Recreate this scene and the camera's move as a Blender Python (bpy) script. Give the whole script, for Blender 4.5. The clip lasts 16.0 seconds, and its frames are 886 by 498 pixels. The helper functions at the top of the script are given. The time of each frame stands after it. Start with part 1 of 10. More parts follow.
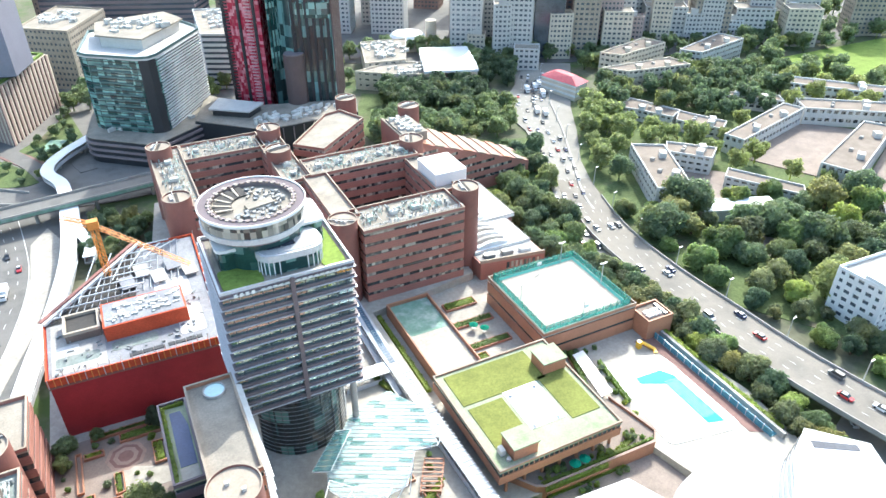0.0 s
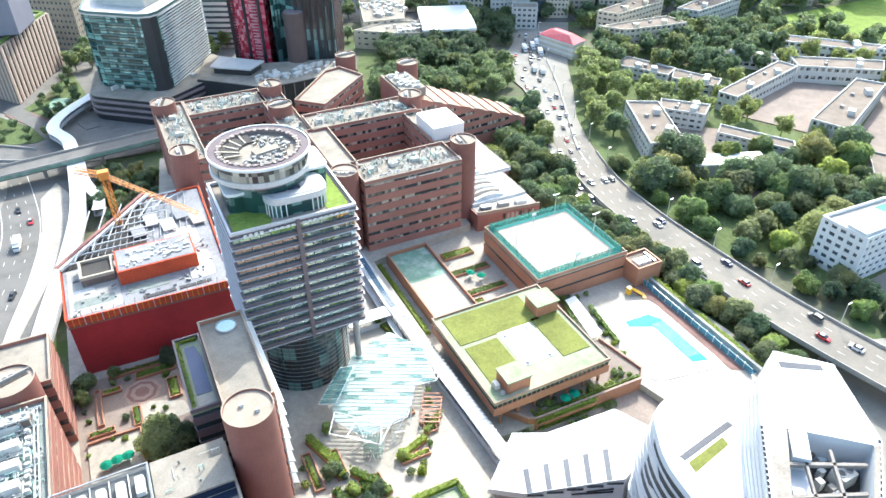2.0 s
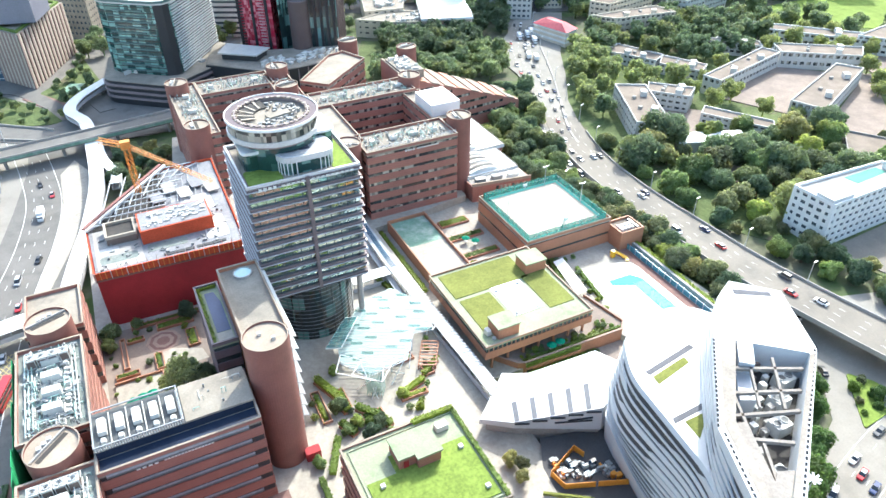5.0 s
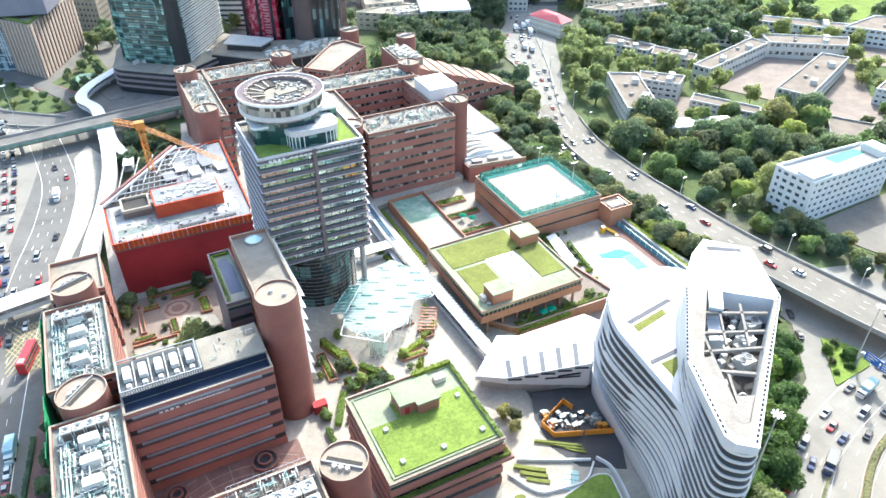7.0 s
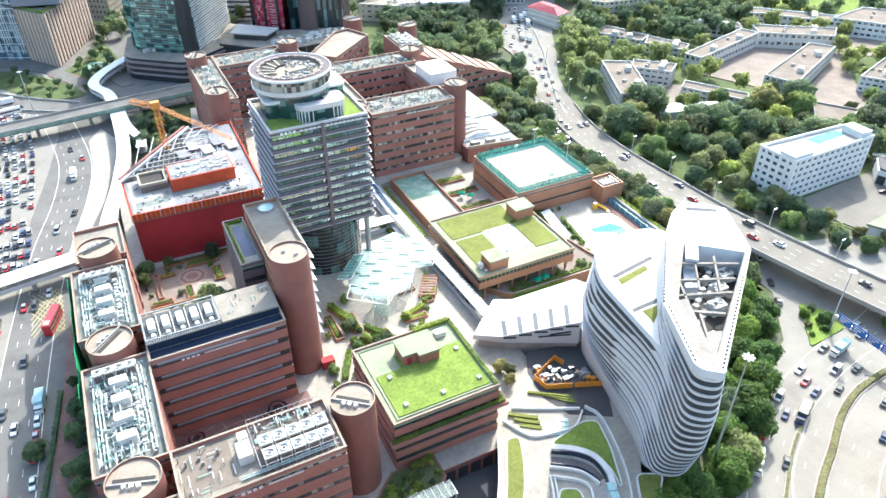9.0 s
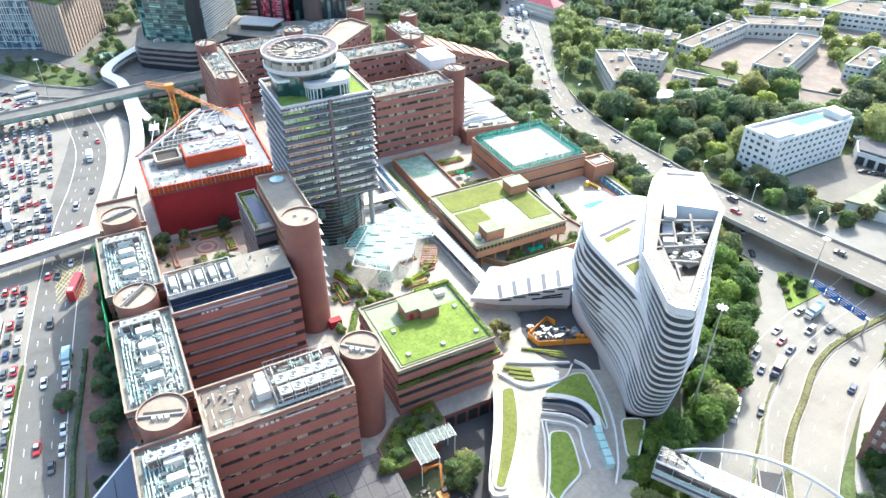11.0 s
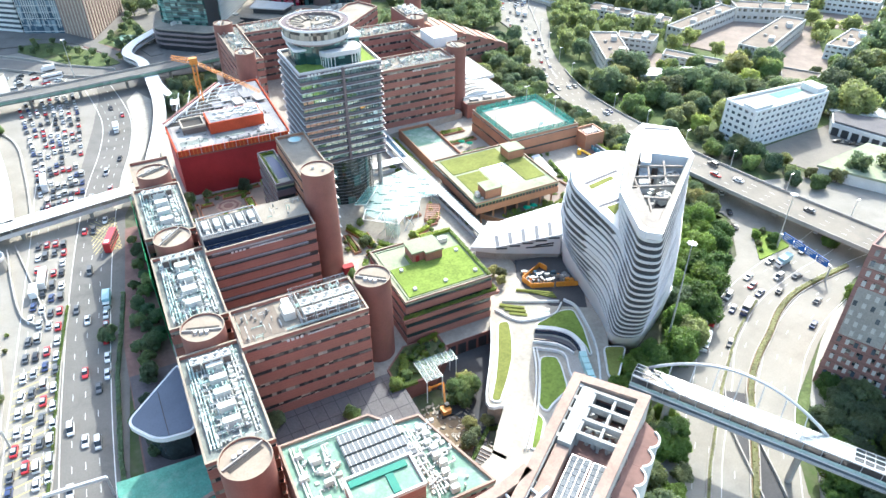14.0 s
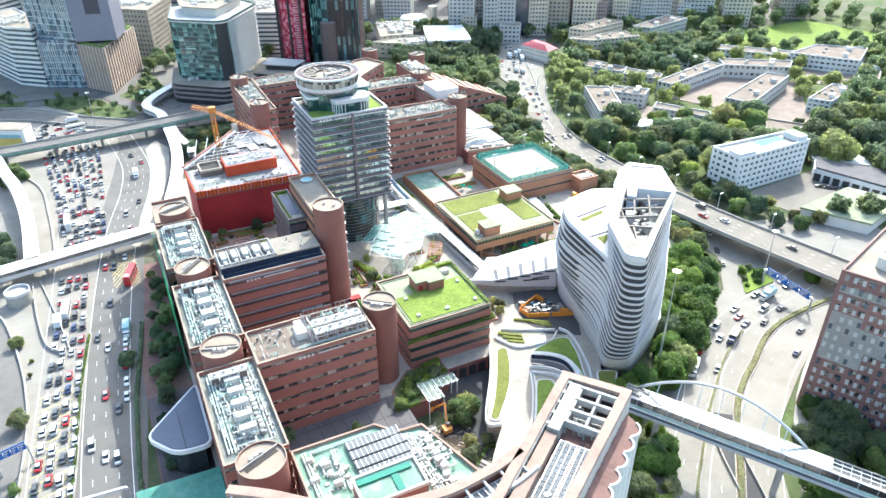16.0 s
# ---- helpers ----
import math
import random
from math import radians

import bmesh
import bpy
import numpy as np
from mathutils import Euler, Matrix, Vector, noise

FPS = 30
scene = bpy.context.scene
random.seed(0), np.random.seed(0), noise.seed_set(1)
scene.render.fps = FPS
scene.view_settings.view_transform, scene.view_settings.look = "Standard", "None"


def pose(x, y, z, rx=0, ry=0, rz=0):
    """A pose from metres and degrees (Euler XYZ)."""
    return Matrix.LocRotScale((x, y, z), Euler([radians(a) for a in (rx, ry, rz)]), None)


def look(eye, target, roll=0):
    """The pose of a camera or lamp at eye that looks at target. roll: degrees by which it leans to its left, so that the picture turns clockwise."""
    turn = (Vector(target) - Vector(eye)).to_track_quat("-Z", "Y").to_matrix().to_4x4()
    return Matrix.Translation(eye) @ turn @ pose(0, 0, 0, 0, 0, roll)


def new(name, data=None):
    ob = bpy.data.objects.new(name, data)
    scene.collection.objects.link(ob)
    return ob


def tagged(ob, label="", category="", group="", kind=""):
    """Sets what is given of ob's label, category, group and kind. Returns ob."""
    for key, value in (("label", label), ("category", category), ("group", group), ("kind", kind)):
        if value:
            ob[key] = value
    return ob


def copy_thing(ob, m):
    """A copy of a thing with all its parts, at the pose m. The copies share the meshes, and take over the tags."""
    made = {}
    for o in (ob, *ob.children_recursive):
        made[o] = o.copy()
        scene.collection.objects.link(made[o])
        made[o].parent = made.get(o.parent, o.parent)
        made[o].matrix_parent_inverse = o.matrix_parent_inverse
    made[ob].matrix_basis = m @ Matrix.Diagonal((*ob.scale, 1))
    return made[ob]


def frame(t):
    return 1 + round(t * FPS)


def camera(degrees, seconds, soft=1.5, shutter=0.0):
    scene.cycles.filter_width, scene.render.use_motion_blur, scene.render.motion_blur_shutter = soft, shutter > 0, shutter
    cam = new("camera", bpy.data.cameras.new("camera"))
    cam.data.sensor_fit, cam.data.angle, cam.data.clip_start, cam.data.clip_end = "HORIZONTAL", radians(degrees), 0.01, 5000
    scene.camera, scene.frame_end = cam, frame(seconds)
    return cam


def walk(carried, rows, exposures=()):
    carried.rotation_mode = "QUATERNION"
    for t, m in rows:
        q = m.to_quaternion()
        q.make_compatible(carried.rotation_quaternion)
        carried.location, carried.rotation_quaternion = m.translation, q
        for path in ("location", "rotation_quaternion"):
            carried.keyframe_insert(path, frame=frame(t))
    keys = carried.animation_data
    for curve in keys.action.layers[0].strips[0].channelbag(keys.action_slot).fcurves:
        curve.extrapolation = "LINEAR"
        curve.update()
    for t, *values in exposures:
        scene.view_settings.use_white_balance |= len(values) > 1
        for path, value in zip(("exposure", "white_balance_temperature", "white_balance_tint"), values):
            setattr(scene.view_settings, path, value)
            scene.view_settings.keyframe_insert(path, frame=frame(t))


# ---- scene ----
cam = camera(65.04, 16.0)
# seconds, eye, heading, pitch, roll
PATH = [
    (0, (0.00, 0.00, 150.00), -26.462, -32.472, -0.043),
    (0.5, (-0.97, -2.12, 150.05), -26.447, -35.081, -0.137),
    (1, (-2.03, -4.40, 150.09), -26.486, -35.121, -0.126),
    (1.5, (-3.21, -6.91, 150.18), -26.527, -35.180, -0.098),
    (2, (-4.42, -9.59, 150.31), -26.550, -35.240, -0.057),
    (2.5, (-5.63, -12.41, 150.45), -26.558, -35.296, -0.026),
    (3, (-6.93, -15.53, 150.53), -26.568, -35.302, -0.057),
    (3.5, (-8.30, -18.86, 150.55), -26.564, -35.292, -0.104),
    (4, (-9.77, -22.14, 150.58), -26.553, -35.286, -0.141),
    (6.3, (-17.00, -37.88, 150.81), -26.591, -35.367, -0.166),
    (6.5, (-17.66, -39.28, 150.85), -26.611, -35.364, -0.181),
    (7, (-19.38, -42.88, 150.95), -26.607, -35.386, -0.201),
    (7.5, (-21.18, -46.50, 150.99), -26.628, -35.421, -0.178),
    (8, (-23.04, -50.16, 151.02), -26.638, -35.437, -0.138),
    (8.5, (-24.90, -53.82, 151.08), -26.649, -35.463, -0.131),
    (9, (-26.80, -57.58, 151.12), -26.634, -35.483, -0.148),
    (11.3, (-35.81, -75.61, 151.43), -26.643, -35.516, -0.170),
    (11.5, (-36.64, -77.19, 151.48), -26.636, -35.544, -0.179),
    (12, (-38.75, -81.16, 151.67), -26.656, -35.583, -0.196),
    (12.5, (-40.87, -85.16, 151.88), -26.641, -35.643, -0.210),
    (13, (-42.94, -89.24, 152.15), -26.598, -35.720, -0.210),
    (13.5, (-44.96, -93.37, 152.47), -26.529, -35.807, -0.256),
    (14, (-47.00, -97.43, 152.81), -26.449, -35.886, -0.283),
    (14.5, (-48.93, -101.33, 153.21), -26.374, -36.004, -0.290),
    (15, (-50.80, -105.14, 153.56), -26.304, -35.908, -0.316),
    (15.5, (-52.66, -108.94, 153.79), -26.289, -33.576, -0.320),
    (16, (-54.45, -112.64, 153.93), -26.248, -31.174, -0.313),
]


def aimed(eye, heading, pitch, roll):
    h, p = radians(heading), radians(pitch)
    way = Vector((-math.sin(h) * math.cos(p), math.cos(h) * math.cos(p), math.sin(p)))
    return look(eye, Vector(eye) + 10 * way, roll)


walk(cam, [(t, aimed(eye, h, p, r)) for t, eye, h, p, r in PATH], [(0.0, 1.67, 5900, 4), (16.0, 1.67, 5900, 4)])

# ---- world, sun, exposure ----
SUN_TO = Vector((0.53, 0.54, 0.66)).normalized()
world = bpy.data.worlds.new("sky_world")
scene.world = world
world.use_nodes = True
wn = world.node_tree.nodes
sky = wn.new("ShaderNodeTexSky")
sky.sky_type = "NISHITA"
sky.sun_disc = False
sky.sun_elevation = math.asin(SUN_TO.z)
sky.sun_rotation = math.atan2(SUN_TO.x, SUN_TO.y)
sky.air_density, sky.dust_density, sky.ozone_density = 1.3, 3.5, 1.0
wn["Background"].inputs["Strength"].default_value = 0.15
world.node_tree.links.new(sky.outputs[0], wn["Background"].inputs["Color"])
sun_data = bpy.data.lights.new("sun", "SUN")
sun_data.energy, sun_data.angle, sun_data.color = 2.25, radians(0.6), (1.0, 0.95, 0.87)
sun = new("sun", sun_data)
sun.matrix_world = look(SUN_TO * 900, (0, 0, 0))


# ---- materials ----
def mat(name, base, rough=0.7, metal=0.0, big=0.12, grain=2.0, amount=0.18, fine=0.12, bump=0.0, spec=0.5, vary=0.0, stain=None):
    """Two scales of variation on world position: broad stains (1/big m) and grain; vary: by object."""
    m = bpy.data.materials.new(name)
    m.use_nodes = True
    nt = m.node_tree
    n, link = nt.nodes, nt.links.new
    p = n["Principled BSDF"]
    p.inputs["Roughness"].default_value, p.inputs["Metallic"].default_value = rough, metal
    p.inputs["Specular IOR Level"].default_value = min(spec, 0.2) if rough >= 0.8 else spec
    geo = n.new("ShaderNodeNewGeometry")
    n1, n2 = n.new("ShaderNodeTexNoise"), n.new("ShaderNodeTexNoise")
    for t, s, d in ((n1, big, 6), (n2, grain, 3)):
        t.inputs["Scale"].default_value, t.inputs["Detail"].default_value = s, d
        t.inputs["Roughness"].default_value = 0.65
        link(geo.outputs["Position"], t.inputs["Vector"])
    last = None
    for t, a in ((n1, amount), (n2, fine)):
        r = n.new("ShaderNodeMapRange")
        r.inputs["From Min"].default_value, r.inputs["From Max"].default_value = 0.3, 0.7
        r.inputs["To Min"].default_value, r.inputs["To Max"].default_value = 1 - a, 1 + a
        link(t.outputs["Fac"], r.inputs["Value"])
        if last is None:
            last = r.outputs[0]
        else:
            k = n.new("ShaderNodeMath")
            k.operation = "MULTIPLY"
            link(last, k.inputs[0]), link(r.outputs[0], k.inputs[1])
            last = k.outputs[0]
    if vary:
        oi, r, k = n.new("ShaderNodeObjectInfo"), n.new("ShaderNodeMapRange"), n.new("ShaderNodeMath")
        r.inputs["To Min"].default_value, r.inputs["To Max"].default_value = 1 - vary, 1 + vary
        k.operation = "MULTIPLY"
        link(oi.outputs["Random"], r.inputs["Value"]), link(last, k.inputs[0]), link(r.outputs[0], k.inputs[1])
        last = k.outputs[0]
    mix = n.new("ShaderNodeVectorMath")
    mix.operation = "SCALE"
    mix.inputs[0].default_value = base
    link(last, mix.inputs["Scale"])
    out = mix.outputs[0]
    if stain:
        col, lo, hi, size = stain
        n3, r3, mx = n.new("ShaderNodeTexNoise"), n.new("ShaderNodeMapRange"), n.new("ShaderNodeMix")
        n3.inputs["Scale"].default_value, n3.inputs["Detail"].default_value = size, 8
        n3.inputs["Roughness"].default_value = 0.7
        r3.inputs["From Min"].default_value, r3.inputs["From Max"].default_value = lo, hi
        mx.data_type = "RGBA"
        link(geo.outputs["Position"], n3.inputs["Vector"]), link(n3.outputs["Fac"], r3.inputs["Value"])
        link(r3.outputs[0], mx.inputs["Factor"]), link(out, mx.inputs["A"])
        mx.inputs["B"].default_value = (*col, 1)
        out = mx.outputs["Result"]
    link(out, p.inputs["Base Color"])
    if bump:
        b = n.new("ShaderNodeBump")
        b.inputs["Strength"].default_value, b.inputs["Distance"].default_value = bump, 0.3
        link(n2.outputs["Fac"], b.inputs["Height"]), link(b.outputs[0], p.inputs["Normal"])
    return m


def striped(name, base, other, pitch, share, rough=0.6, axis="Z", **kw):
    """A material with thin courses of a second tone along an axis (joints, panel seams)."""
    m = mat(name, base, rough, **kw)
    nt = m.node_tree
    n, link = nt.nodes, nt.links.new
    p = n["Principled BSDF"]
    src = p.inputs["Base Color"].links[0].from_socket
    geo, sep = n.new("ShaderNodeNewGeometry"), n.new("ShaderNodeSeparateXYZ")
    link(geo.outputs["Position"], sep.inputs[0])
    d, fr, lt, mx = n.new("ShaderNodeMath"), n.new("ShaderNodeMath"), n.new("ShaderNodeMath"), n.new("ShaderNodeMix")
    d.operation, fr.operation, lt.operation = "DIVIDE", "FRACT", "LESS_THAN"
    d.inputs[1].default_value, lt.inputs[1].default_value = pitch, share
    link(sep.outputs[axis], d.inputs[0]), link(d.outputs[0], fr.inputs[0]), link(fr.outputs[0], lt.inputs[0])
    mx.data_type = "RGBA"
    link(lt.outputs[0], mx.inputs["Factor"]), link(src, mx.inputs["A"])
    mx.inputs["B"].default_value = (*other, 1)
    link(mx.outputs["Result"], p.inputs["Base Color"])
    return m


# brick tone slightly paled and greyed to imitate haze
BRICK = striped("red_brick_tile", (0.335, 0.15, 0.115), (0.26, 0.115, 0.09), 0.9, 0.12, 0.65, amount=0.16, fine=0.1, big=0.08)
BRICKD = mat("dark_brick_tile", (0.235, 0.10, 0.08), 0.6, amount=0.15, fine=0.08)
BRICKO = mat("orange_brick_tile", (0.40, 0.19, 0.11), 0.65, amount=0.14, fine=0.1)
ROOFC = mat("roof_concrete", (0.30, 0.265, 0.215), 0.85, amount=0.22, fine=0.16, stain=((0.2, 0.18, 0.15), 0.52, 0.75, 0.25))
CONC = mat("concrete", (0.36, 0.34, 0.31), 0.85, amount=0.15, stain=((0.22, 0.21, 0.19), 0.55, 0.8, 0.15))
PAVE = mat("pale_paving", (0.38, 0.345, 0.29), 0.8, amount=0.14, fine=0.12, grain=0.8)
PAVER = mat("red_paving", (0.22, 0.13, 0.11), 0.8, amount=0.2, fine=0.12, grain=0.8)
ASPH = mat("asphalt", (0.175, 0.165, 0.15), 0.85, amount=0.14, fine=0.1, big=0.06, stain=((0.10, 0.097, 0.09), 0.5, 0.8, 0.09))
ROADC = mat("pale_road_concrete", (0.28, 0.26, 0.225), 0.85, amount=0.12, fine=0.08, big=0.06, stain=((0.20, 0.185, 0.16), 0.5, 0.8, 0.07))
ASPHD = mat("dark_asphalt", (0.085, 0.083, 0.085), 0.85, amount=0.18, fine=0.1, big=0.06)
PAINT = mat("road_paint", (0.72, 0.72, 0.68), 0.6, amount=0.12)
YPAINT = mat("yellow_road_paint", (0.46, 0.39, 0.17), 0.6, amount=0.15)
WHITE = mat("white_paint", (0.78, 0.78, 0.76), 0.5, amount=0.06, fine=0.05)
WHITEW = mat("white_wall", (0.68, 0.68, 0.655), 0.7, amount=0.1, fine=0.06, stain=((0.45, 0.44, 0.4), 0.55, 0.85, 0.2))
METAL = mat("galvanised_metal", (0.55, 0.57, 0.58), 0.4, 0.6, amount=0.12)
ALU = mat("pale_aluminium", (0.62, 0.62, 0.63), 0.45, 0.3, amount=0.08)
LOUV = mat("grey_brown_louvre", (0.165, 0.132, 0.138), 0.5, 0.1, amount=0.08)
DARK = mat("dark_void", (0.035, 0.037, 0.04), 0.6)
GLASS = mat("dark_glass", (0.035, 0.055, 0.055), 0.08, amount=0.3, big=0.25, spec=0.9)
GLASSG = mat("green_glass", (0.03, 0.11, 0.10), 0.05, amount=0.35, big=0.3, spec=0.9)
TEAL = mat("teal_netting", (0.025, 0.20, 0.145), 0.7, amount=0.12)
CANO = mat("canopy_glass", (0.42, 0.62, 0.60), 0.12, amount=0.1, spec=0.8)
GRASS = mat("lawn_grass", (0.18, 0.245, 0.05), 0.95, amount=0.22, fine=0.2, grain=1.2, big=0.15)
SEDUM = mat("sedum_roof", (0.175, 0.19, 0.05), 0.95, amount=0.2, fine=0.18, grain=1.5, big=0.2)
MOSSROOF = mat("mossy_roof_deck", (0.30, 0.325, 0.22), 0.9, amount=0.16, fine=0.12, stain=((0.16, 0.27, 0.1), 0.55, 0.78, 0.2))
TEALROOF = mat("teal_green_roof", (0.185, 0.30, 0.225), 0.8, amount=0.2, fine=0.14, stain=((0.42, 0.46, 0.42), 0.48, 0.72, 0.2))
REDW = mat("red_render_wall", (0.34, 0.024, 0.03), 0.7, amount=0.18, fine=0.08)
REDN = mat("orange_red_net", (0.52, 0.09, 0.04), 0.8, amount=0.2, fine=0.2)
CRANE = mat("orange_crane_paint", (0.65, 0.26, 0.05), 0.5)
WATER = mat("pool_water", (0.03, 0.42, 0.50), 0.5, amount=0.15, spec=0.1)
SOIL = mat("bare_soil", (0.21, 0.155, 0.1), 0.95, amount=0.25, fine=0.2)
LAND = mat("open_ground", (0.13, 0.13, 0.085), 0.95, amount=0.25, fine=0.2, big=0.02, grain=0.4, stain=((0.08, 0.12, 0.04), 0.46, 0.6, 0.03))
PINK = mat("pink_roof", (0.55, 0.12, 0.13), 0.7)
TERR = mat("terracotta_coping", (0.34, 0.245, 0.195), 0.8, amount=0.2, fine=0.12, stain=((0.25, 0.19, 0.16), 0.5, 0.75, 0.4))


def leafmat(name, base, amount):
    """Leaves: part of the light passes through them."""
    m = mat(name, base, 0.6, amount=amount, fine=0.25, grain=1.2, big=0.12, vary=0.3, spec=0.3)
    nt = m.node_tree
    n, link = nt.nodes, nt.links.new
    p = n["Principled BSDF"]
    src = p.inputs["Base Color"].links[0].from_socket
    tr, mx, tint = n.new("ShaderNodeBsdfTranslucent"), n.new("ShaderNodeMixShader"), n.new("ShaderNodeVectorMath")
    tint.operation = "MULTIPLY"
    # blue share raised to imitate haze
    tint.inputs[1].default_value = (1.6, 1.65, 1.25)
    oi, hue = n.new("ShaderNodeObjectInfo"), n.new("ShaderNodeMix")
    hue.data_type = "RGBA"
    warm = n.new("ShaderNodeVectorMath")
    warm.operation = "MULTIPLY"
    warm.inputs[1].default_value = (1.45, 1.15, 0.8)
    pw = n.new("ShaderNodeMath")
    pw.operation, pw.inputs[1].default_value = "POWER", 3.0
    geo, spot_n, rng_n, top_n = n.new("ShaderNodeNewGeometry"), n.new("ShaderNodeTexNoise"), n.new("ShaderNodeMapRange"), n.new("ShaderNodeMath")
    spot_n.inputs["Scale"].default_value, spot_n.inputs["Detail"].default_value = 0.055, 2
    rng_n.inputs["From Min"].default_value, rng_n.inputs["From Max"].default_value = 0.5, 0.68
    top_n.operation = "MAXIMUM"
    link(geo.outputs["Position"], spot_n.inputs["Vector"]), link(spot_n.outputs["Fac"], rng_n.inputs["Value"])
    link(oi.outputs["Random"], pw.inputs[0]), link(pw.outputs[0], top_n.inputs[0]), link(rng_n.outputs[0], top_n.inputs[1]), link(top_n.outputs[0], hue.inputs["Factor"])
    link(src, warm.inputs[0]), link(src, hue.inputs["A"]), link(warm.outputs[0], hue.inputs["B"])
    src = hue.outputs["Result"]
    link(src, p.inputs["Base Color"])
    link(src, tint.inputs[0]), link(tint.outputs[0], tr.inputs["Color"])
    mx.inputs[0].default_value = 0.55
    link(p.outputs[0], mx.inputs[1]), link(tr.outputs[0], mx.inputs[2])
    link(mx.outputs[0], n["Material Output"].inputs["Surface"])
    return m


# extra blue in the green leaves is distance haze put into the colour
LEAFA = leafmat("green_leaves", (0.15, 0.205, 0.13), 0.35)
LEAFB = leafmat("bright_leaves", (0.20, 0.275, 0.12), 0.3)
LEAFC = leafmat("olive_leaves", (0.185, 0.215, 0.13), 0.35)
HEDGE = leafmat("hedge_leaves", (0.15, 0.22, 0.06), 0.3)
BARK = mat("bark", (0.14, 0.10, 0.07), 0.9)
BROWN = mat("brown_stone_cladding", (0.22, 0.145, 0.13), 0.6)
TAN = mat("tan_tile_cladding", (0.38, 0.325, 0.255), 0.7)
# render tone lifted so far walls look hazier
PALE = mat("pale_render", (0.55, 0.535, 0.50), 0.75, amount=0.12, stain=((0.42, 0.4, 0.36), 0.52, 0.8, 0.12))
CREAM = mat("cream_render", (0.60, 0.53, 0.42), 0.75, amount=0.12)
BLUEG = mat("blue_glass", (0.05, 0.10, 0.15), 0.07, amount=0.3, big=0.15, spec=0.9)
GREYG = mat("grey_glass", (0.09, 0.11, 0.13), 0.12, amount=0.3, big=0.15, spec=0.9)
RUSTROOF = mat("tan_asphalt_roof", (0.21, 0.172, 0.138), 0.9, amount=0.2, stain=((0.25, 0.21, 0.17), 0.5, 0.75, 0.12))
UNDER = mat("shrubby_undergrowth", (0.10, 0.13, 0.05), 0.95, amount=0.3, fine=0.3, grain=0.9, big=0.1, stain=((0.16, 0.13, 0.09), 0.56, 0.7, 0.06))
DECKG = mat("grey_roof_membrane", (0.20, 0.225, 0.205), 0.85, amount=0.25, fine=0.2, stain=((0.33, 0.33, 0.3), 0.5, 0.75, 0.2))


def celled(name, dark, light, cell, share, rough=0.12):
    """Window glass that differs from window to window: pale blinds, or painted reflections."""
    m = mat(name, dark, rough, amount=0.25, big=0.3, spec=0.8)
    nt = m.node_tree
    n, link = nt.nodes, nt.links.new
    p = n["Principled BSDF"]
    src = p.inputs["Base Color"].links[0].from_socket
    geo, sn, wh, gt, mx = n.new("ShaderNodeNewGeometry"), n.new("ShaderNodeVectorMath"), n.new("ShaderNodeTexWhiteNoise"), n.new("ShaderNodeMapRange"), n.new("ShaderNodeMix")
    sn.operation = "SNAP"
    sn.inputs[1].default_value = cell
    gt.inputs["From Min"].default_value, gt.inputs["From Max"].default_value = 1 - share, 1.0
    mx.data_type = "RGBA"
    link(geo.outputs["Position"], sn.inputs[0]), link(sn.outputs[0], wh.inputs["Vector"]), link(wh.outputs["Value"], gt.inputs["Value"])
    link(gt.outputs[0], mx.inputs["Factor"]), link(src, mx.inputs["A"])
    mx.inputs["B"].default_value = (*light, 1)
    link(mx.outputs["Result"], p.inputs["Base Color"])
    return m


WIN = celled("office_windows", (0.035, 0.04, 0.042), (0.50, 0.46, 0.38), (1.25, 1.25, 3.0), 0.6)
GLASSG = celled("green_office_glass", (0.02, 0.06, 0.055), (0.20, 0.36, 0.31), (2.4, 2.4, 1.98), 0.28, 0.08)
PALETEAL = mat("pale_teal_panel", (0.09, 0.155, 0.15), 0.3, amount=0.12)
CAPC = mat("stair_cap_concrete", (0.33, 0.275, 0.215), 0.85, amount=0.2, fine=0.14, stain=((0.26, 0.22, 0.18), 0.52, 0.75, 0.5))
YARD = mat("pinkish_yard_paving", (0.26, 0.21, 0.175), 0.85, amount=0.2, fine=0.12, stain=((0.22, 0.18, 0.15), 0.5, 0.75, 0.08))
MAUVE = mat("mauve_grey_panel", (0.24, 0.19, 0.19), 0.5, amount=0.1)
NAVY = mat("navy_blue_glass", (0.02, 0.03, 0.055), 0.12, amount=0.2, spec=0.8)
GRILLE = mat("brown_roof_grille", (0.17, 0.13, 0.11), 0.6, 0.2, amount=0.2)


def clear_glass(name, base, alpha, rough=0.06):
    """Tinted sheet glass through which the ground shows."""
    m = mat(name, base, rough, amount=0.12, big=0.4, spec=0.9)
    m.node_tree.nodes["Principled BSDF"].inputs["Alpha"].default_value = alpha
    return m


CANOT = clear_glass("tinted_canopy_glass", (0.55, 0.70, 0.66), 0.55, 0.25)
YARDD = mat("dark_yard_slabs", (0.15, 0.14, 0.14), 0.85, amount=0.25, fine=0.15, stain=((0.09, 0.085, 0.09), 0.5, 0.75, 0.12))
FLYC = mat("worn_flyover_surface", (0.22, 0.197, 0.165), 0.85, amount=0.14, fine=0.1, big=0.06, stain=((0.14, 0.13, 0.115), 0.5, 0.8, 0.07))
NETT = clear_glass("teal_court_net", (0.08, 0.42, 0.34), 0.5, 0.7)


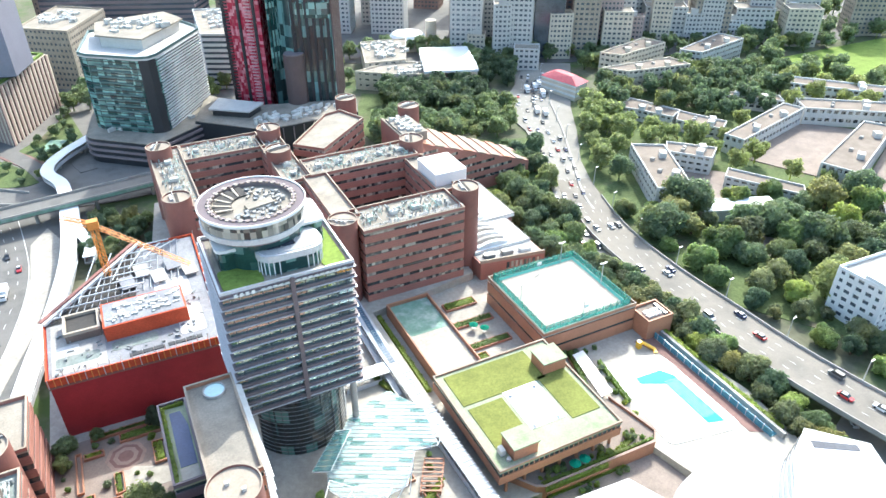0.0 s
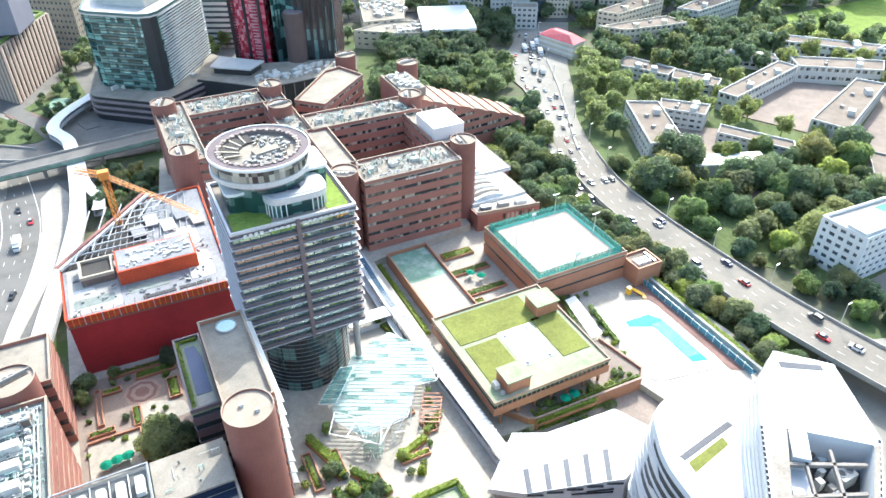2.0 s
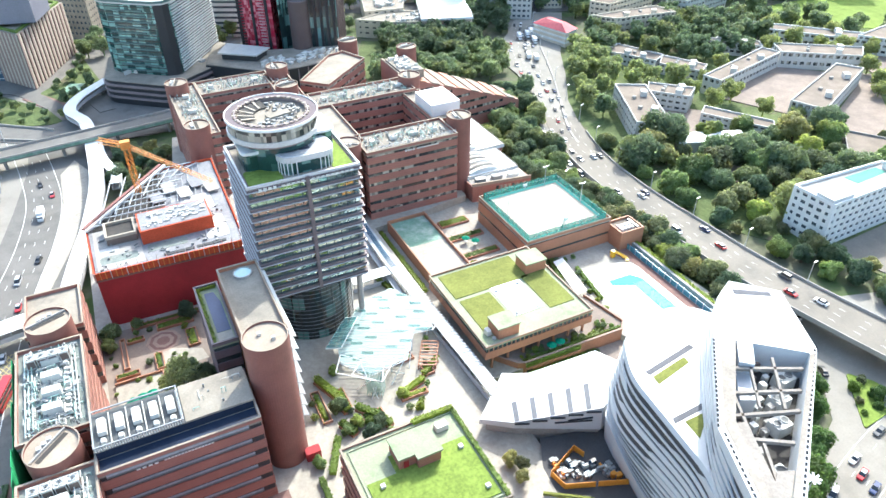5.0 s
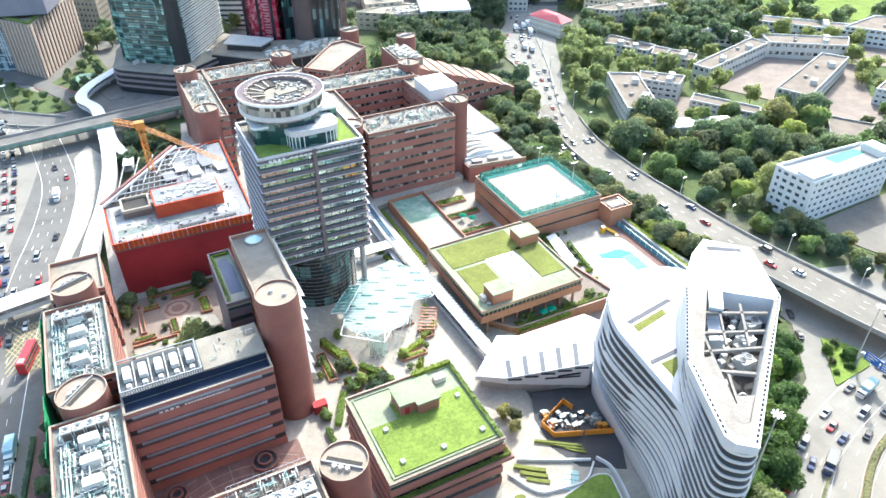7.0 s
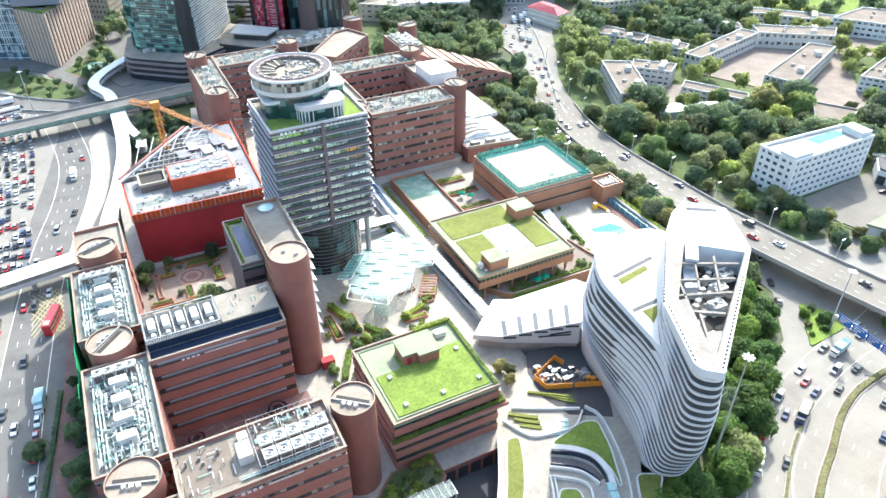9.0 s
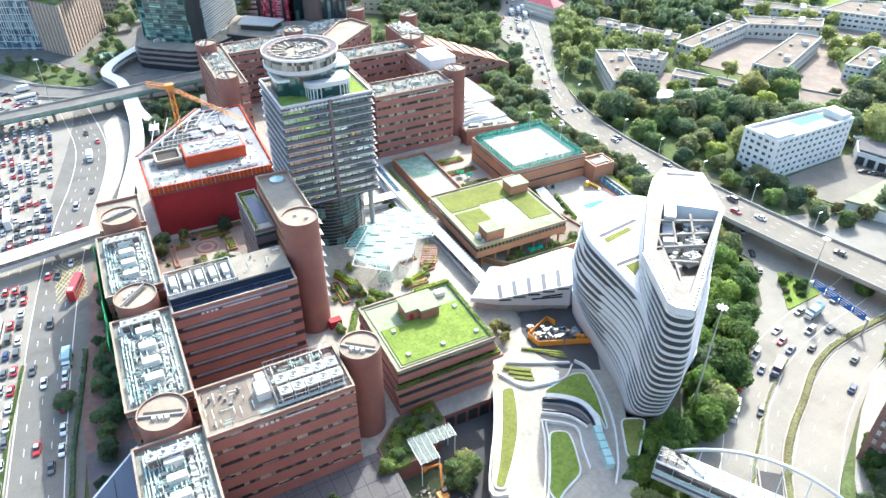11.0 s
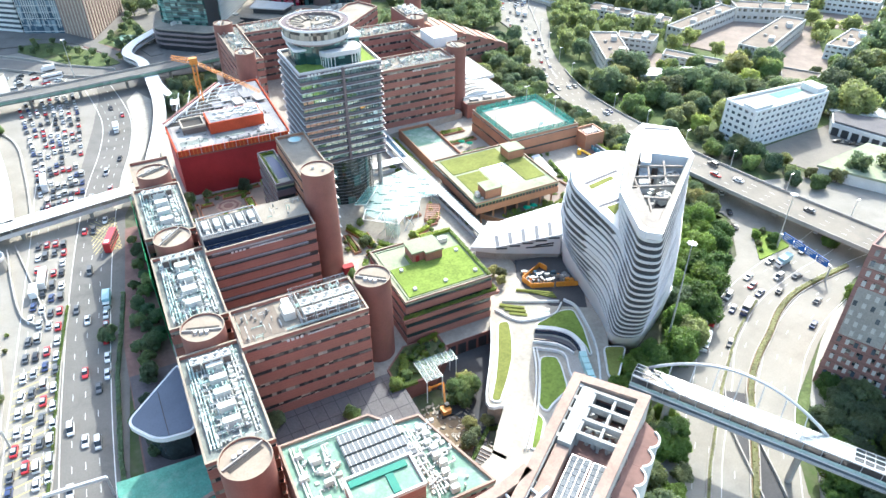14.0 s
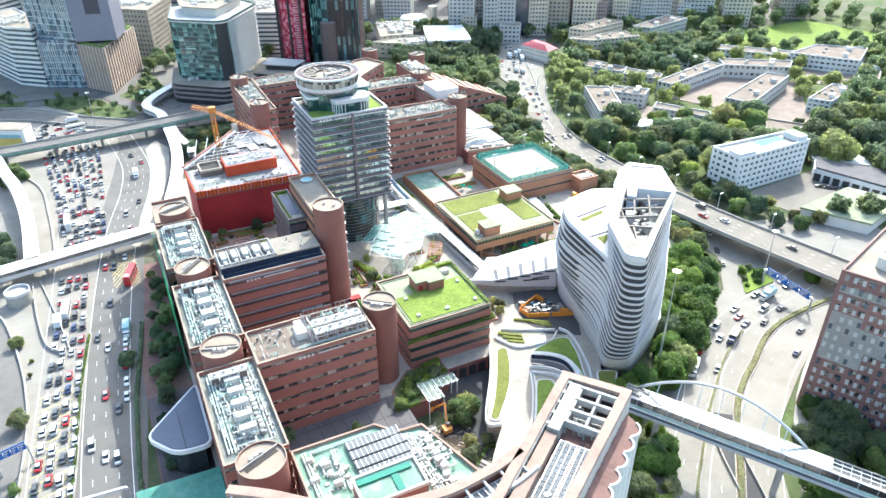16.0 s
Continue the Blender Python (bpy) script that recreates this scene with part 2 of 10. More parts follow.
# ---- building helpers ----
class Mesh:
    """Collects simple solids; every method returns the collector."""

    def __init__(self):
        self.v, self.f = [], []

    def add(self, verts, faces):
        k = len(self.v)
        self.v += [tuple(p) for p in verts]
        self.f += [tuple(i + k for i in f) for f in faces]
        return self

    def box(self, x0, x1, y0, y1, z0, z1):
        return self.prism([(x0, y0), (x1, y0), (x1, y1), (x0, y1)], z0, z1)

    def prism(self, poly, z0, z1, top=None):
        """A solid over a polygon, given anticlockwise from above; top: another outline for the upper end."""
        area = sum(a[0] * b[1] - b[0] * a[1] for a, b in zip(poly, poly[1:] + poly[:1]))
        if area < 0:
            poly = poly[::-1]
            top = top[::-1] if top else None
        n, up = len(poly), top or poly
        faces = [tuple(range(n))[::-1], tuple(range(n, 2 * n))]
        faces += [(i, (i + 1) % n, n + (i + 1) % n, n + i) for i in range(n)]
        return self.add([(x, y, z0) for x, y in poly] + [(x, y, z1) for x, y in up], faces)

    def cyl(self, x, y, r, z0, z1, n=40, r1=None):
        ring = [(math.cos(a) , math.sin(a)) for a in (2 * math.pi * i / n for i in range(n))]
        r1 = r if r1 is None else r1
        return self.prism([(x + r * c, y + r * s) for c, s in ring], z0, z1, [(x + r1 * c, y + r1 * s) for c, s in ring])

    def tube(self, x, y, r, t, z0, z1, n=40):
        """An open ring wall of thickness t."""
        v, f = [], []
        for i in range(n):
            c, s = math.cos(2 * math.pi * i / n), math.sin(2 * math.pi * i / n)
            v += [(x + q * c, y + q * s, z) for q, z in ((r, z0), (r, z1), (r - t, z1), (r - t, z0))]
            j = (i + 1) % n
            f += [(4 * i + k, 4 * j + k, 4 * j + (k + 1) % 4, 4 * i + (k + 1) % 4) for k in range(4)]
        return self.add(v, f)

    def rim(self, poly, t, z0, z1):
        """A closed wall of thickness t along the inside of a convex polygon given anticlockwise."""
        inner = inset(poly, t)
        n = len(poly)
        v = [(x, y, z) for q in (poly, inner) for z in (z0, z1) for x, y in q]
        f = []
        for i in range(n):
            j = (i + 1) % n
            f += [(i, j, n + j, n + i), (n + i, n + j, 3 * n + j, 3 * n + i), (3 * n + i, 3 * n + j, 2 * n + j, 2 * n + i), (2 * n + i, 2 * n + j, j, i)]
        return self.add(v, f)

    def strip(self, line, width, z, thick=0.0, side=0.0):
        """A ribbon along a line of (x, y) or (x, y, z); thick: depth below z; side: shift to the left."""
        v, n = [], len(line)
        for i, p in enumerate(line):
            a, b = Vector(line[max(i - 1, 0)][:2]), Vector(line[min(i + 1, n - 1)][:2])
            d = (b - a).normalized()
            left, c, h = Vector((-d.y, d.x)), Vector(p[:2]), (p[2] if len(p) > 2 else 0) + z
            for s in (side + width / 2, side - width / 2):
                q = c + left * s
                v.append((q.x, q.y, h))
        f = [(2 * i, 2 * i + 1, 2 * i + 3, 2 * i + 2) for i in range(n - 1)]
        if thick:
            k = len(v)
            v += [(x, y, h - thick) for x, y, h in v]
            f += [tuple(k + i for i in q[::-1]) for q in f]
            for i in range(n - 1):
                f += [(2 * i, 2 * i + 2, k + 2 * i + 2, k + 2 * i), (2 * i + 3, 2 * i + 1, k + 2 * i + 1, k + 2 * i + 3)]
            f += [(1, 0, k, k + 1), (2 * n - 2, 2 * n - 1, k + 2 * n - 1, k + 2 * n - 2)]
        return self.add(v, f)

    def pipe(self, points, r, n=8):
        """A round bar through points in space."""
        pts = [Vector(p) for p in points]
        v, f = [], []
        for i, p in enumerate(pts):
            d = (pts[min(i + 1, len(pts) - 1)] - pts[max(i - 1, 0)]).normalized()
            a = d.cross((0, 0, 1)) if abs(d.z) < 0.95 else d.cross((1, 0, 0))
            a.normalize()
            b = d.cross(a)
            v += [p + r * (math.cos(2 * math.pi * k / n) * a + math.sin(2 * math.pi * k / n) * b) for k in range(n)]
        for i in range(len(pts) - 1):
            f += [(n * i + k, n * i + (k + 1) % n, n * i + n + (k + 1) % n, n * i + n + k) for k in range(n)]
        f += [tuple(range(n))[::-1], tuple(range(n * len(pts) - n, n * len(pts)))]
        return self.add(v, f)

    def bar(self, a, b, w, h=None):
        """A square bar from a to b."""
        a, b = Vector(a), Vector(b)
        d = (b - a).normalized()
        s = d.cross((0, 0, 1)) if abs(d.z) < 0.95 else Vector((1, 0, 0))
        s.normalize()
        u = s.cross(d)
        h = h or w
        v = [p + i * s * w / 2 + j * u * h / 2 for p in (a, b) for i, j in ((-1, -1), (1, -1), (1, 1), (-1, 1))]
        return self.add(v, [(3, 2, 1, 0), (4, 5, 6, 7), (0, 1, 5, 4), (1, 2, 6, 5), (2, 3, 7, 6), (3, 0, 4, 7)])

    def data(self, name, material, origin=(0, 0, 0), smooth=False):
        me = bpy.data.meshes.new(name)
        ox, oy, oz = origin
        me.from_pydata([(x - ox, y - oy, z - oz) for x, y, z in self.v], [], self.f)
        me.materials.append(material)
        if smooth:
            me.polygons.foreach_set("use_smooth", [True] * len(me.polygons))
        me.update()
        return me


def inset(poly, t):
    """An outline moved inwards by t (convex, anticlockwise)."""
    out, n = [], len(poly)
    for i in range(n):
        a, b, c = Vector(poly[i - 1]), Vector(poly[i]), Vector(poly[(i + 1) % n])
        d1, d2 = (b - a).normalized(), (c - b).normalized()
        n1, n2 = Vector((-d1.y, d1.x)), Vector((-d2.y, d2.x))
        k = max(1 + n1.dot(n2), 0.3)
        out.append(tuple(b + (n1 + n2) * t / k))
    return out


def rounded(poly, r, n=5):
    """An outline with its corners rounded (convex, anticlockwise)."""
    out, m = [], len(poly)
    for i in range(m):
        a, b, c = Vector(poly[i - 1]), Vector(poly[i]), Vector(poly[(i + 1) % m])
        q = min(r, (a - b).length * 0.45, (c - b).length * 0.45)
        p0, p1 = b + (a - b).normalized() * q, b + (c - b).normalized() * q
        for k in range(n + 1):
            s = k / n
            out.append(tuple((1 - s) ** 2 * p0 + 2 * s * (1 - s) * b + s * s * p1))
    return out


def rect(x0, x1, y0, y1):
    return [(x0, y0), (x1, y0), (x1, y1), (x0, y1)]


def turned(x, y, w, d, deg):
    """A rectangle of w by d round (x, y), turned by deg."""
    c, s = math.cos(radians(deg)), math.sin(radians(deg))
    return [(x + c * u - s * v, y + s * u + c * v) for u, v in ((-w / 2, -d / 2), (w / 2, -d / 2), (w / 2, d / 2), (-w / 2, d / 2))]


def thing(name, at, label, category, group="", kind=""):
    ob = new(name)
    ob.location = at
    ob.empty_display_size = 0.5
    return tagged(ob, label, category, group, kind)


def spot(ob):
    p = Vector((0, 0, 0))
    while ob:
        p += ob.location
        ob = ob.parent
    return p


def part(name, mesh, material, parent, label="", smooth=False, kind=""):
    """One mesh object, given in world coordinates, under a thing or part."""
    ob = new(name, mesh.data(name, material, spot(parent), smooth))
    ob.parent = parent
    return tagged(ob, label, kind=kind)


def solid(name, mesh, material, label, category, kind="", group="", smooth=False):
    """A thing that is one plain mesh, with its origin at its base."""
    xs, ys, zs = zip(*mesh.v)
    at = ((min(xs) + max(xs)) / 2, (min(ys) + max(ys)) / 2, min(zs))
    ob = new(name, mesh.data(name, material, at, smooth))
    ob.location = at
    return tagged(ob, label, category, group, kind)


def along(line, step, start=0.0):
    """Points and directions every step metres along a line."""
    pts = [Vector(p if len(p) > 2 else (*p, 0)) for p in line]
    out, left = [], start
    for a, b in zip(pts, pts[1:]):
        n = (b - a).length
        while left < n:
            out.append((a + (b - a) * left / n, (b - a).normalized()))
            left += step
        left -= n
    return out


def smoothline(pts, n=6):
    """A Catmull-Rom curve through points."""
    p = [Vector(q if len(q) > 2 else (*q, 0)) for q in pts]
    p = [2 * p[0] - p[1]] + p + [2 * p[-1] - p[-2]]
    out = []
    for i in range(1, len(p) - 2):
        for k in range(n):
            t = k / n
            out.append(tuple(0.5 * (2 * p[i] + (p[i + 1] - p[i - 1]) * t + (2 * p[i - 1] - 5 * p[i] + 4 * p[i + 1] - p[i + 2]) * t * t + (3 * p[i] - p[i - 1] - 3 * p[i + 1] + p[i + 2]) * t ** 3)))
    return out + [tuple(p[-2])]


# ---- ground, roads, podium ----
solid("ground", Mesh().add([(-2600, -2600, -0.3), (3000, -2600, -0.3), (3000, 3400, -0.3), (-2600, 3400, -0.3)], [(0, 1, 2, 3)]), LAND, "open urban ground with worn grass and bare earth", "ground", "structure")

# left expressway with its plaza, from south to north
WEST_R = [(-84, -80), (-82, 0), (-80, 50), (-77, 90), (-73, 130), (-68.5, 165), (-62.6, 200), (-55, 232), (-51, 262), (-52.5, 290), (-58, 330), (-66, 370)]
WEST_L = [(-99, -80), (-96, 0), (-94, 50), (-91, 90), (-88, 130), (-85, 170), (-82, 215), (-76, 260), (-70, 300), (-62, 350)]
m = Mesh().add([(-300, -300, 0), (-70, -300, 0), (-70, 40, 0), (-62, 110, 0), (-57, 170, 0), (-38, 222, 0), (-28, 262, 0), (-14, 330, 0), (-10, 400, 0), (-300, 400, 0)], [tuple(range(10))])
road_w = solid("road_west", m, ASPH, "sunlit pale grey expressway and toll plaza surface", "road", "structure")
m = Mesh()
for k, (base, offs) in enumerate(((WEST_R, (-3.4, 0.0, 3.4)), (WEST_L, (-3.6, 0.2, 3.6)))):
    for o in offs:
        for i, (p, d) in enumerate(along(smoothline(base), 9.0)):
            m.bar(p + Vector((-d.y, d.x, 0)) * o + Vector((0, 0, 0.02)), p + d * 2.6 + Vector((-d.y, d.x, 0)) * o + Vector((0, 0, 0.02)), 0.15, 0.02)
part("lane_marking", m, PAINT, road_w, "white lane dashes")
m = Mesh()
for o in (-7.0, 6.4):
    m.strip(smoothline(WEST_R), 0.25, 0.03, side=o)
m.strip(smoothline(WEST_L), 0.25, 0.03, side=6.2)
part("edge_line", m, PAINT, road_w)
m = Mesh()
for i in range(22):
    y = 28 + 3.1 * i
    m.bar((-101 + 0.06 * (y - 28), y - 2.2, 0.03), (-89.4 + 0.07 * (y - 28), y, 0.035), 0.45, 0.02)
part("hatching", m, YPAINT, road_w, "yellow diagonal hatching")
m = Mesh().strip([(-95, -80, 0), (-90.5, 30, 0), (-87.6, 55, 0), (-84.6, 90, 0), (-80.5, 120, 0)], 1.3, 0.35, 0.4)
solid("median_kerb", m, CONC, "narrow concrete median kerb of the expressway", "median", "structure")

# right-hand roads
EAST = [(265, 405), (232, 345), (206, 288), (186, 235), (173, 195), (168, 160), (167, 125), (168, 95), (174, 60), (184, 20), (196, -30), (215, -110)]
ROADZ = [0, 0, 0, 0.5, 1.5, 3, 5, 6, 6.5, 6.5, 6.5, 6.5]
EASTZ = smoothline([(x, y, z) for (x, y), z in zip(EAST, ROADZ)])
m = Mesh().strip(EASTZ, 17, 0.05, 1.0)
road_e = solid("road_east", m, FLYC, "sunlit city road rising onto a flyover", "road", "structure")
m = Mesh()
for o in (-3.6, 0, 3.6):
    for p, d in along(EASTZ, 8.0):
        q = Vector((-d.y, d.x, 0)) * o
        m.bar(p + q + Vector((0, 0, 0.08)), p + q + d * 2.2 + Vector((0, 0, 0.08)), 0.12, 0.02)
part("lane_marking", m, PAINT, road_e)
solid("road_north", Mesh().prism([(262, 400), (234, 366), (211.6, 342.5), (202, 322), (199, 297.7), (186.3, 262), (164.9, 217.1), (155.9, 192.8), (154, 174), (160, 165), (178, 165), (178.8, 175.9), (181.5, 196.7), (190.4, 223.6), (203.3, 253.4), (224, 285.6), (241.7, 316.5), (266, 350.6), (290, 385)], -0.3, 0.5), ROADC, "broad sunlit main road north of the campus", "road", "structure")
NORTHL = [(250, 372), (223, 332), (207, 294), (193, 258), (173.5, 219), (164.5, 194), (163, 176)]
m = Mesh()
for o2 in (-5.4, -1.8, 1.8, 5.4):
    for p, d in along(smoothline(NORTHL), 7.0):
        q = Vector((-d.y, d.x, 0)) * o2
        m.bar(p + q + Vector((0, 0, 0.52)), p + q + d * 2.2 + Vector((0, 0, 0.52)), 0.12, 0.02)
part("lane_marking", m, PAINT, road_e)
solid("road_divider", Mesh().strip(smoothline([(236, 330), (217, 289), (199.4, 255.4), (182, 221.2), (174.9, 194.3)]), 1.0, 1.1, 0.9), CONC, "low planted concrete road divider", "divider", "structure")
fly = thing("flyover_parapet", (168, 95, 0), "concrete parapet walls and piers of the flyover", "flyover", kind="structure")
for s in (8.4, -8.4):
    part("parapet_wall", Mesh().strip(EASTZ[20:], 0.35, 1.0, 1.6, side=s), CONC, fly)
for p, d in along(EASTZ[42:], 22):
    part("pier", Mesh().bar((p.x, p.y, -0.2), (p.x, p.y, p.z - 0.9), 2.2), CONC, fly)

m = Mesh().add([(175, 80, 0.02), (158, 74, 0.02), (158, 58, 0.02), (142, 39, 0.02), (114, 26.5, 0.02), (91, 12, 0.02), (77, 5, 0.02), (54, -21, 0.02), (10, -70, 0.02), (-70, -160, 0.02), (0, -200, 0.02), (60, -100, 0.02), (82, -44, 0.02), (92, -31, 0.02), (104, -21, 0.02), (130, -7, 0.02), (168, 10, 0.02), (240, 20, 0.02), (240, 60, 0.02)], [tuple(range(19))])
road_h = solid("road_highway", m, ROADC, "sunlit pale concrete highway curving below the footbridge", "road", "structure")
LANE_A = [(184, 33), (172, 30), (150, 27), (127, 21), (111, 13), (100, 6), (90, -3), (78, -13), (62, -27), (30, -60)]
LANE_B = [(184, 23), (168, 21), (150, 19.4), (137, 16), (124, 10.5), (112, 4.5), (102, -2), (92, -10), (75, -26), (50, -52)]
LANE_C = [(190, 12), (174, 12), (157, 9.5), (143, 6), (130, 1), (118, -5), (107, -12.5), (95, -21), (78, -38), (50, -66)]
m = Mesh()
for line, offs in ((LANE_A, (-1.8, 1.8)), (LANE_B, (0.0,)), (LANE_C, (-1.9, 1.9))):
    for o in offs:
        for p, d in along(smoothline(line), 13.0):
            q = Vector((-d.y, d.x, 0)) * o
            m.bar(p + q + Vector((0, 0, 0.04)), p + q + d * 2.2 + Vector((0, 0, 0.04)), 0.13, 0.02)
part("lane_marking", m, PAINT, road_h)
m = Mesh()
for line, w in ((LANE_A, 5.4), (LANE_C, 5.6)):
    for s in (w, -w):
        m.strip(smoothline(line), 0.2, 0.03, side=s)
part("edge_line", m, PAINT, road_h)
MED1 = [(128, 16.5), (116.7, 11.2), (107.4, 5.9), (97.6, -1.2), (88, -8.2), (71, -22.3), (63, -29.3), (40, -52)]
MED2 = [(172, 16), (156, 15.2), (143, 13.6), (131.2, 9.5), (118.9, 2.6), (107, -3.7), (95.6, -12), (79.5, -28.7), (60, -48)]
for line, w in ((MED1, 1.5), (MED2, 2.8)):
    solid("median_strip", Mesh().strip(smoothline(line), w, 0.4, 0.45), CONC, "kerbed median strip with dry low planting", "median", "structure")
    solid("median_soil", Mesh().strip(smoothline(line), w - 0.7, 0.44, 0.3), SOIL, "dry soil in a road median", "median", "structure")
RAMP = smoothline([(91, -10.5, 0.1), (83, -20.5, 0.1), (75.2, -37.2, 0.1), (67, -54, 0.1)])
solid("ramp_road", Mesh().strip(RAMP, 5.6, 0.0, 0.2), ASPHD, "dark asphalt ramp between the carriageways", "road", "structure")
for side in (3.0, -3.0):
    solid("ramp_wall", Mesh().strip(RAMP, 0.4, 0.9, 1.0, side=side), CONC, "pale concrete parapet of a road ramp", "barrier", "structure")
solid("traffic_island", Mesh().prism(rounded([(160.6, 49.5), (147, 32.8), (164, 34), (165.5, 43)], 1.2, 3), 0, 0.4), GRASS, "grassy triangular traffic island with kerb", "island", "structure")
solid("verge", Mesh().prism([(159, 4), (146, 0.6), (131, -7), (119, -14.4), (108.5, -22), (96, -34), (78, -52), (92, -58), (115, -19), (152, -7), (164, -2)], -0.3, 0.25), CONC, "sunlit paved highway verge beside a brick slab", "verge", "structure")
# grass drawn in the dark undergrowth tone to paint in the slab's shadow
solid("shaded_lawn", Mesh().prism([(92, -58), (115, -19.2), (132.6, -57.6), (122, -76), (110, -80), (86, -84), (70, -66), (78, -52)], -0.3, 0.2), UNDER, "lawn by the highway, coloured dark for the brick slab's shadow", "lawn", "structure")
solid("queue_lanes", Mesh().prism([(-300, -300), (-96.4, -300), (-95.4, -80), (-91, 30), (-88.2, 55), (-85.2, 90), (-80.6, 122), (-76, 160), (-72, 210), (-62, 262), (-56, 300), (-56, 395), (-300, 395)], -0.1, 0.012), ROADC, "sunlit pale concrete queue lanes of the toll plaza", "road", "structure")
m = Mesh()
for k in range(-3, 9):
    for sgn in (1, -1):
        a, b = Vector((-71.5 + 1.6 * k, 147 if sgn > 0 else 171, 0.03)), Vector((-71.5 + 1.6 * k + 14, 171 if sgn > 0 else 147, 0.03))
        lo, hi = max(0.0, (-70.5 - a.x) / 14), min(1.0, (-60.5 - a.x) / 14)
        if hi > lo:
            m.bar(a.lerp(b, lo), a.lerp(b, hi), 0.28, 0.02)
part("box_junction", m, YPAINT, road_w, "yellow box junction grid")

# campus podium
P0 = 5.5
m = Mesh()
m.prism([(-52, 30), (14, 30), (14, 40), (58, 40), (62, 62), (63, 95), (62, 134), (62, 178), (104, 184), (112, 290), (6, 292), (-4, 226), (-36, 226), (-37, 160), (-52, 160)], -0.2, P0)
podium = solid("podium", m, PAVE, "pale paved campus podium deck", "podium", "structure")
facing = solid("podium_facing", Mesh().box(14.05, 57.6, 39.7, 39.99, -0.2, P0 - 0.02), BRICKD, "dark brick facing of the podium edge", "wall", "structure")
# near-black panels on the facing paint the shade inside its openings
for k in range(7):
    part("opening", Mesh().box(15.4 + 3.6 * k, 18.2 + 3.6 * k, 39.62, 39.7, 0.2, 4.2), DARK, facing, "dark panel standing for a shaded opening")
solid("court_yard_paving", Mesh().box(-36, -3, 98, 160, P0, P0 + 0.05), YARD, "pinkish tan courtyard paving", "paving", "structure")
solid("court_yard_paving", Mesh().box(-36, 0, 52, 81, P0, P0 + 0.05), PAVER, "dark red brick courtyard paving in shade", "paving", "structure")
m = Mesh()
for k in range(1, 12):
    for j in range(28):
        a0, a1 = 0.05 + 0.1 * j, 0.05 + 0.1 * (j + 1)
        p, q = (-18 + 2.6 * k * math.cos(a0), 52.5 + 2.6 * k * math.sin(a0)), (-18 + 2.6 * k * math.cos(a1), 52.5 + 2.6 * k * math.sin(a1))
        if -35.5 < min(p[0], q[0]) and max(p[0], q[0]) < -0.5 and max(p[1], q[1]) < 80.6:
            m.bar((*p, P0 + 0.06), (*q, P0 + 0.06), 0.25, 0.03)
for j in range(15):
    a = 0.1 + 0.21 * j
    r1 = min(28, 17 / max(abs(math.cos(a)), 0.01), 27.8 / max(math.sin(a), 0.01))
    m.bar((-18 + 3 * math.cos(a), 52.5 + 3 * math.sin(a), P0 + 0.065), (-18 + r1 * math.cos(a), 52.5 + r1 * math.sin(a), P0 + 0.065), 0.25, 0.03)
solid("paving_bands", m, TERR, "curving pale bands in the courtyard paving", "paving", "structure")
# slab colour is darkened to carry the yard's shade
solid("yard_paving", Mesh().box(-36, 4, 8, 37, P0 - 3, P0 + 0.1), YARDD, "concrete yard slabs with shade worked into their dark grey", "paving", "structure")
m = Mesh()
for k in range(12):
    m.bar((-35 + 3.4 * k, 8.2, P0 + 0.11), (-37.6 + 3.7 * k, 36.6, P0 + 0.11), 0.22, 0.03)
for k in range(5):
    m.bar((-35.8, 12 + 5.4 * k, P0 + 0.112), (3.8, 13 + 5.4 * k, P0 + 0.112), 0.22, 0.03)
solid("yard_joint", m, ASPHD, "dark joints between yard slabs", "paving", "structure")
solid("east_terrace", Mesh().prism([(62.1, 93), (110, 91.6), (118, 62), (146, 62), (150, 96), (146, 128), (144, 186), (62.1, 186)], -0.2, 2.5), PAVE, "pale paved garden terrace around the pool", "terrace", "structure")
solid("west_walk", Mesh().prism([(-70.5, -300), (-52, -300), (-52, 160), (-58, 160), (-63.5, 110), (-66, 90)], -0.2, 0.2), PAVER, "dark red paved footway beside the expressway", "pavement", "structure")
for poly in ([(181, 132), (206, 96), (230, 40), (300, 30), (420, 150), (560, 210), (600, 330), (400, 330), (340, 340), (240, 330), (196, 250), (184, 200)],
             [(141, 62), (156, 60), (158, 130), (160, 186), (178, 240), (196, 290), (170, 300), (126, 232), (128, 190), (146, 176), (147, 100)],
             [(76, 4), (92, 13), (114, 28), (142, 42), (158, 60), (150, 70), (106, 66), (104, 46), (92, 22)], [(120, 300), (200, 318), (206, 352), (140, 395), (118, 350)], [(100, -24), (114, -16), (130, -50), (110, -66), (92, -34)]):
    solid("undergrowth", Mesh().prism(poly, -0.35, -0.12), UNDER, "shrubby green undergrowth and leaf litter", "undergrowth", "structure")


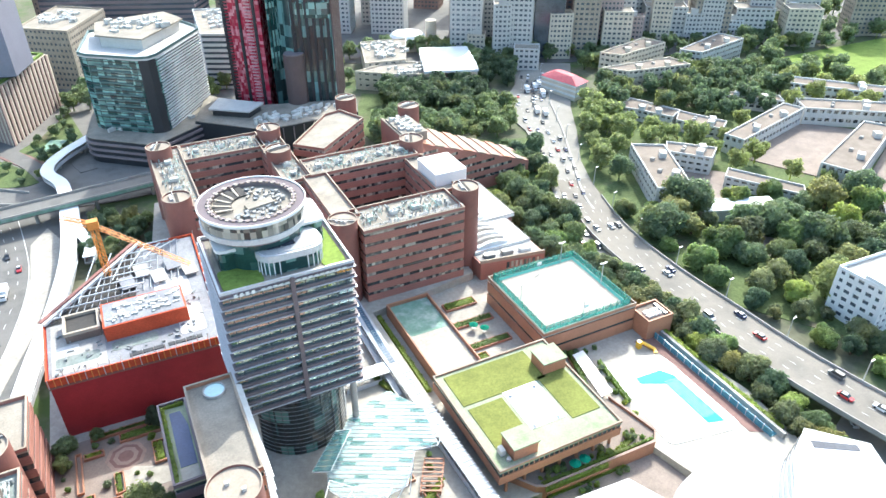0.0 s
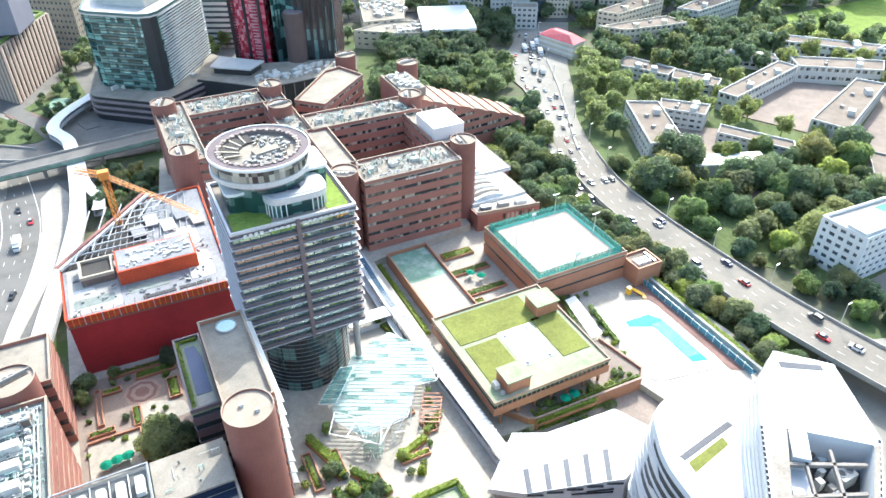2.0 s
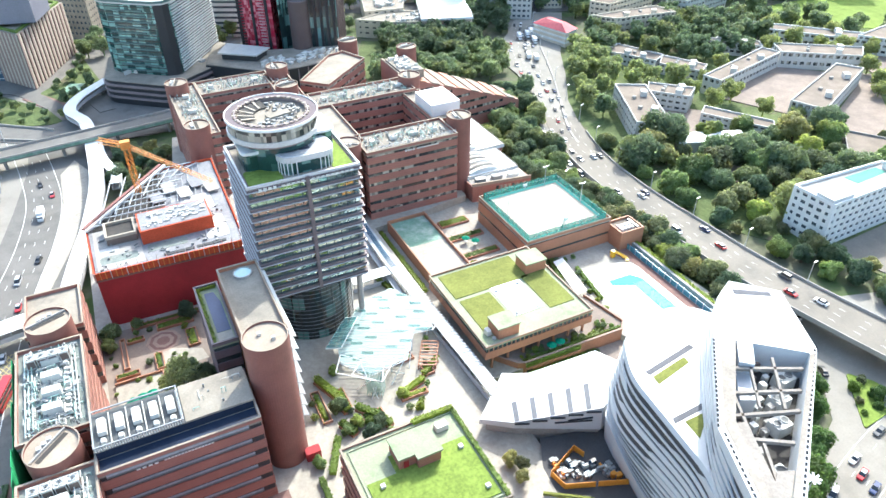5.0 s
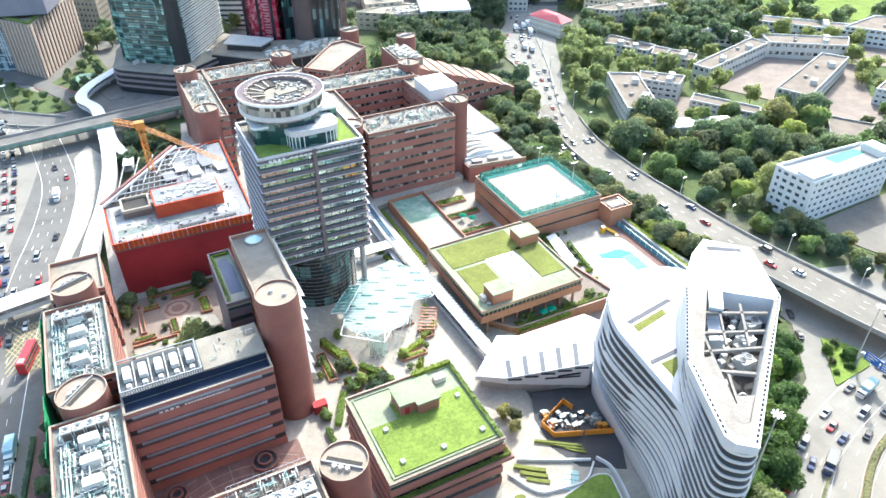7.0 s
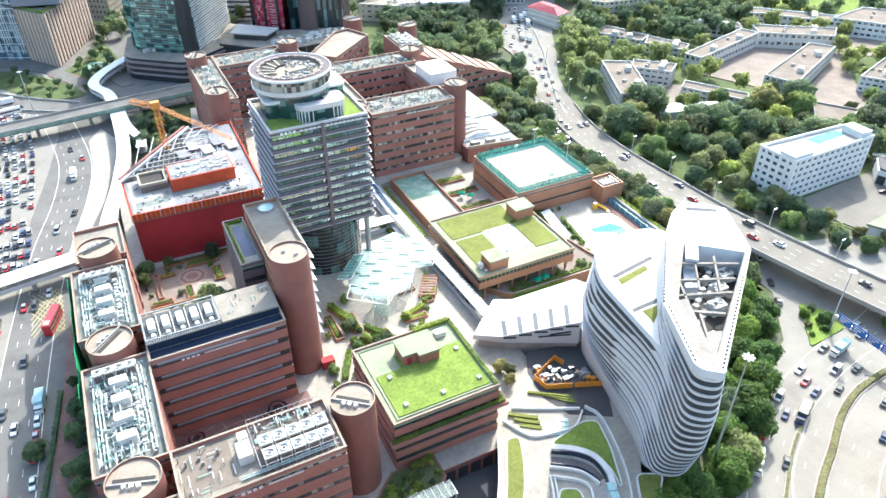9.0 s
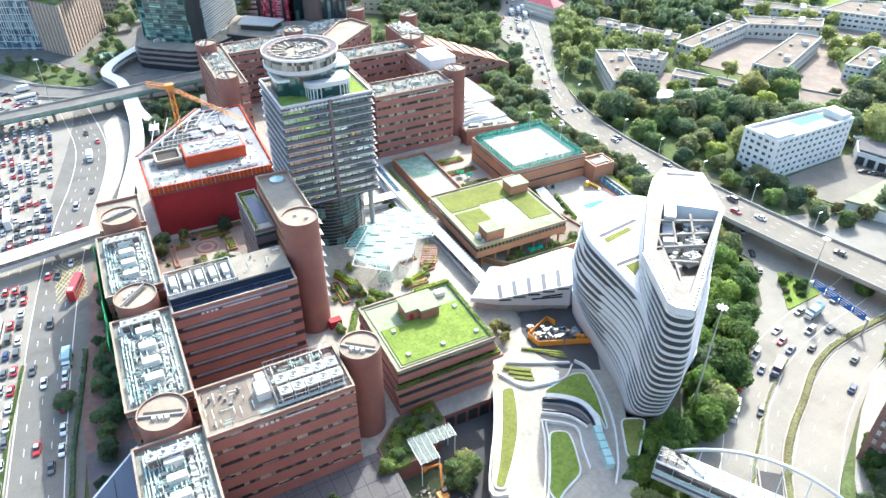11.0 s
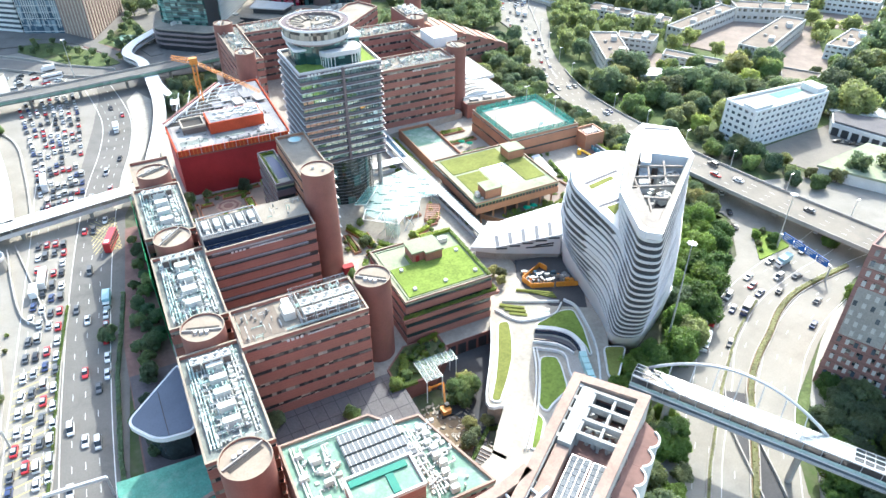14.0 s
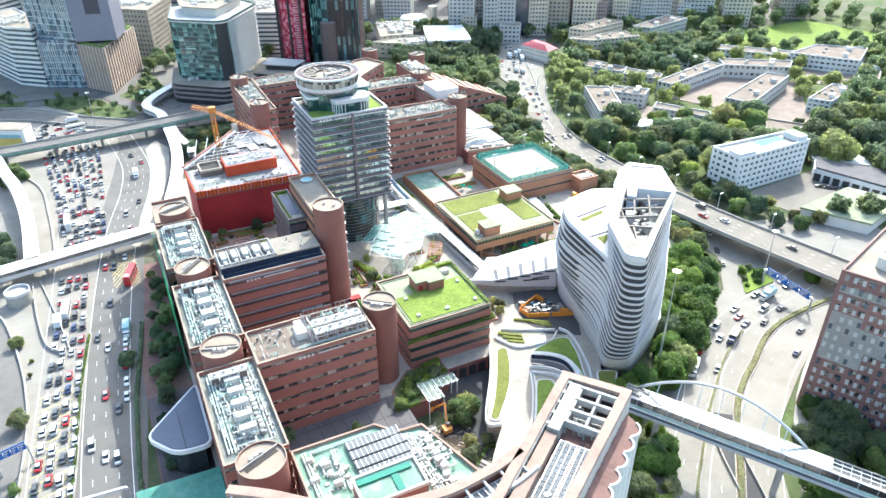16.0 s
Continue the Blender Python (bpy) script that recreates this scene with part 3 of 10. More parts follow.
# ---- campus buildings ----
def banded(name, label, category, poly, z0, z1, storeys, wall, glass, share=0.45, roof=ROOFC, parapet=1.1, depth=0.22, group="", top=None, far=False):
    """A building with ribbon windows: a glazed core, a proud wall band at each storey, roof deck and parapet."""
    x, y = sum(p[0] for p in poly) / len(poly), sum(p[1] for p in poly) / len(poly)
    root = thing(name, (x, y, z0), label, category, group)
    part("glazing", Mesh().prism(inset(poly, depth), z0, z1 - 0.3), glass, root, "dark ribbon windows")
    h = (z1 - z0) / storeys
    course = Mesh()
    for i in range(storeys):
        if far:
            course.prism(poly, z0 + i * h, z0 + (i + 1 - share) * h)
        else:
            part("wall_band", Mesh().prism(poly, z0 + i * h, z0 + (i + 1 - share) * h), wall, root)
    if far:
        part("wall_course", course, wall, root, kind="stuff")
    part("roof_deck", Mesh().prism(poly, z1 - 0.5, z1), roof, root, "weathered flat roof")
    part("parapet", Mesh().rim(poly, 0.4, z1, z1 + parapet - 0.15), top or wall, root)
    part("parapet_cap", Mesh().rim(inset(poly, -0.05), 0.5, z1 + parapet - 0.15, z1 + parapet), top or (CAPC if wall in (BRICK, BRICKO) else wall), root)
    return root


# near-black flats: the shade of roof slots and voids as colour
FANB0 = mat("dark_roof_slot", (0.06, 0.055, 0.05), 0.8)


def silo(x, y, r, z0, z1, label, wall=BRICKD, cut=True):
    root = thing("stair_tower", (x, y, z0), label, "tower", "round stair towers")
    part("shaft", Mesh().cyl(x, y, r, z0, z1 - 1.7, 56), wall, root, smooth=False)
    part("roof_cap", Mesh().cyl(x, y, r - 0.3, z1 - 1.7, z1 - 0.5, 56), CAPC, root, "stained concrete roof")
    part("rim", Mesh().tube(x, y, r, 0.3, z1 - 1.7, z1, 56), wall, root)
    part("coping", Mesh().tube(x, y, r - 0.02, 0.26, z1, z1 + 0.08, 56), CAPC, root)
    if cut:
        q = (x * 7 + y * 3) % 3.14
        c, s = math.cos(q), math.sin(q)
        part("roof_slot", Mesh().bar((x - c * r * 0.75, y - s * r * 0.75, z1 - 0.46), (x + c * r * 0.75, y + s * r * 0.75, z1 - 0.46), 1.1, 0.1), FANB0, root)
        part("roof_beam", Mesh().bar((x - c * r * 0.9 - s, y - s * r * 0.9 + c, z1 - 0.2), (x + c * r * 0.9 - s, y + s * r * 0.9 + c, z1 - 0.2), 0.35, 0.6), CONC, root)
        for k in range(3):
            part("roof_vent", Mesh().box(x - s * 1.8 + c * (k - 1) * 1.4 - 0.45, x - s * 1.8 + c * (k - 1) * 1.4 + 0.45, y + c * 1.8 + s * (k - 1) * 1.4 - 0.45, y + c * 1.8 + s * (k - 1) * 1.4 + 0.45, z1 - 0.5, z1 + 0.35), PALE, root)
    else:
        for a, b in ((1.6, -1.4), (-1.0, 1.2)):
            part("roof_vent", Mesh().box(x + a - 0.4, x + a + 0.4, y + b - 0.35, y + b + 0.35, z1 - 0.5, z1 + 0.3), PALE, root)
    return root


RB = "red-brick campus block with ribbon windows and rooftop plant"
CB = "campus block"
G1 = "red-brick campus blocks"
# west arm along the expressway
for y0, y1 in ((6, 41), (52, 86), (97, 129)):
    banded("campus_block", RB, CB, rect(-51, -36, y0, y1), P0, 31, 6, BRICK, WIN, 0.34, roof=DECKG, group=G1)
banded("campus_block", "red-brick link block at the north end of the arm", CB, rect(-50, -36, 139, 158), P0, 27, 5, BRICK, GLASS, 0.4, group=G1)
banded("campus_block", "red-brick block with dark horizontal sun louvres", CB, rect(-36, -2.5, 81, 97), P0, 31.8, 6, BRICK, DARK, 0.4, group=G1)
banded("campus_block", "red-brick block with six rows of ribbon windows", CB, rect(-36, -2.5, 36.2, 51.5), P0, 31.8, 6, BRICK, WIN, 0.3, group=G1)
for x, y, r, z1 in ((-43.2, 1.5, 5.6, 35), (-43.3, 46.5, 5.5, 34.5), (-43.5, 91.3, 5.5, 34.5), (-43, 135, 5.5, 34.5), (3, 47.2, 5.1, 34), (3.1, 92, 5.2, 45.5)):
    silo(x, y, r, 0.2, z1, "tall round red-brick stair tower with open concrete top", cut=z1 < 40)
banded("campus_block", "slim brick block with saw-tooth sun fins and flat roof", CB, rect(-1, 9.5, 98, 128), P0, 40, 8, BRICKO, GLASS, 0.4, group=G1)
banded("campus_block", "lower wing with planted roof terrace", CB, rect(-7.5, -1.2, 107, 132), P0, 33.5, 7, LOUV, GLASS, 0.4, roof=MOSSROOF, group=G1)

# northern blocks
for poly, z1, lab in (
    (rect(63, 100, 184, 200), 33, "broad red-brick block with pale ribbon windows"),
    (rect(57, 66, 196, 232), 33, RB), (rect(98, 106, 200, 232), 32, RB), (rect(60, 104, 231, 246), 33, RB),
    (rect(8, 20, 228, 284), 32, RB), (rect(20.2, 52, 268, 284), 32, RB), (rect(50, 60, 232, 280), 32, RB),
    ([(62, 262), (72, 252), (98, 276), (92, 290), (84, 288)], 33, RB),
):
    banded("campus_block", lab, CB, poly, P0, z1, 7, BRICK, WIN, 0.34, group=G1)
for x, y in ((12, 230), (12, 277), (56, 277), (97, 296), (58, 190), (105, 193), (105, 240), (54, 254), (119, 274)):
    silo(x, y, 4.8, -0.3, 37, "round red-brick stair tower with open concrete top")

# glazed tower
# paler cells are reflections painted into the colour, besides the true mirror
GLASST = celled("mirrored_tower_glass", (0.36, 0.46, 0.43), (0.58, 0.66, 0.60), (4.84, 5.0, 2.92), 0.25, 0.03)
GLASST.node_tree.nodes["Principled BSDF"].inputs["Metallic"].default_value = 0.8
twr = thing("office_tower", (26, 142, P0), "square office tower banded with grey-brown louvres over green glass", "tower")
part("glazing", Mesh().box(11.1, 40.7, 129.55, 154.7, 25, 60.5), GLASST, twr, "green reflective glazing")
for i in range(13):
    z = 25.3 + i * 2.92
    part("louvre", Mesh().rim(rect(10.6, 41.2, 129, 155.2), 1.1, z, z + 0.85), LOUV, twr)
    part("louvre_edge", Mesh().rim(rect(10.2, 41.6, 128.6, 155.6), 0.55, z - 0.06, z + 0.06), ALU, twr)
    part("louvre_edge", Mesh().rim(rect(10.4, 41.4, 128.8, 155.4), 0.3, z + 0.85, z + 0.92), MAUVE, twr)
for k in range(12):
    part("mullion", Mesh().box(12.6 + 2.42 * k, 12.72 + 2.42 * k, 129.3, 129.56, 25.2, 60.4), GREYG, twr)
GREYM3 = mat("mid_grey_rail", (0.26, 0.27, 0.28), 0.5, amount=0.1)
GLASSD = celled("dark_curved_glass", (0.012, 0.022, 0.022), (0.12, 0.24, 0.21), (3.0, 3.0, 4.3), 0.35, 0.05)
part("drum", Mesh().cyl(26, 142, 13, P0, 25, 48), GLASSD, twr, "curved dark glass base drum")
for k in range(13):
    part("drum_ring", Mesh().tube(26, 142, 13.12, 0.2, P0 + 1.2 + 1.45 * k, P0 + 1.29 + 1.45 * k, 48), GREYM3, twr)
for k in range(24):
    a = 2 * math.pi * k / 24
    part("drum_mullion", Mesh().bar((26 + 13.06 * math.cos(a), 142 + 13.06 * math.sin(a), P0), (26 + 13.06 * math.cos(a), 142 + 13.06 * math.sin(a), 24.6), 0.14), DARK, twr)
part("soffit", Mesh().box(11, 41, 129.4, 155, 24.4, 25.2), DARK, twr)
for x in (13, 39):
    for y in (131.5, 152.5):
        part("column", Mesh().cyl(x, y, 0.9, P0, 24.5, 16), CONC, twr)
part("roof_deck", Mesh().box(10.8, 41, 129.2, 155, 60.4, 61), ROOFC, twr)
part("roof_parapet", Mesh().rim(rect(10.6, 41.2, 129, 155.2), 0.5, 61, 62), ALU, twr)
part("roof_drum", Mesh().cyl(24, 145, 10, 61, 70, 56), GLASSG, twr)
part("ring_band", Mesh().tube(23.3, 145.7, 12.2, 1.0, 68.9, 70.2, 64), ALU, twr, "white ring fascia")
MAUVER = mat("dull_mauve_ring_sheet", (0.165, 0.135, 0.14), 0.85, amount=0.12)
part("ring_top", Mesh().tube(23.3, 145.7, 12.2, 2.5, 73.2, 73.6, 64), MAUVER, twr, "mauve-grey ring roof")
part("ring_inner", Mesh().tube(23.3, 145.7, 9.8, 0.3, 72.4, 73.9, 64), MAUVE, twr)
part("ring_edge", Mesh().tube(23.3, 145.7, 12.35, 0.25, 73.2, 73.9, 64), WHITE, twr)
part("ring_glass", Mesh().tube(23.3, 145.7, 11.9, 0.3, 70.2, 73.2, 64), WIN, twr)

# red building under works
ROOFP = mat("pale_patched_screed", (0.25, 0.25, 0.26), 0.8, amount=0.2, fine=0.2, stain=((0.2, 0.2, 0.22), 0.5, 0.7, 0.15))
red = thing("red_building", (-10, 190, P0), "unfinished building with red walls and orange netting", "building")
part("wall", Mesh().prism([(-32, 163.5), (12, 162), (13.5, 222), (-4, 222), (-32.4, 190)], P0, 25), REDW, red)
part("roof_deck", Mesh().prism([(-31.7, 163.8), (11.7, 162.3), (13.2, 221.7), (-4, 221.7), (-32.1, 190)], 25, 25.3), ROOFP, red)
part("net_band", Mesh().rim([(-32.4, 163.2), (12.4, 161.6), (13.9, 222.4), (-4.2, 222.4), (-32.8, 190)], 0.4, 23.6, 26), REDN, red)
part("penthouse", Mesh().box(-17, 5.2, 174, 186, 25.3, 30.0), REDN, red)

# flat-roofed pavilions
banded("roof_garden_hall", "low brick hall with square sedum roof gardens", "hall", rect(63, 100.4, 95.5, 133.2), 8.3, 12.8, 1, BRICKO, GLASS, 0.42, roof=MOSSROOF, parapet=0.6)
banded("green_roof_hall", "brick hall with a mown lawn on its roof", "hall", rect(11.8, 40.8, 45.4, 73.6), P0, 21.6, 4, BRICK, GLASS, 0.4, roof=MOSSROOF, parapet=0.6)
banded("sports_deck", "brick podium carrying a netted rooftop sports court", "sports court", rect(101.6, 137.6, 134.6, 169.4), 2.5, 12.4, 2, BRICKO, GLASS, 0.2, roof=PAVE)



# ---- rooftop plant ----
PLANTW = mat("off_white_plant_steel", (0.56, 0.555, 0.515), 0.5, amount=0.1, fine=0.08)
PIPEB = mat("pale_green_blue_pipe", (0.42, 0.52, 0.47), 0.45, amount=0.1)
GREYM0 = mat("grey_galvanised_cowl", (0.34, 0.35, 0.35), 0.5, 0.3, amount=0.15)
FANB = mat("black_fan_grille", (0.03, 0.03, 0.032), 0.6)
FANG = mat("dark_grey_fan", (0.085, 0.09, 0.09), 0.6, amount=0.2)
SOLAR = mat("solar_panel", (0.03, 0.035, 0.06), 0.15, amount=0.2, spec=0.8)


def handler(x, y, z, w, d, h, label="off-white rooftop air handler box", fans=0):
    root = thing("air_handler", (x, y, z), label, "plant unit", "rooftop plant")
    part("plinth", Mesh().box(x - w / 2 + 0.15, x + w / 2 - 0.15, y - d / 2 + 0.15, y + d / 2 - 0.15, z, z + 0.3), CONC, root)
    part("housing", Mesh().prism(rounded(rect(x - w / 2, x + w / 2, y - d / 2, y + d / 2), 0.3, 2), z + 0.3, z + h, rounded(rect(x - w / 2 + 0.12, x + w / 2 - 0.12, y - d / 2 + 0.12, y + d / 2 - 0.12), 0.3, 2)), PLANTW, root)
    for k in range(fans):
        fx = x - w / 2 + w * (k + 0.5) / fans
        part("fan", Mesh().cyl(fx, y, min(w / fans, d) * 0.36, z + h, z + h + 0.12, 18), FANG, root)
        part("fan_ring", Mesh().tube(fx, y, min(w / fans, d) * 0.42, 0.14, z + h, z + h + 0.22, 18), GREYM0, root)
    return root


def pipes(line, n, gap, r, z, label, material=PIPEB, across=(1, 0)):
    p0 = line[0]
    root = thing("pipe_run", (p0[0], p0[1], z), label, "pipework", "rooftop plant")
    for k in range(n):
        o = Vector((across[0], across[1], 0)) * gap * k
        part("pipe", Mesh().pipe([(p[0] + o.x, p[1] + o.y, z + r + 0.35) for p in line], r, 8), material, root)
    for p, d in along([(q[0], q[1]) for q in line], 5, 1.5):
        e = Vector((across[0], across[1], 0)) * gap * (n - 1)
        part("pipe_rack", Mesh().bar(p + Vector((0, 0, z + 0.2)), p + e + Vector((0, 0.01, z + 0.2)), 0.3, 0.4), METAL, root)
    return root


def tower_bank(x0, y0, z, cols, rows, w, label):
    """Cooling towers side by side, each a louvred box with a round fan stack."""
    for i in range(cols):
        for j in range(rows):
            x, y = x0 + (i + 0.5) * w, y0 + (j + 0.5) * w
            root = thing("cooling_tower", (x, y, z), label, "cooling tower", "cooling towers")
            part("casing", Mesh().box(x - w * 0.43, x + w * 0.43, y - w * 0.43, y + w * 0.43, z + 0.5, z + 3.0), PLANTW, root)
            part("top_frame", Mesh().rim(rect(x - w * 0.46, x + w * 0.46, y - w * 0.46, y + w * 0.46), 0.22, z + 2.9, z + 3.25), PLANTW, root)
            part("stand", Mesh().box(x - w * 0.36, x + w * 0.36, y - w * 0.36, y + w * 0.36, z, z + 0.5), GREYM0, root)
            part("fan_cowl", Mesh().tube(x, y, w * 0.30, 0.12, z + 3.0, z + 3.4, 20), PLANTW, root)
            part("fan", Mesh().cyl(x, y, w * 0.25, z + 3.0, z + 3.12, 16), GREYM0, root)
            part("fan_hub", Mesh().cyl(x, y, w * 0.08, z + 3.12, z + 3.3, 10), FANG, root)
            part("side_grille", Mesh().box(x - w * 0.36, x + w * 0.36, y - w * 0.445, y - w * 0.42, z + 0.8, z + 2.7), GRILLE, root)
            part("side_grille", Mesh().box(x + w * 0.42, x + w * 0.445, y - w * 0.36, y + w * 0.36, z + 0.8, z + 2.7), GRILLE, root)


def railing(line, z, high, label, step=2.0, material=METAL):
    root = thing("railing", (line[0][0], line[0][1], z), label, "railing", "roof railings")
    for h in (high, high * 0.5):
        part("rail", Mesh().pipe([(p[0], p[1], z + h) for p in line], 0.06, 5), material, root)
    for p, d in along([(q[0], q[1]) for q in line], step):
        part("baluster", Mesh().bar(p + Vector((0, 0, z)), p + Vector((0, 0, z + high)), 0.08), material, root)
    return root


rp = random.Random(21)


GREYM = mat("dull_grey_steel", (0.24, 0.25, 0.25), 0.5, 0.2, amount=0.2, fine=0.15)
GREENP = mat("pale_green_pipe", (0.36, 0.52, 0.46), 0.5, amount=0.12)


def litter(x0, x1, y0, y1, z, dens=1.0):
    """Thin pipes, cable trays, valves and frames that crowd a plant roof, in three paints."""
    area = (x1 - x0) * (y1 - y0)
    for ma, share, lab in ((PLANTW, 0.16, "thin white pipes and trays crowding a roof"), (GREENP, 0.08, "pale green pipes with bends crowding a roof"), (GREYM, 0.12, "dull grey brackets and valves crowding a roof")):
        m = Mesh()
        for k in range(int(area * share * dens)):
            x, y, h = rp.uniform(x0, x1 - 0.6), rp.uniform(y0, y1 - 0.6), z + rp.uniform(0.3, 1.7)
            n = rp.uniform(0.6, 4.0)
            if ma is GREYM:
                m.box(x, x + rp.uniform(0.15, 0.6), y, min(y + rp.uniform(0.15, 0.7), y1), z, h)
            elif rp.random() < 0.55:
                e = min(y + n, y1)
                m.pipe([(x, y, z), (x, y, h), (x, e, h), (x, e, z)], rp.uniform(0.06, 0.16), 5)
            else:
                e = min(x + n * 0.8, x1)
                m.pipe([(x, y, z), (x, y, h), (e, y, h), (e, y, z)], rp.uniform(0.06, 0.16), 5)
        solid("roof_clutter", m, ma, lab, "roof clutter", "stuff")


def plant_deck(x0, x1, y0, y1, z, big=4):
    """A crowded roof: long pipes on one side, boxes down the middle, pumps and pipes on the other."""
    pipes([(x0 + 1.2, y0 + 1), (x0 + 1.2, y1 - 1.5)], 3, 0.75, 0.2, z, "long pale blue-green pipes along a crowded roof")
    pipes([(x1 - 1.4, y0 + 2), (x1 - 1.4, y1 - 2)], 2, -0.8, 0.16, z, "long white pipes along a crowded roof", PLANTW)
    n = big
    step = (y1 - y0 - 8) / n
    for k in range(n):
        y = y0 + 4 + (k + 0.5) * step
        handler((x0 + x1) / 2 + 0.2, y, z, 4.2, step * 0.42, 2.3, fans=0)
        pipes([(x0 + 3.4, y - step * 0.36), ((x0 + x1) / 2 + 3.6, y - step * 0.36)], 2, 0.5, 0.13, z, "short cross pipes between plant boxes", PIPEB if k % 2 else PLANTW, (0, 1))
        for j in range(3):
            handler(x1 - 3.4, y - step * 0.35 + j * step * 0.34, z, 1.3, 1.0, rp.uniform(0.9, 1.5), "small pump set on a roof")
    litter(x0 + 0.6, x1 - 0.6, y0 + 0.6, y1 - 0.8, z, 2.2)
    m = Mesh()
    for k in range(30):
        x, y = rp.uniform(x0 + 3.2, x1 - 4), rp.uniform(y0 + 1.5, y1 - 2)
        m.box(x, x + rp.uniform(0.2, 0.8), y, y + rp.uniform(0.2, 0.8), z, z + rp.uniform(0.4, 1.6))
    solid("roof_clutter", m, GREYM, "small pale vents and boxes scattered on a roof", "roof clutter", "stuff")


for y0, y1, big in ((8.5, 40, 5), (53, 85, 4), (98, 128.5, 4)):
    plant_deck(-50.3, -36.7, y0, y1, 31, big)
for y0, y1 in ((34, 40), (80, 85), (121, 127)):
    tower_bank(-48.5, y0, 31, 4, 1, 2.4, "white rooftop condenser with dark fan")
# green safety netting on scaffolding
net = thing("scaffold_net", (-51.8, 100, 0), "bright green safety netting hung on scaffolding", "netting")
NETG = mat("green_netting", (0.04, 0.30, 0.12), 0.8, amount=0.2)
for y in range(78, 128, 5):
    part("net_panel", Mesh().box(-52.2, -52.05, y, y + 4.9, 0.2, 31 - 0.6 * (y % 3)), NETG, net)
# cooling towers and bare half of the six-row block
solid("plant_deck", Mesh().box(-20.2, -3.4, 37.2, 50.6, 31.8, 31.86), GRILLE, "dark grating deck under cooling towers", "roof surface", "structure")
tower_bank(-19, 38.6, 31.86, 5, 1, 3.0, "off-white boxed cooling tower with louvred sides")
tower_bank(-19, 42.4, 31.86, 5, 1, 3.0, "off-white boxed cooling tower with louvred sides")
pipes([(-19.4, 45.9), (-3.8, 45.9)], 3, 0.45, 0.16, 31.86, "green header pipes behind cooling towers", GREENP, (0, 1))
railing([(-20, 37.4), (-3.2, 37.4)], 31.8, 3.2, "tall pale steel screen frame by the cooling towers", 1.4)
railing([(-20, 37.4), (-20, 50.5), (-4, 50.5)], 31.8, 3.4, "tall pale steel screen frame by the cooling towers", 1.4)
handler(-22, 44, 31.8, 3.2, 4.5, 2.6)
handler(-21.5, 48.6, 31.8, 2.4, 2.4, 1.6)
pipes([(-24, 38.2), (-4, 38.2)], 2, 0.5, 0.15, 31.8, "pale pipes along a roof edge", PIPEB, (0, 1))
solid("roof_mat", Mesh().box(-35, -24.5, 38.5, 50.5, 31.8, 31.86), RUSTROOF, "patched tan roof felt", "roof surface", "structure")
litter(-35, -24, 38, 50.6, 31.86, 0.5)
litter(-20, -3.4, 47.4, 50.8, 31.8, 2.0)
litter(-16, -4, 86.5, 95.5, 34.5, 0.25)
# block with dark recess, white louvred boxes and raised slab
rsl = thing("roof_house", (-19, 91, 31.8), "low roof storey with navy glass front and stained concrete top", "roof house")
part("front_glass", Mesh().box(-35.6, -3, 85.6, 96.6, 31.8, 34.0), NAVY, rsl, "navy glass front")
part("slab", Mesh().box(-17.4, -2.8, 85.4, 96.8, 34.0, 34.5), ROOFC, rsl)
part("unit_deck", Mesh().box(-35.8, -17.4, 85.4, 96.8, 34.0, 34.2), FANG, rsl)
solid("roof_recess", Mesh().box(-35.5, -3, 82, 85.3, 31.8, 31.9), NAVY, "dark blue recessed roof gutter", "roof surface", "structure")
for k in range(5):
    handler(-33.6 + 3.5 * k, 91.6, 34.2, 1.9, 4.6, 1.3, "long white louvred roof unit on a dark deck")
    handler(-33.6 + 3.5 * k, 87.6, 34.2, 1.2, 1.4, 0.9, "small grey-white pump by a roof unit")
    pipes([(-32.1 + 3.5 * k, 86.6), (-32.1 + 3.5 * k, 95.6)], 1, 0.4, 0.12, 34.2, "pale pipe between roof units", PLANTW)
part("deck_frame", Mesh().rim(rect(-35.7, -17.6, 85.6, 96.6), 0.3, 35.1, 35.4), GREYM0, rsl, "grey steel frame round the roof units")
m = Mesh()
for k in range(34):
    m.bar((-35.4 + 0.53 * k, 85.6, 34.2), (-35.4 + 0.53 * k, 85.6, 35.0), 0.22, 0.1)
solid("unit_screen", m, PLANTW, "pale slatted screen before roof units", "screen", "stuff")
for x, y, r in ((-9.4, 77.5, 3.4), (-31, 77, 2.8)):
    pl = thing("round_planter", (x, y, P0), "round dark brick tree planter in a court", "planter", "court planters")
    part("kerb", Mesh().tube(x, y, r, 0.5, P0, P0 + 1.1, 28), BRICKD, pl)
    part("inner_kerb", Mesh().tube(x, y, r * 0.55, 0.4, P0, P0 + 1.5, 24), BRICKD, pl)
    part("soil", Mesh().cyl(x, y, r - 0.5, P0, P0 + 0.7, 24), DARK, pl)
solid("red_kiosk", Mesh().prism(rounded(rect(6.6, 10.4, 86.4, 88.8), 0.3, 2), P0, P0 + 2.8), REDW, "small red kiosk at the foot of a stair tower", "kiosk")


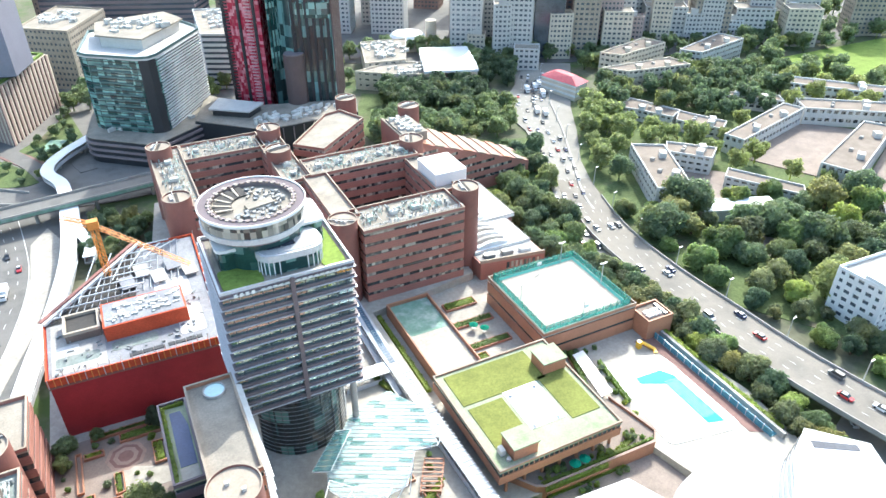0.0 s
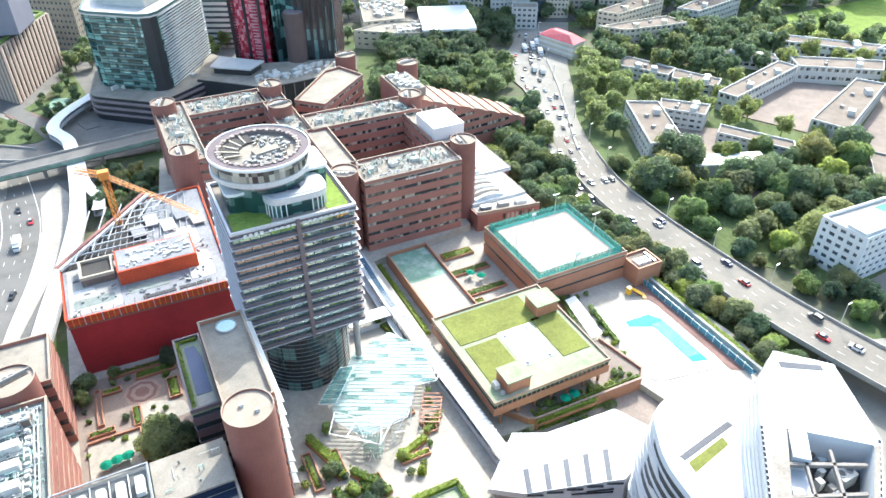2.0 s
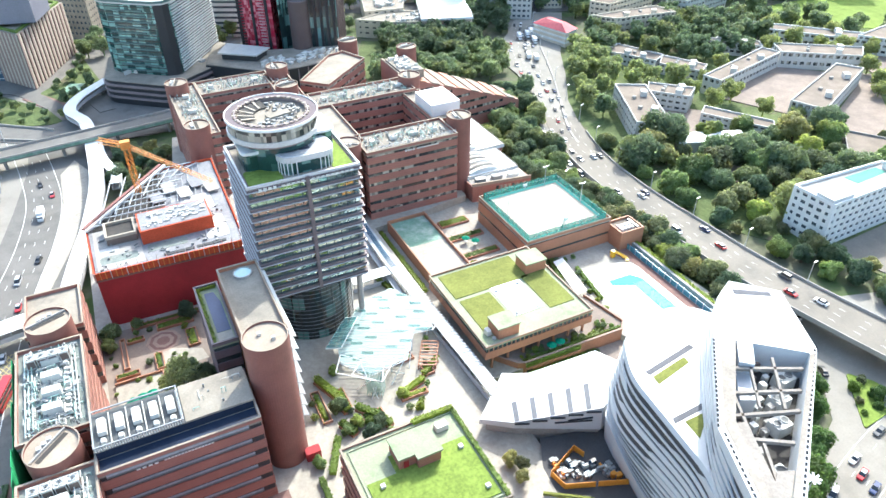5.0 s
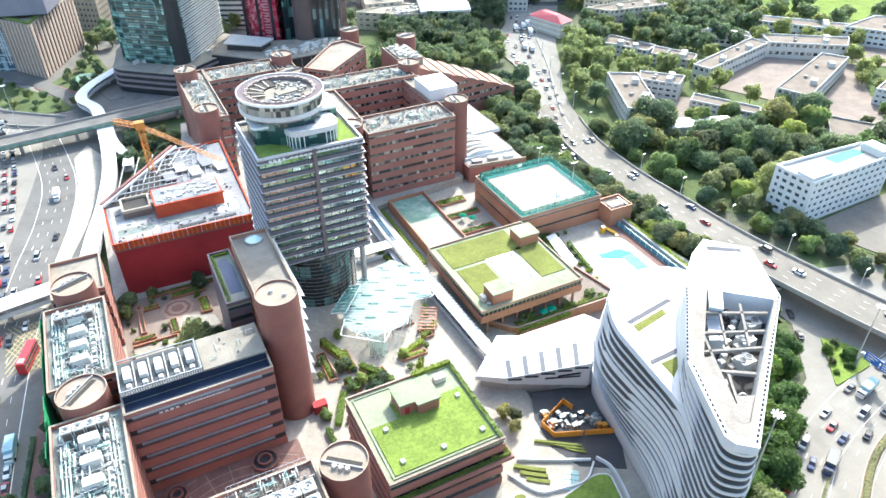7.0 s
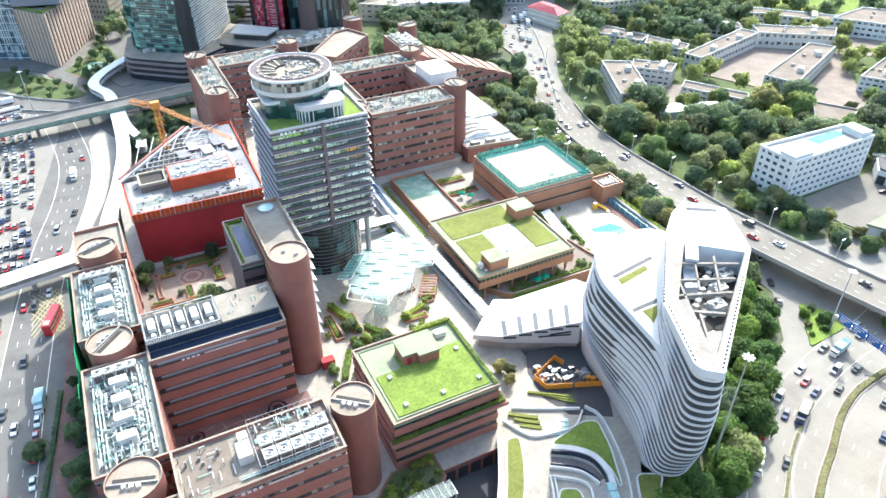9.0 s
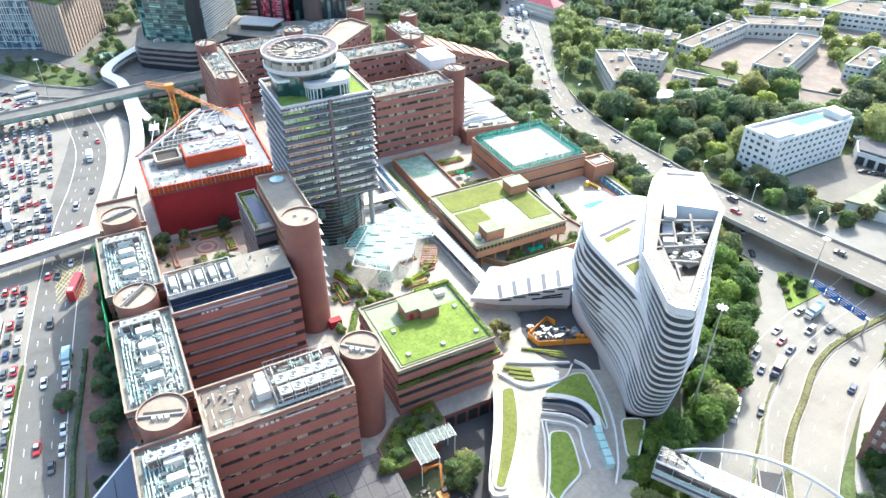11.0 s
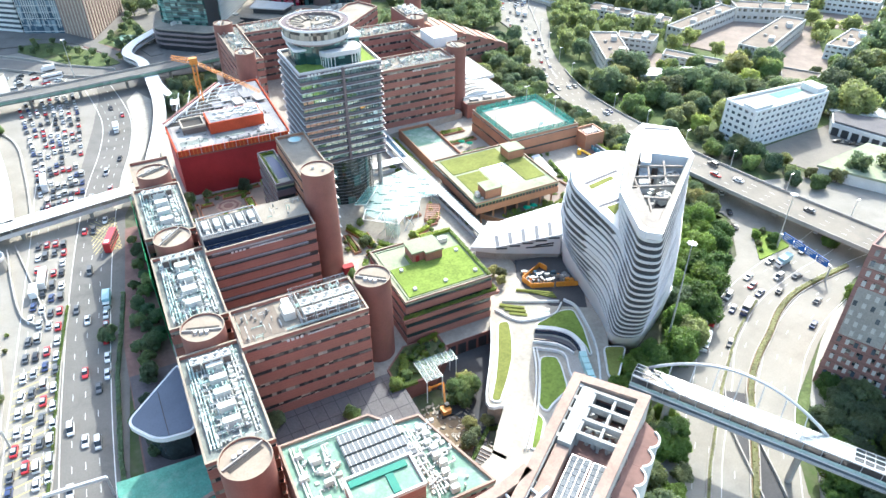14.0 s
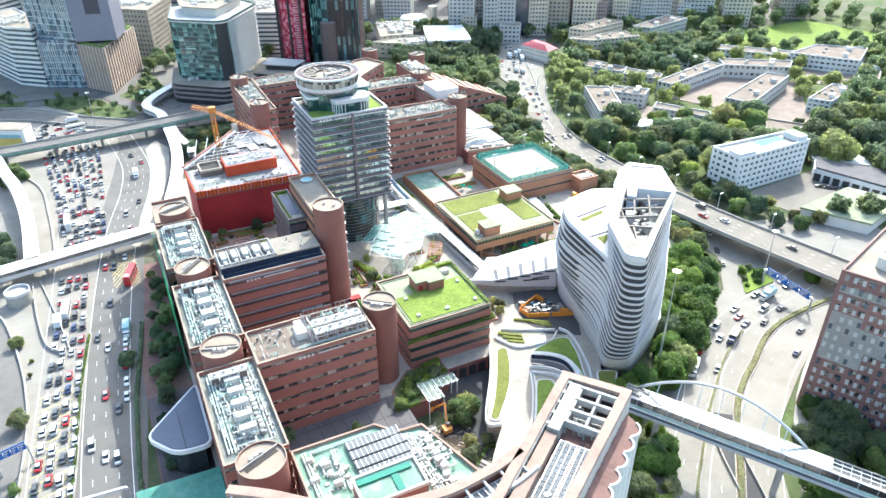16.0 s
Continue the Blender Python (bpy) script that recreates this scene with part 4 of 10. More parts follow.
def words(x0, x1, y, z, n, high, label, marks=4, on=None):
    """Raised plain bars in the place of a facade's lettering."""
    root = thing("facade_lettering", ((x0 + x1) / 2, y, z), label, "lettering", "facade lettering")
    a = x0
    for k in range(marks):
        part("letter_bar", Mesh().box(a, a + high * 0.95, y - 0.12, y, z, z + high), PAINT, root)
        a += high * 1.5
    w = (x1 - a - high) / n
    for k in range(n):
        part("letter_bar", Mesh().box(a + high + k * w, a + high + (k + 0.72) * w, y - 0.12, y, z + 0.1, z + high * 0.8), PAINT, root)


words(-29, -13, 80.98, 30.1, 15, 0.8, "small white raised lettering on a brick parapet")
words(-25, -12, 36.18, 30.2, 15, 0.8, "small white raised lettering on a brick parapet")
words(78, 92, 183.98, 31.2, 14, 0.7, "small white raised lettering on a brick parapet")
# dark louvre blades of the block above the court
lv = thing("sun_louvres", (-19, 80, 20), "dark metal sun louvres fixed across a brick facade", "louvres")
for k in range(6):
    for j in range(2):
        z = P0 + 4.383 * (k + 1) - 0.3 - 0.5 * j
        part("louvre_blade", Mesh().box(-34.5, -5.5, 80.5, 80.98, z, z + 0.14), GREYM if j else METAL, lv)
# north blocks
for x0, x1, y0, y1, z in ((64, 98, 186, 198, 33), (61, 103, 233, 244, 33), (21, 50, 270, 282, 32), (52, 58.5, 234, 278, 32), (9.5, 18.5, 232, 282, 32)):
    w, d = x1 - x0, y1 - y0
    litter(x0, x1, y0, y1, z, 1.3)
    n = max(2, int(max(w, d) / 8))
    for k in range(n):
        x, y = (x0 + w * (k + 0.5) / n, (y0 + y1) / 2) if w > d else ((x0 + x1) / 2, y0 + d * (k + 0.5) / n)
        handler(x, y, z, 2.2 + 0.5 * (k % 3), 1.9, 1.5, fans=2 if k % 2 else 0)
railing([(63.4, 184.5), (99.6, 184.5)], 34, 1.4, "white roof edge railing", 1.2, WHITE)
solid("white_plant_house", Mesh().prism(rounded(rect(99, 112, 205, 221), 0.5, 2), 28, 37), WHITE, "white flat-roofed plant house", "plant house")
gym = thing("sports_hall", (118, 196, 2), "sports hall with white flat roof and arched roof lights", "hall")
part("wall", Mesh().prism([(106, 182), (131, 178), (131.5, 206), (135, 208), (135, 237), (106, 237)], -0.3, 9.6), BRICK, gym)
part("lower_roof", Mesh().prism([(106.6, 182.6), (130.4, 178.8), (130.9, 188), (106.6, 188)], 9.6, 9.8), CONC, gym, "stained grey lower roof")
part("roof_parapet", Mesh().prism([(106, 182), (131, 178), (131.1, 178.7), (106.1, 182.7)], 9.6, 10.9), CAPC, gym)
for k in range(3):
    part("roof_plant", Mesh().prism(rounded(turned(111 + 7.2 * k, 184.9 - 0.9 * k, 4.6, 2.6, -8), 0.8, 3), 9.8, 11.2 + 0.2 * (k % 2)), (GREYG, CONC, WHITEW)[k], gym)
for k in range(8):
    part("window_slit", Mesh().box(116 + 1.7 * k, 117.1 + 1.7 * k, 180.1 - 0.27 * k, 180.9 - 0.27 * k, 6.2, 8.6), WIN, gym)
for x0, x1, y0, y1, z in ((107, 130.8, 188, 206.4, 10.5), (107, 135.4, 207, 237.4, 11.0)):
    part("roof_slab", Mesh().box(x0, x1, y0, y1, 9.6, z), WHITE, gym)
    part("roof_edge", Mesh().rim(rect(x0, x1, y0, y1), 0.35, z, z + 0.25), CONC, gym)
    for k in range(5):
        y = y0 + 1.6 + 3.4 * k
        v = [(109 + 13 * q / 8, y + e, z + 0.02 + h * 2.0 * math.sin(math.pi * (0.12 + 0.76 * q / 8))) for e in (0, 1.5) for h in (0, 1) for q in range(9)]
        f = []
        for q in range(8):
            f += [(q, q + 1, 10 + q, 9 + q), (9 + q, 10 + q, 28 + q, 27 + q), (19 + q, 18 + q, 27 + q, 28 + q), (q + 1, q, 18 + q, 19 + q)]
        f += [(0, 9, 27, 18), (8, 26, 35, 17)]
        part("roof_light", Mesh().add(v, f), (WHITEW, CONC)[k % 2], gym, "arched roof light")
# wedge-shaped wing running down to the trees
st = thing("sloping_wing", (134, 254, 0), "wedge-shaped brick wing with a sloping banded roof", "campus block", G1)


def top_at(x):
    return 33.0 - 25.0 * (x - 105) / 66


part("wall", Mesh().add([(105, 246, -0.3), (171, 252, -0.3), (171, 268, -0.3), (105, 273, -0.3), (105, 246, 33), (171, 252, 8), (171, 268, 8), (105, 273, 33)], [(3, 2, 1, 0), (4, 5, 6, 7), (0, 1, 5, 4), (1, 2, 6, 5), (2, 3, 7, 6), (3, 0, 4, 7)]), BRICK, st)
for k in range(9):
    x0, x1 = 105 + 7.33 * k, 105 + 7.33 * k + 4.4
    up = 0.5
    v = []
    for z in (0.02, up):
        for x, f in ((x0, 0), (x1, 0), (x1, 1), (x0, 1)):
            s = (x - 105) / 66
            v.append((x, (246 + 6 * s - 0.3) * (1 - f) + (273 - 5 * s + 0.3) * f, top_at(x) + z))
    part("roof_band", Mesh().add(v, [(3, 2, 1, 0), (4, 5, 6, 7), (0, 1, 5, 4), (1, 2, 6, 5), (2, 3, 7, 6), (3, 0, 4, 7)]), (CAPC, BRICKO, ROOFC)[k % 3], st)
for k in range(7):
    z = 28.4 - 3.8 * k
    xe = min(105 + 66 * (33.0 - z - 2.4) / 25, 169)
    if xe > 108:
        part("window_band", Mesh().prism([(106, 245.97 + 0.09), (xe, 246 + 6 * (xe - 105) / 66 - 0.04), (xe, 246 + 6 * (xe - 105) / 66 + 0.2), (106, 246.3)], z, z + 1.3), WIN, st)
part("plant_deck", Mesh().box(106, 117, 250, 270, 30, 34), ROOFC, st)
m = Mesh()
for k in range(40):
    x, y = rp.uniform(106.5, 115), rp.uniform(251, 268)
    m.box(x, x + rp.uniform(0.5, 1.8), y, y + rp.uniform(0.5, 1.8), 34, 34 + rp.uniform(0.4, 1.5))
part("roof_plant", m, PLANTW, st, kind="stuff")

# ---- office tower crown ----
for x0, x1, y0, y1 in ((11.8, 21, 130.4, 139), (34.5, 40, 130.4, 148)):
    part("roof_lawn", Mesh().prism(rounded(rect(x0, x1, y0, y1), 1.5, 3), 61, 61.25), GRASS, twr, "bright roof lawn")
GREYM2 = mat("pale_grey_roof_sheet", (0.36, 0.37, 0.38), 0.6, amount=0.12)
PV = rounded(rect(20.5, 36, 131.6, 142), 4.4, 6)
part("pavilion_glass", Mesh().prism(inset(PV, 0.7), 61, 64.6), GLASSG, twr, "curved glazed roof pavilion")
for x, y in PV:
    part("pavilion_mullion", Mesh().bar((26 + (x - 26) * 0.965, 137 + (y - 137) * 0.95, 61), (26 + (x - 26) * 0.965, 137 + (y - 137) * 0.95, 64.6), 0.22), WHITE, twr)
part("pavilion_fascia", Mesh().prism(PV, 64.6, 66.2), ALU, twr)
part("pavilion_roof", Mesh().prism(inset(PV, 0.8), 66.2, 66.35), GREYM2, twr)
for k in range(4):
    part("solar_panel", Mesh().box(23.2 + 3.4 * (k % 2) + (2.2 if k > 1 else 0), 26.2 + 3.4 * (k % 2) + (2.2 if k > 1 else 0), 134.6 + 3.2 * (k // 2), 136.6 + 3.2 * (k // 2), 66.5, 66.6), SOLAR, twr)
part("west_wing_glass", Mesh().prism(rounded(rect(12.8, 20, 138.5, 150), 2, 3), 61, 66), GLASSG, twr)
part("west_wing_roof", Mesh().prism(rounded(rect(12.4, 20.4, 138, 150.4), 2, 3), 66, 66.8), WHITE, twr)
part("east_wing_glass", Mesh().prism(rounded(rect(31, 38.4, 141, 152), 2, 3), 61, 67), GLASSG, twr)
part("east_wing_roof", Mesh().prism(rounded(rect(30.6, 38.8, 140.6, 152.4), 2, 3), 67, 67.7), WHITE, twr)
RX, RY = 23.3, 145.7
part("ring_soffit", Mesh().cyl(RX, RY, 11.2, 68.0, 68.9, 64), MAUVE, twr)
part("ring_floor", Mesh().cyl(RX, RY, 9.7, 72.0, 72.6, 64), ROOFC, twr)
for ma, cnt, sd in ((CONC, 30, 3), (GREYM, 60, 5), (TAN, 14, 8)):
    m, rr = Mesh(), random.Random(sd)
    for k in range(cnt):
        a, q = rr.uniform(-2.4, 1.6), 7.6 * math.sqrt(rr.random())
        m.prism(turned(RX + q * math.cos(a), RY + q * math.sin(a), rr.uniform(0.3, 1.5), rr.uniform(0.2, 0.9), rr.uniform(0, 90)), 72.6, 72.6 + rr.uniform(0.15, 0.9))
    part("ring_plant", m, ma, twr, "crowded roof plant", kind="stuff")
for k in range(5):
    a = 1.75 + 0.36 * k
    c, q = math.cos(a), math.sin(a)
    part("ring_slot", Mesh().bar((RX + 4.6 * c, RY + 4.6 * q, 72.9), (RX + 8.6 * c, RY + 8.6 * q, 73.3), 1.5, 0.3), FANB0, twr)
    part("slot_cover", Mesh().bar((RX + 4.6 * c - 1.3 * q, RY + 4.6 * q + 1.3 * c, 73.1), (RX + 8.6 * c - 1.3 * q, RY + 8.6 * q + 1.3 * c, 73.5), 0.5, 0.3), TAN, twr)
part("ring_deck", Mesh().prism(turned(RX + 1.4, RY - 1.6, 6.4, 2.6, 12), 72.6, 73.5), ROOFC, twr)
for k in range(40):
    a = 2 * math.pi * k / 40
    c, s = math.cos(a), math.sin(a)
    part("ring_vent", Mesh().bar((RX + 9.0 * c, RY + 9.0 * s, 73.75), (RX + 10.2 * c, RY + 10.2 * s, 73.75), 0.8, 0.22), TAN if k % 2 else GRILLE, twr)
words(13.5, 39.5, 128.56, 60.28, 15, 0.85, "pale raised lettering along the tower parapet")
part("facade_rib", Mesh().box(26.0, 27.0, 128.4, 129.4, 25, 61.6), LOUV, twr)

# ---- slim fin block ----
fin = thing("sun_fins", (10, 113, P0), "pale saw-tooth sun fins on a brick end wall", "louvres")
for k in range(8):
    z = P0 + 4 + 4.0 * k
    part("fin_blade", Mesh().add([(9.6, 98.4, z), (9.6, 127.8, z), (11.2, 127.8, z - 0.9), (11.2, 98.4, z - 0.9), (9.6, 98.4, z + 0.2), (9.6, 127.8, z + 0.2), (11.2, 127.8, z - 0.7), (11.2, 98.4, z - 0.7)], [(0, 1, 2, 3), (7, 6, 5, 4), (0, 4, 5, 1), (1, 5, 6, 2), (2, 6, 7, 3), (3, 7, 4, 0)]), WHITEW, fin)
for y in (98.6, 108.3, 118, 127.6):
    part("fin_rail", Mesh().box(9.5, 9.75, y - 0.15, y + 0.15, P0, 39.6), WHITEW, fin)
sk = thing("round_skylight", (5, 124.5, 40), "round teal glass skylight in a roof", "skylight")
part("kerb", Mesh().tube(5, 124.5, 2.5, 0.3, 40, 40.6, 28), CONC, sk)
part("pane", Mesh().cyl(5, 124.5, 2.2, 40, 40.4, 28), CANO, sk)
SLATE = mat("slate_blue_deck", (0.07, 0.09, 0.17), 0.5, amount=0.2)
solid("roof_pool", Mesh().prism([(-5.4, 112), (-2.0, 112), (-2.0, 124), (-3, 129), (-5.4, 129)], 33.5, 33.6), SLATE, "dark blue roof terrace surface", "terrace", "structure")
hedge_later = [([(-6.6, 108), (-6.6, 131), (-2, 131)], 0.9, 0.9, 33.5)]
solid("terrace_deck", Mesh().box(-5.6, -1.9, 107.6, 111.6, 33.5, 33.7), PAVE, "pale roof terrace floor", "terrace", "structure")

# ---- red building details ----
for k in range(2):
    part("roof_grille", Mesh().box(-12 + 10 * k, -3 + 10 * k, 164.6, 166, 25.3, 25.5), DARK, red)
part("grey_deck", Mesh().prism([(-31, 165), (-17.5, 165), (-17.5, 188), (-31, 188)], 25.3, 25.36), CONC, red)
part("site_box", Mesh().box(-27, -18, 178, 187, 25.3, 27.6), GRILLE, red)
# flat dark sheet on the deck paints the shade below the open joists
part("open_bay", Mesh().prism([(-31.6, 188.4), (-8, 188.4), (-5, 220.6)], 25.32, 25.4), FANB0, red, "dark sheet for the shade in an open roof bay")
part("penthouse_deck", Mesh().box(-16.5, 4.7, 174.5, 185.5, 30.0, 30.1), ROOFP, red)
m = Mesh()
for k in range(60):
    x, y = rp.uniform(-16, 3), rp.uniform(175, 184)
    m.box(x, x + rp.uniform(0.3, 2.0), y, y + rp.uniform(0.3, 1.2), 30.1, 30.1 + rp.uniform(0.2, 0.8))
part("site_litter", m, PLANTW, red, "stacked building materials", kind="stuff")
for k in range(9):
    t = k / 8
    part("roof_truss", Mesh().bar((-32 + 28 * t, 190 + 31 * t, 26.5), (-8 + 14 * t, 190 + 31 * t, 26.5), 0.35), METAL, red)
for k in range(7):
    part("roof_purlin", Mesh().bar((-28 + 5 * k, 190 + 4.2 * k, 27), (-24 + 5 * k + 2, 219, 27), 0.3), METAL, red)
part("edge_beam", Mesh().bar((-32.4, 188, 26.6), (-3, 222.6, 26.6), 0.9), ALU, red)
for k in range(5):
    part("roof_panel", Mesh().prism(turned(-9 + 4.6 * k, 200 + 5.5 * (k % 2), 4.2, 7, 6), 26.2, 26.5), (ROOFP, CONC, PALE)[k % 3], red)
for k in range(16):
    x = -26 + 2.1 * k
    part("roof_joist", Mesh().bar((x, 190 + max(0, 0.9 * (x + 30)) * 0.2, 26.0), (x + 3.0, min(221, 196 + 1.05 * (x + 30)), 26.0), 0.22), GREYM0, red)
part("slope_coping", Mesh().bar((-33.2, 188.6, 27.2), (-4.4, 223, 27.2), 1.1, 0.5), BRICKD, red, "brown coping along the slanting edge")
part("site_wall", Mesh().rim(rect(-27.2, -17.8, 177.8, 187.2), 0.7, 27.6, 28.6), TAN, red)
# flat dark sheet paints the shade inside the walled box
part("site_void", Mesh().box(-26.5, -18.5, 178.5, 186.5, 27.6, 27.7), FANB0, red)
for x0, x1, y0, y1, ma in ((-30, -19, 168, 172, DECKG), (-16, -4, 169, 173, DECKG), (2, 9, 168, 182, PALE), (-2, 8, 187, 198, PALE), (-30, -24, 174, 177, PALE)):
    part("roof_patch", Mesh().prism(rounded(rect(x0, x1, y0, y1), 1.2, 3), 25.3, 25.38), ma, red)
m, rl = Mesh(), random.Random(31)
for k in range(90):
    x, y = rl.uniform(-30, 10), rl.uniform(165, 188)
    if not (-18 < x < 6 and 173 < y < 187):
        m.prism(turned(x, y, rl.uniform(0.3, 1.8), rl.uniform(0.2, 0.7), rl.uniform(0, 180)), 25.3, 25.4 + rl.uniform(0.1, 0.7))
part("roof_litter", m, GREYM, red, "grey site materials", kind="stuff")
for a, b in (((12.4, 163), (14, 221)), ((-31, 164), (11, 162.6))):
    for k in range(16):
        p = Vector(a).lerp(Vector(b), k / 15)
        part("edge_post", Mesh().bar((p.x, p.y, 25.3), (p.x, p.y, 27.6), 0.16), METAL, red)
for k in range(30):
    part("net_rib", Mesh().box(-32.2 + 1.5 * k, -32.0 + 1.5 * k, 162.98 - 0.034 * 1.5 * k, 163.1 - 0.034 * 1.5 * k, 23.4, 26.3), CRANE if k % 3 else METAL, red)
# proud dark strip paints the line of shade under the net band
part("shadow_gap", Mesh().prism([(-32.3, 163.1), (12.2, 161.5), (12.2, 161.7), (-32.3, 163.3)], 22.9, 23.5), BRICKD, red)
# lattice crane
cr = thing("tower_crane", (-14, 208, 0), "orange lattice luffing crane behind the red building", "crane")


def lattice(a, b, w, n):
    m, a, b = Mesh(), Vector(a), Vector(b)
    d = (b - a).normalized()
    s = d.cross((0.3, 0.9, 0.31)).normalized()
    u = s.cross(d)
    cs = [(s * i + u * j) * w / 2 for i, j in ((-1, -1), (1, -1), (1, 1), (-1, 1))]
    for c in cs:
        m.bar(a + c, b + c, w * 0.14)
    for k in range(n):
        p, q = a.lerp(b, k / n), a.lerp(b, (k + 1) / n)
        for i in range(4):
            m.bar(p + cs[i], q + cs[(i + 1) % 4], w * 0.09)
    return m


part("mast", lattice((-14, 208, 20), (-14, 208, 44), 1.6, 12), CRANE, cr)
part("jib", lattice((-14, 208, 44), (10, 196, 30), 1.0, 16), CRANE, cr)
part("counter_jib", lattice((-14, 208, 44), (-22, 214, 45), 1.4, 5), CRANE, cr)
part("cab", Mesh().box(-15.6, -12.4, 206.8, 209.2, 43, 45.6), CRANE, cr)
part("base", Mesh().box(-16, -12, 206, 210, 0, 20.2), CONC, cr)

# ---- roof garden hall ----
for x0, x1, y0, y1 in ((65.5, 92, 119, 131.5), (66, 76.5, 102, 117.5), (89.5, 98.5, 102.5, 120)):
    part("sedum_bed", Mesh().box(x0, x1, y0, y1, 12.8, 13.0), SEDUM, bpy.data.objects["roof_garden_hall"])
yh = bpy.data.objects["roof_garden_hall"]
part("white_deck", Mesh().box(77.5, 88.5, 104, 119, 12.8, 12.96), WHITE, yh, "white painted roof deck")
for x, y, w, d in ((69.5, 99.2, 7, 6), (93.4, 122.2, 7.4, 6.6)):
    b = part("stair_house", Mesh().box(x - w / 2 + 2, x + w / 2 + 2, y - d / 2 + 1, y + d / 2 + 1, 12.8, 16.6), BRICKO, yh)
    part("stair_roof", Mesh().box(x - w / 2 + 1.7, x + w / 2 + 2.3, y - d / 2 + 0.7, y + d / 2 + 1.3, 16.6, 17), MOSSROOF, b)
for x, y in ((79, 117), (87, 117.4), (86.6, 105), (79.2, 105), (67, 101), (67, 98)):
    part("roof_vent", Mesh().cyl(x, y, 0.6, 12.8, 13.6, 12), METAL, yh)
# darker brick puts the overhang's shade into this storey's colour
part("core", Mesh().box(67, 99.6, 102.5, 132.6, 2.5, 8.4), BRICKD, yh, "recessed ground storey coloured dark for shade")
for k in range(7):
    part("column", Mesh().box(66 + 5.4 * k, 66.6 + 5.4 * k, 97, 97.6, 2.5, 8.4), BRICKO, yh)
handler(66.5, 100.8, 12.8, 1.6, 2.4, 1.8)
for k in range(24):
    part("mullion", Mesh().box(64 + 1.5 * k, 64.2 + 1.5 * k, 95.6, 95.95, 10.91, 12.28), BRICKO, yh)
# ---- lawn hall ----
gh = bpy.data.objects["green_roof_hall"]
part("roof_lawn", Mesh().prism([(14, 47.4), (39.2, 47.4), (39.2, 64.5), (33, 64.5), (33, 67), (21, 67), (21, 62), (14, 62)], 21.6, 21.85), GRASS, gh, "bright mown roof lawn")
part("lawn_kerb", Mesh().rim(rect(13.2, 39.9, 46.6, 72.4), 0.3, 21.6, 21.9), MOSSROOF, gh)
b = part("stair_house", Mesh().prism([(22, 62.5), (26, 62.5), (26, 61), (31.5, 61), (31.5, 68.5), (22, 68.5)], 21.6, 25), BRICK, gh)
part("stair_roof", Mesh().prism([(21.6, 62.1), (25.6, 62.1), (25.6, 60.6), (31.9, 60.6), (31.9, 68.9), (21.6, 68.9)], 25, 25.5), MOSSROOF, b)
part("stair_door", Mesh().box(23, 24.2, 62.3, 62.55, 21.7, 23.9), REDW, b)
for x, y in ((17, 50), (37.4, 50), (17, 60), (37, 62), (27, 49.6)):
    part("roof_vent", Mesh().box(x - 0.5, x + 0.5, y - 0.5, y + 0.5, 21.6, 22.5), WHITEW, gh)
handler(35.4, 69, 21.6, 3.2, 2.2, 1.6, "white condensers on a green roof")
# dark brick block stands in for the shaded void between the columns
part("support_wall", Mesh().box(16, 33, 55, 71, 0, P0 + 0.1), BRICKD, gh)
for x in (14.5, 21, 27.5, 34, 39.5):
    for y in (47, 53):
        part("column", Mesh().box(x - 0.5, x + 0.5, y - 0.5, y + 0.5, -0.2, P0 + 0.1), BRICKD, gh)
# ---- rooftop sports court ----
sc = bpy.data.objects["sports_deck"]
COURTE = mat("turquoise_court_edge", (0.12, 0.40, 0.33), 0.8, amount=0.12)
part("court_floor", Mesh().box(104.5, 134.6, 137.6, 166.4, 12.4, 12.5), PAVE, sc, "pale sunlit court surface")
part("court_edge", Mesh().rim(rect(103, 136, 136, 168), 1.4, 12.4, 12.46), COURTE, sc)
for x0, y0, x1, y1 in ((103, 136, 136, 136), (136, 136, 136, 168), (136, 168, 103, 168), (103, 168, 103, 136)):
    n = 12
    for k in range(n):
        a, b2 = Vector((x0, y0, 0)).lerp((x1, y1, 0), k / n), Vector((x0, y0, 0)).lerp((x1, y1, 0), (k + 0.94) / n)
        part("net_panel", Mesh().bar(a + Vector((0, 0, 13.9)), b2 + Vector((0, 0, 13.9)), 0.05, 2.6), NETT, sc)
        part("fence_post", Mesh().bar(a + Vector((0, 0, 12.4)), a + Vector((0, 0, 15.8)), 0.14), TEAL, sc)
for x, y in ((120, 138.4), (120, 165.6)):
    part("hoop_post", Mesh().bar((x, y, 12.5), (x, y, 15.5), 0.15), METAL, sc)
    part("backboard", Mesh().box(x - 0.9, x + 0.9, y - 0.06, y + 0.06, 15, 16.1), WHITE, sc)
part("annex", Mesh().box(137.8, 148, 128, 137, 0, 9), BRICKO, sc)
part("annex_roof", Mesh().box(138.4, 147.4, 128.6, 136.4, 9, 9.2), RUSTROOF, sc)
part("annex_parapet", Mesh().rim(rect(137.8, 148, 128, 137), 0.5, 9, 10.1), BRICKO, sc)
for k in range(8):
    part("condenser", Mesh().box(139.6 + 1.5 * (k % 4), 140.7 + 1.5 * (k % 4), 130.2 + 1.9 * (k // 4), 131.6 + 1.9 * (k // 4), 9.2, 10.0), WHITEW, sc)
part("plant_grille", Mesh().box(145.8, 147.0, 129.4, 135.4, 9.2, 9.9), GREYG, sc)
# ---- low court, pool and gardens ----
lc = thing("practice_court", (76, 158, 2.5), "walled practice court, half teal and half pale", "sports court")
part("surface", Mesh().box(67.5, 82, 137, 163, 2.5, 5.9), PAVE, lc)
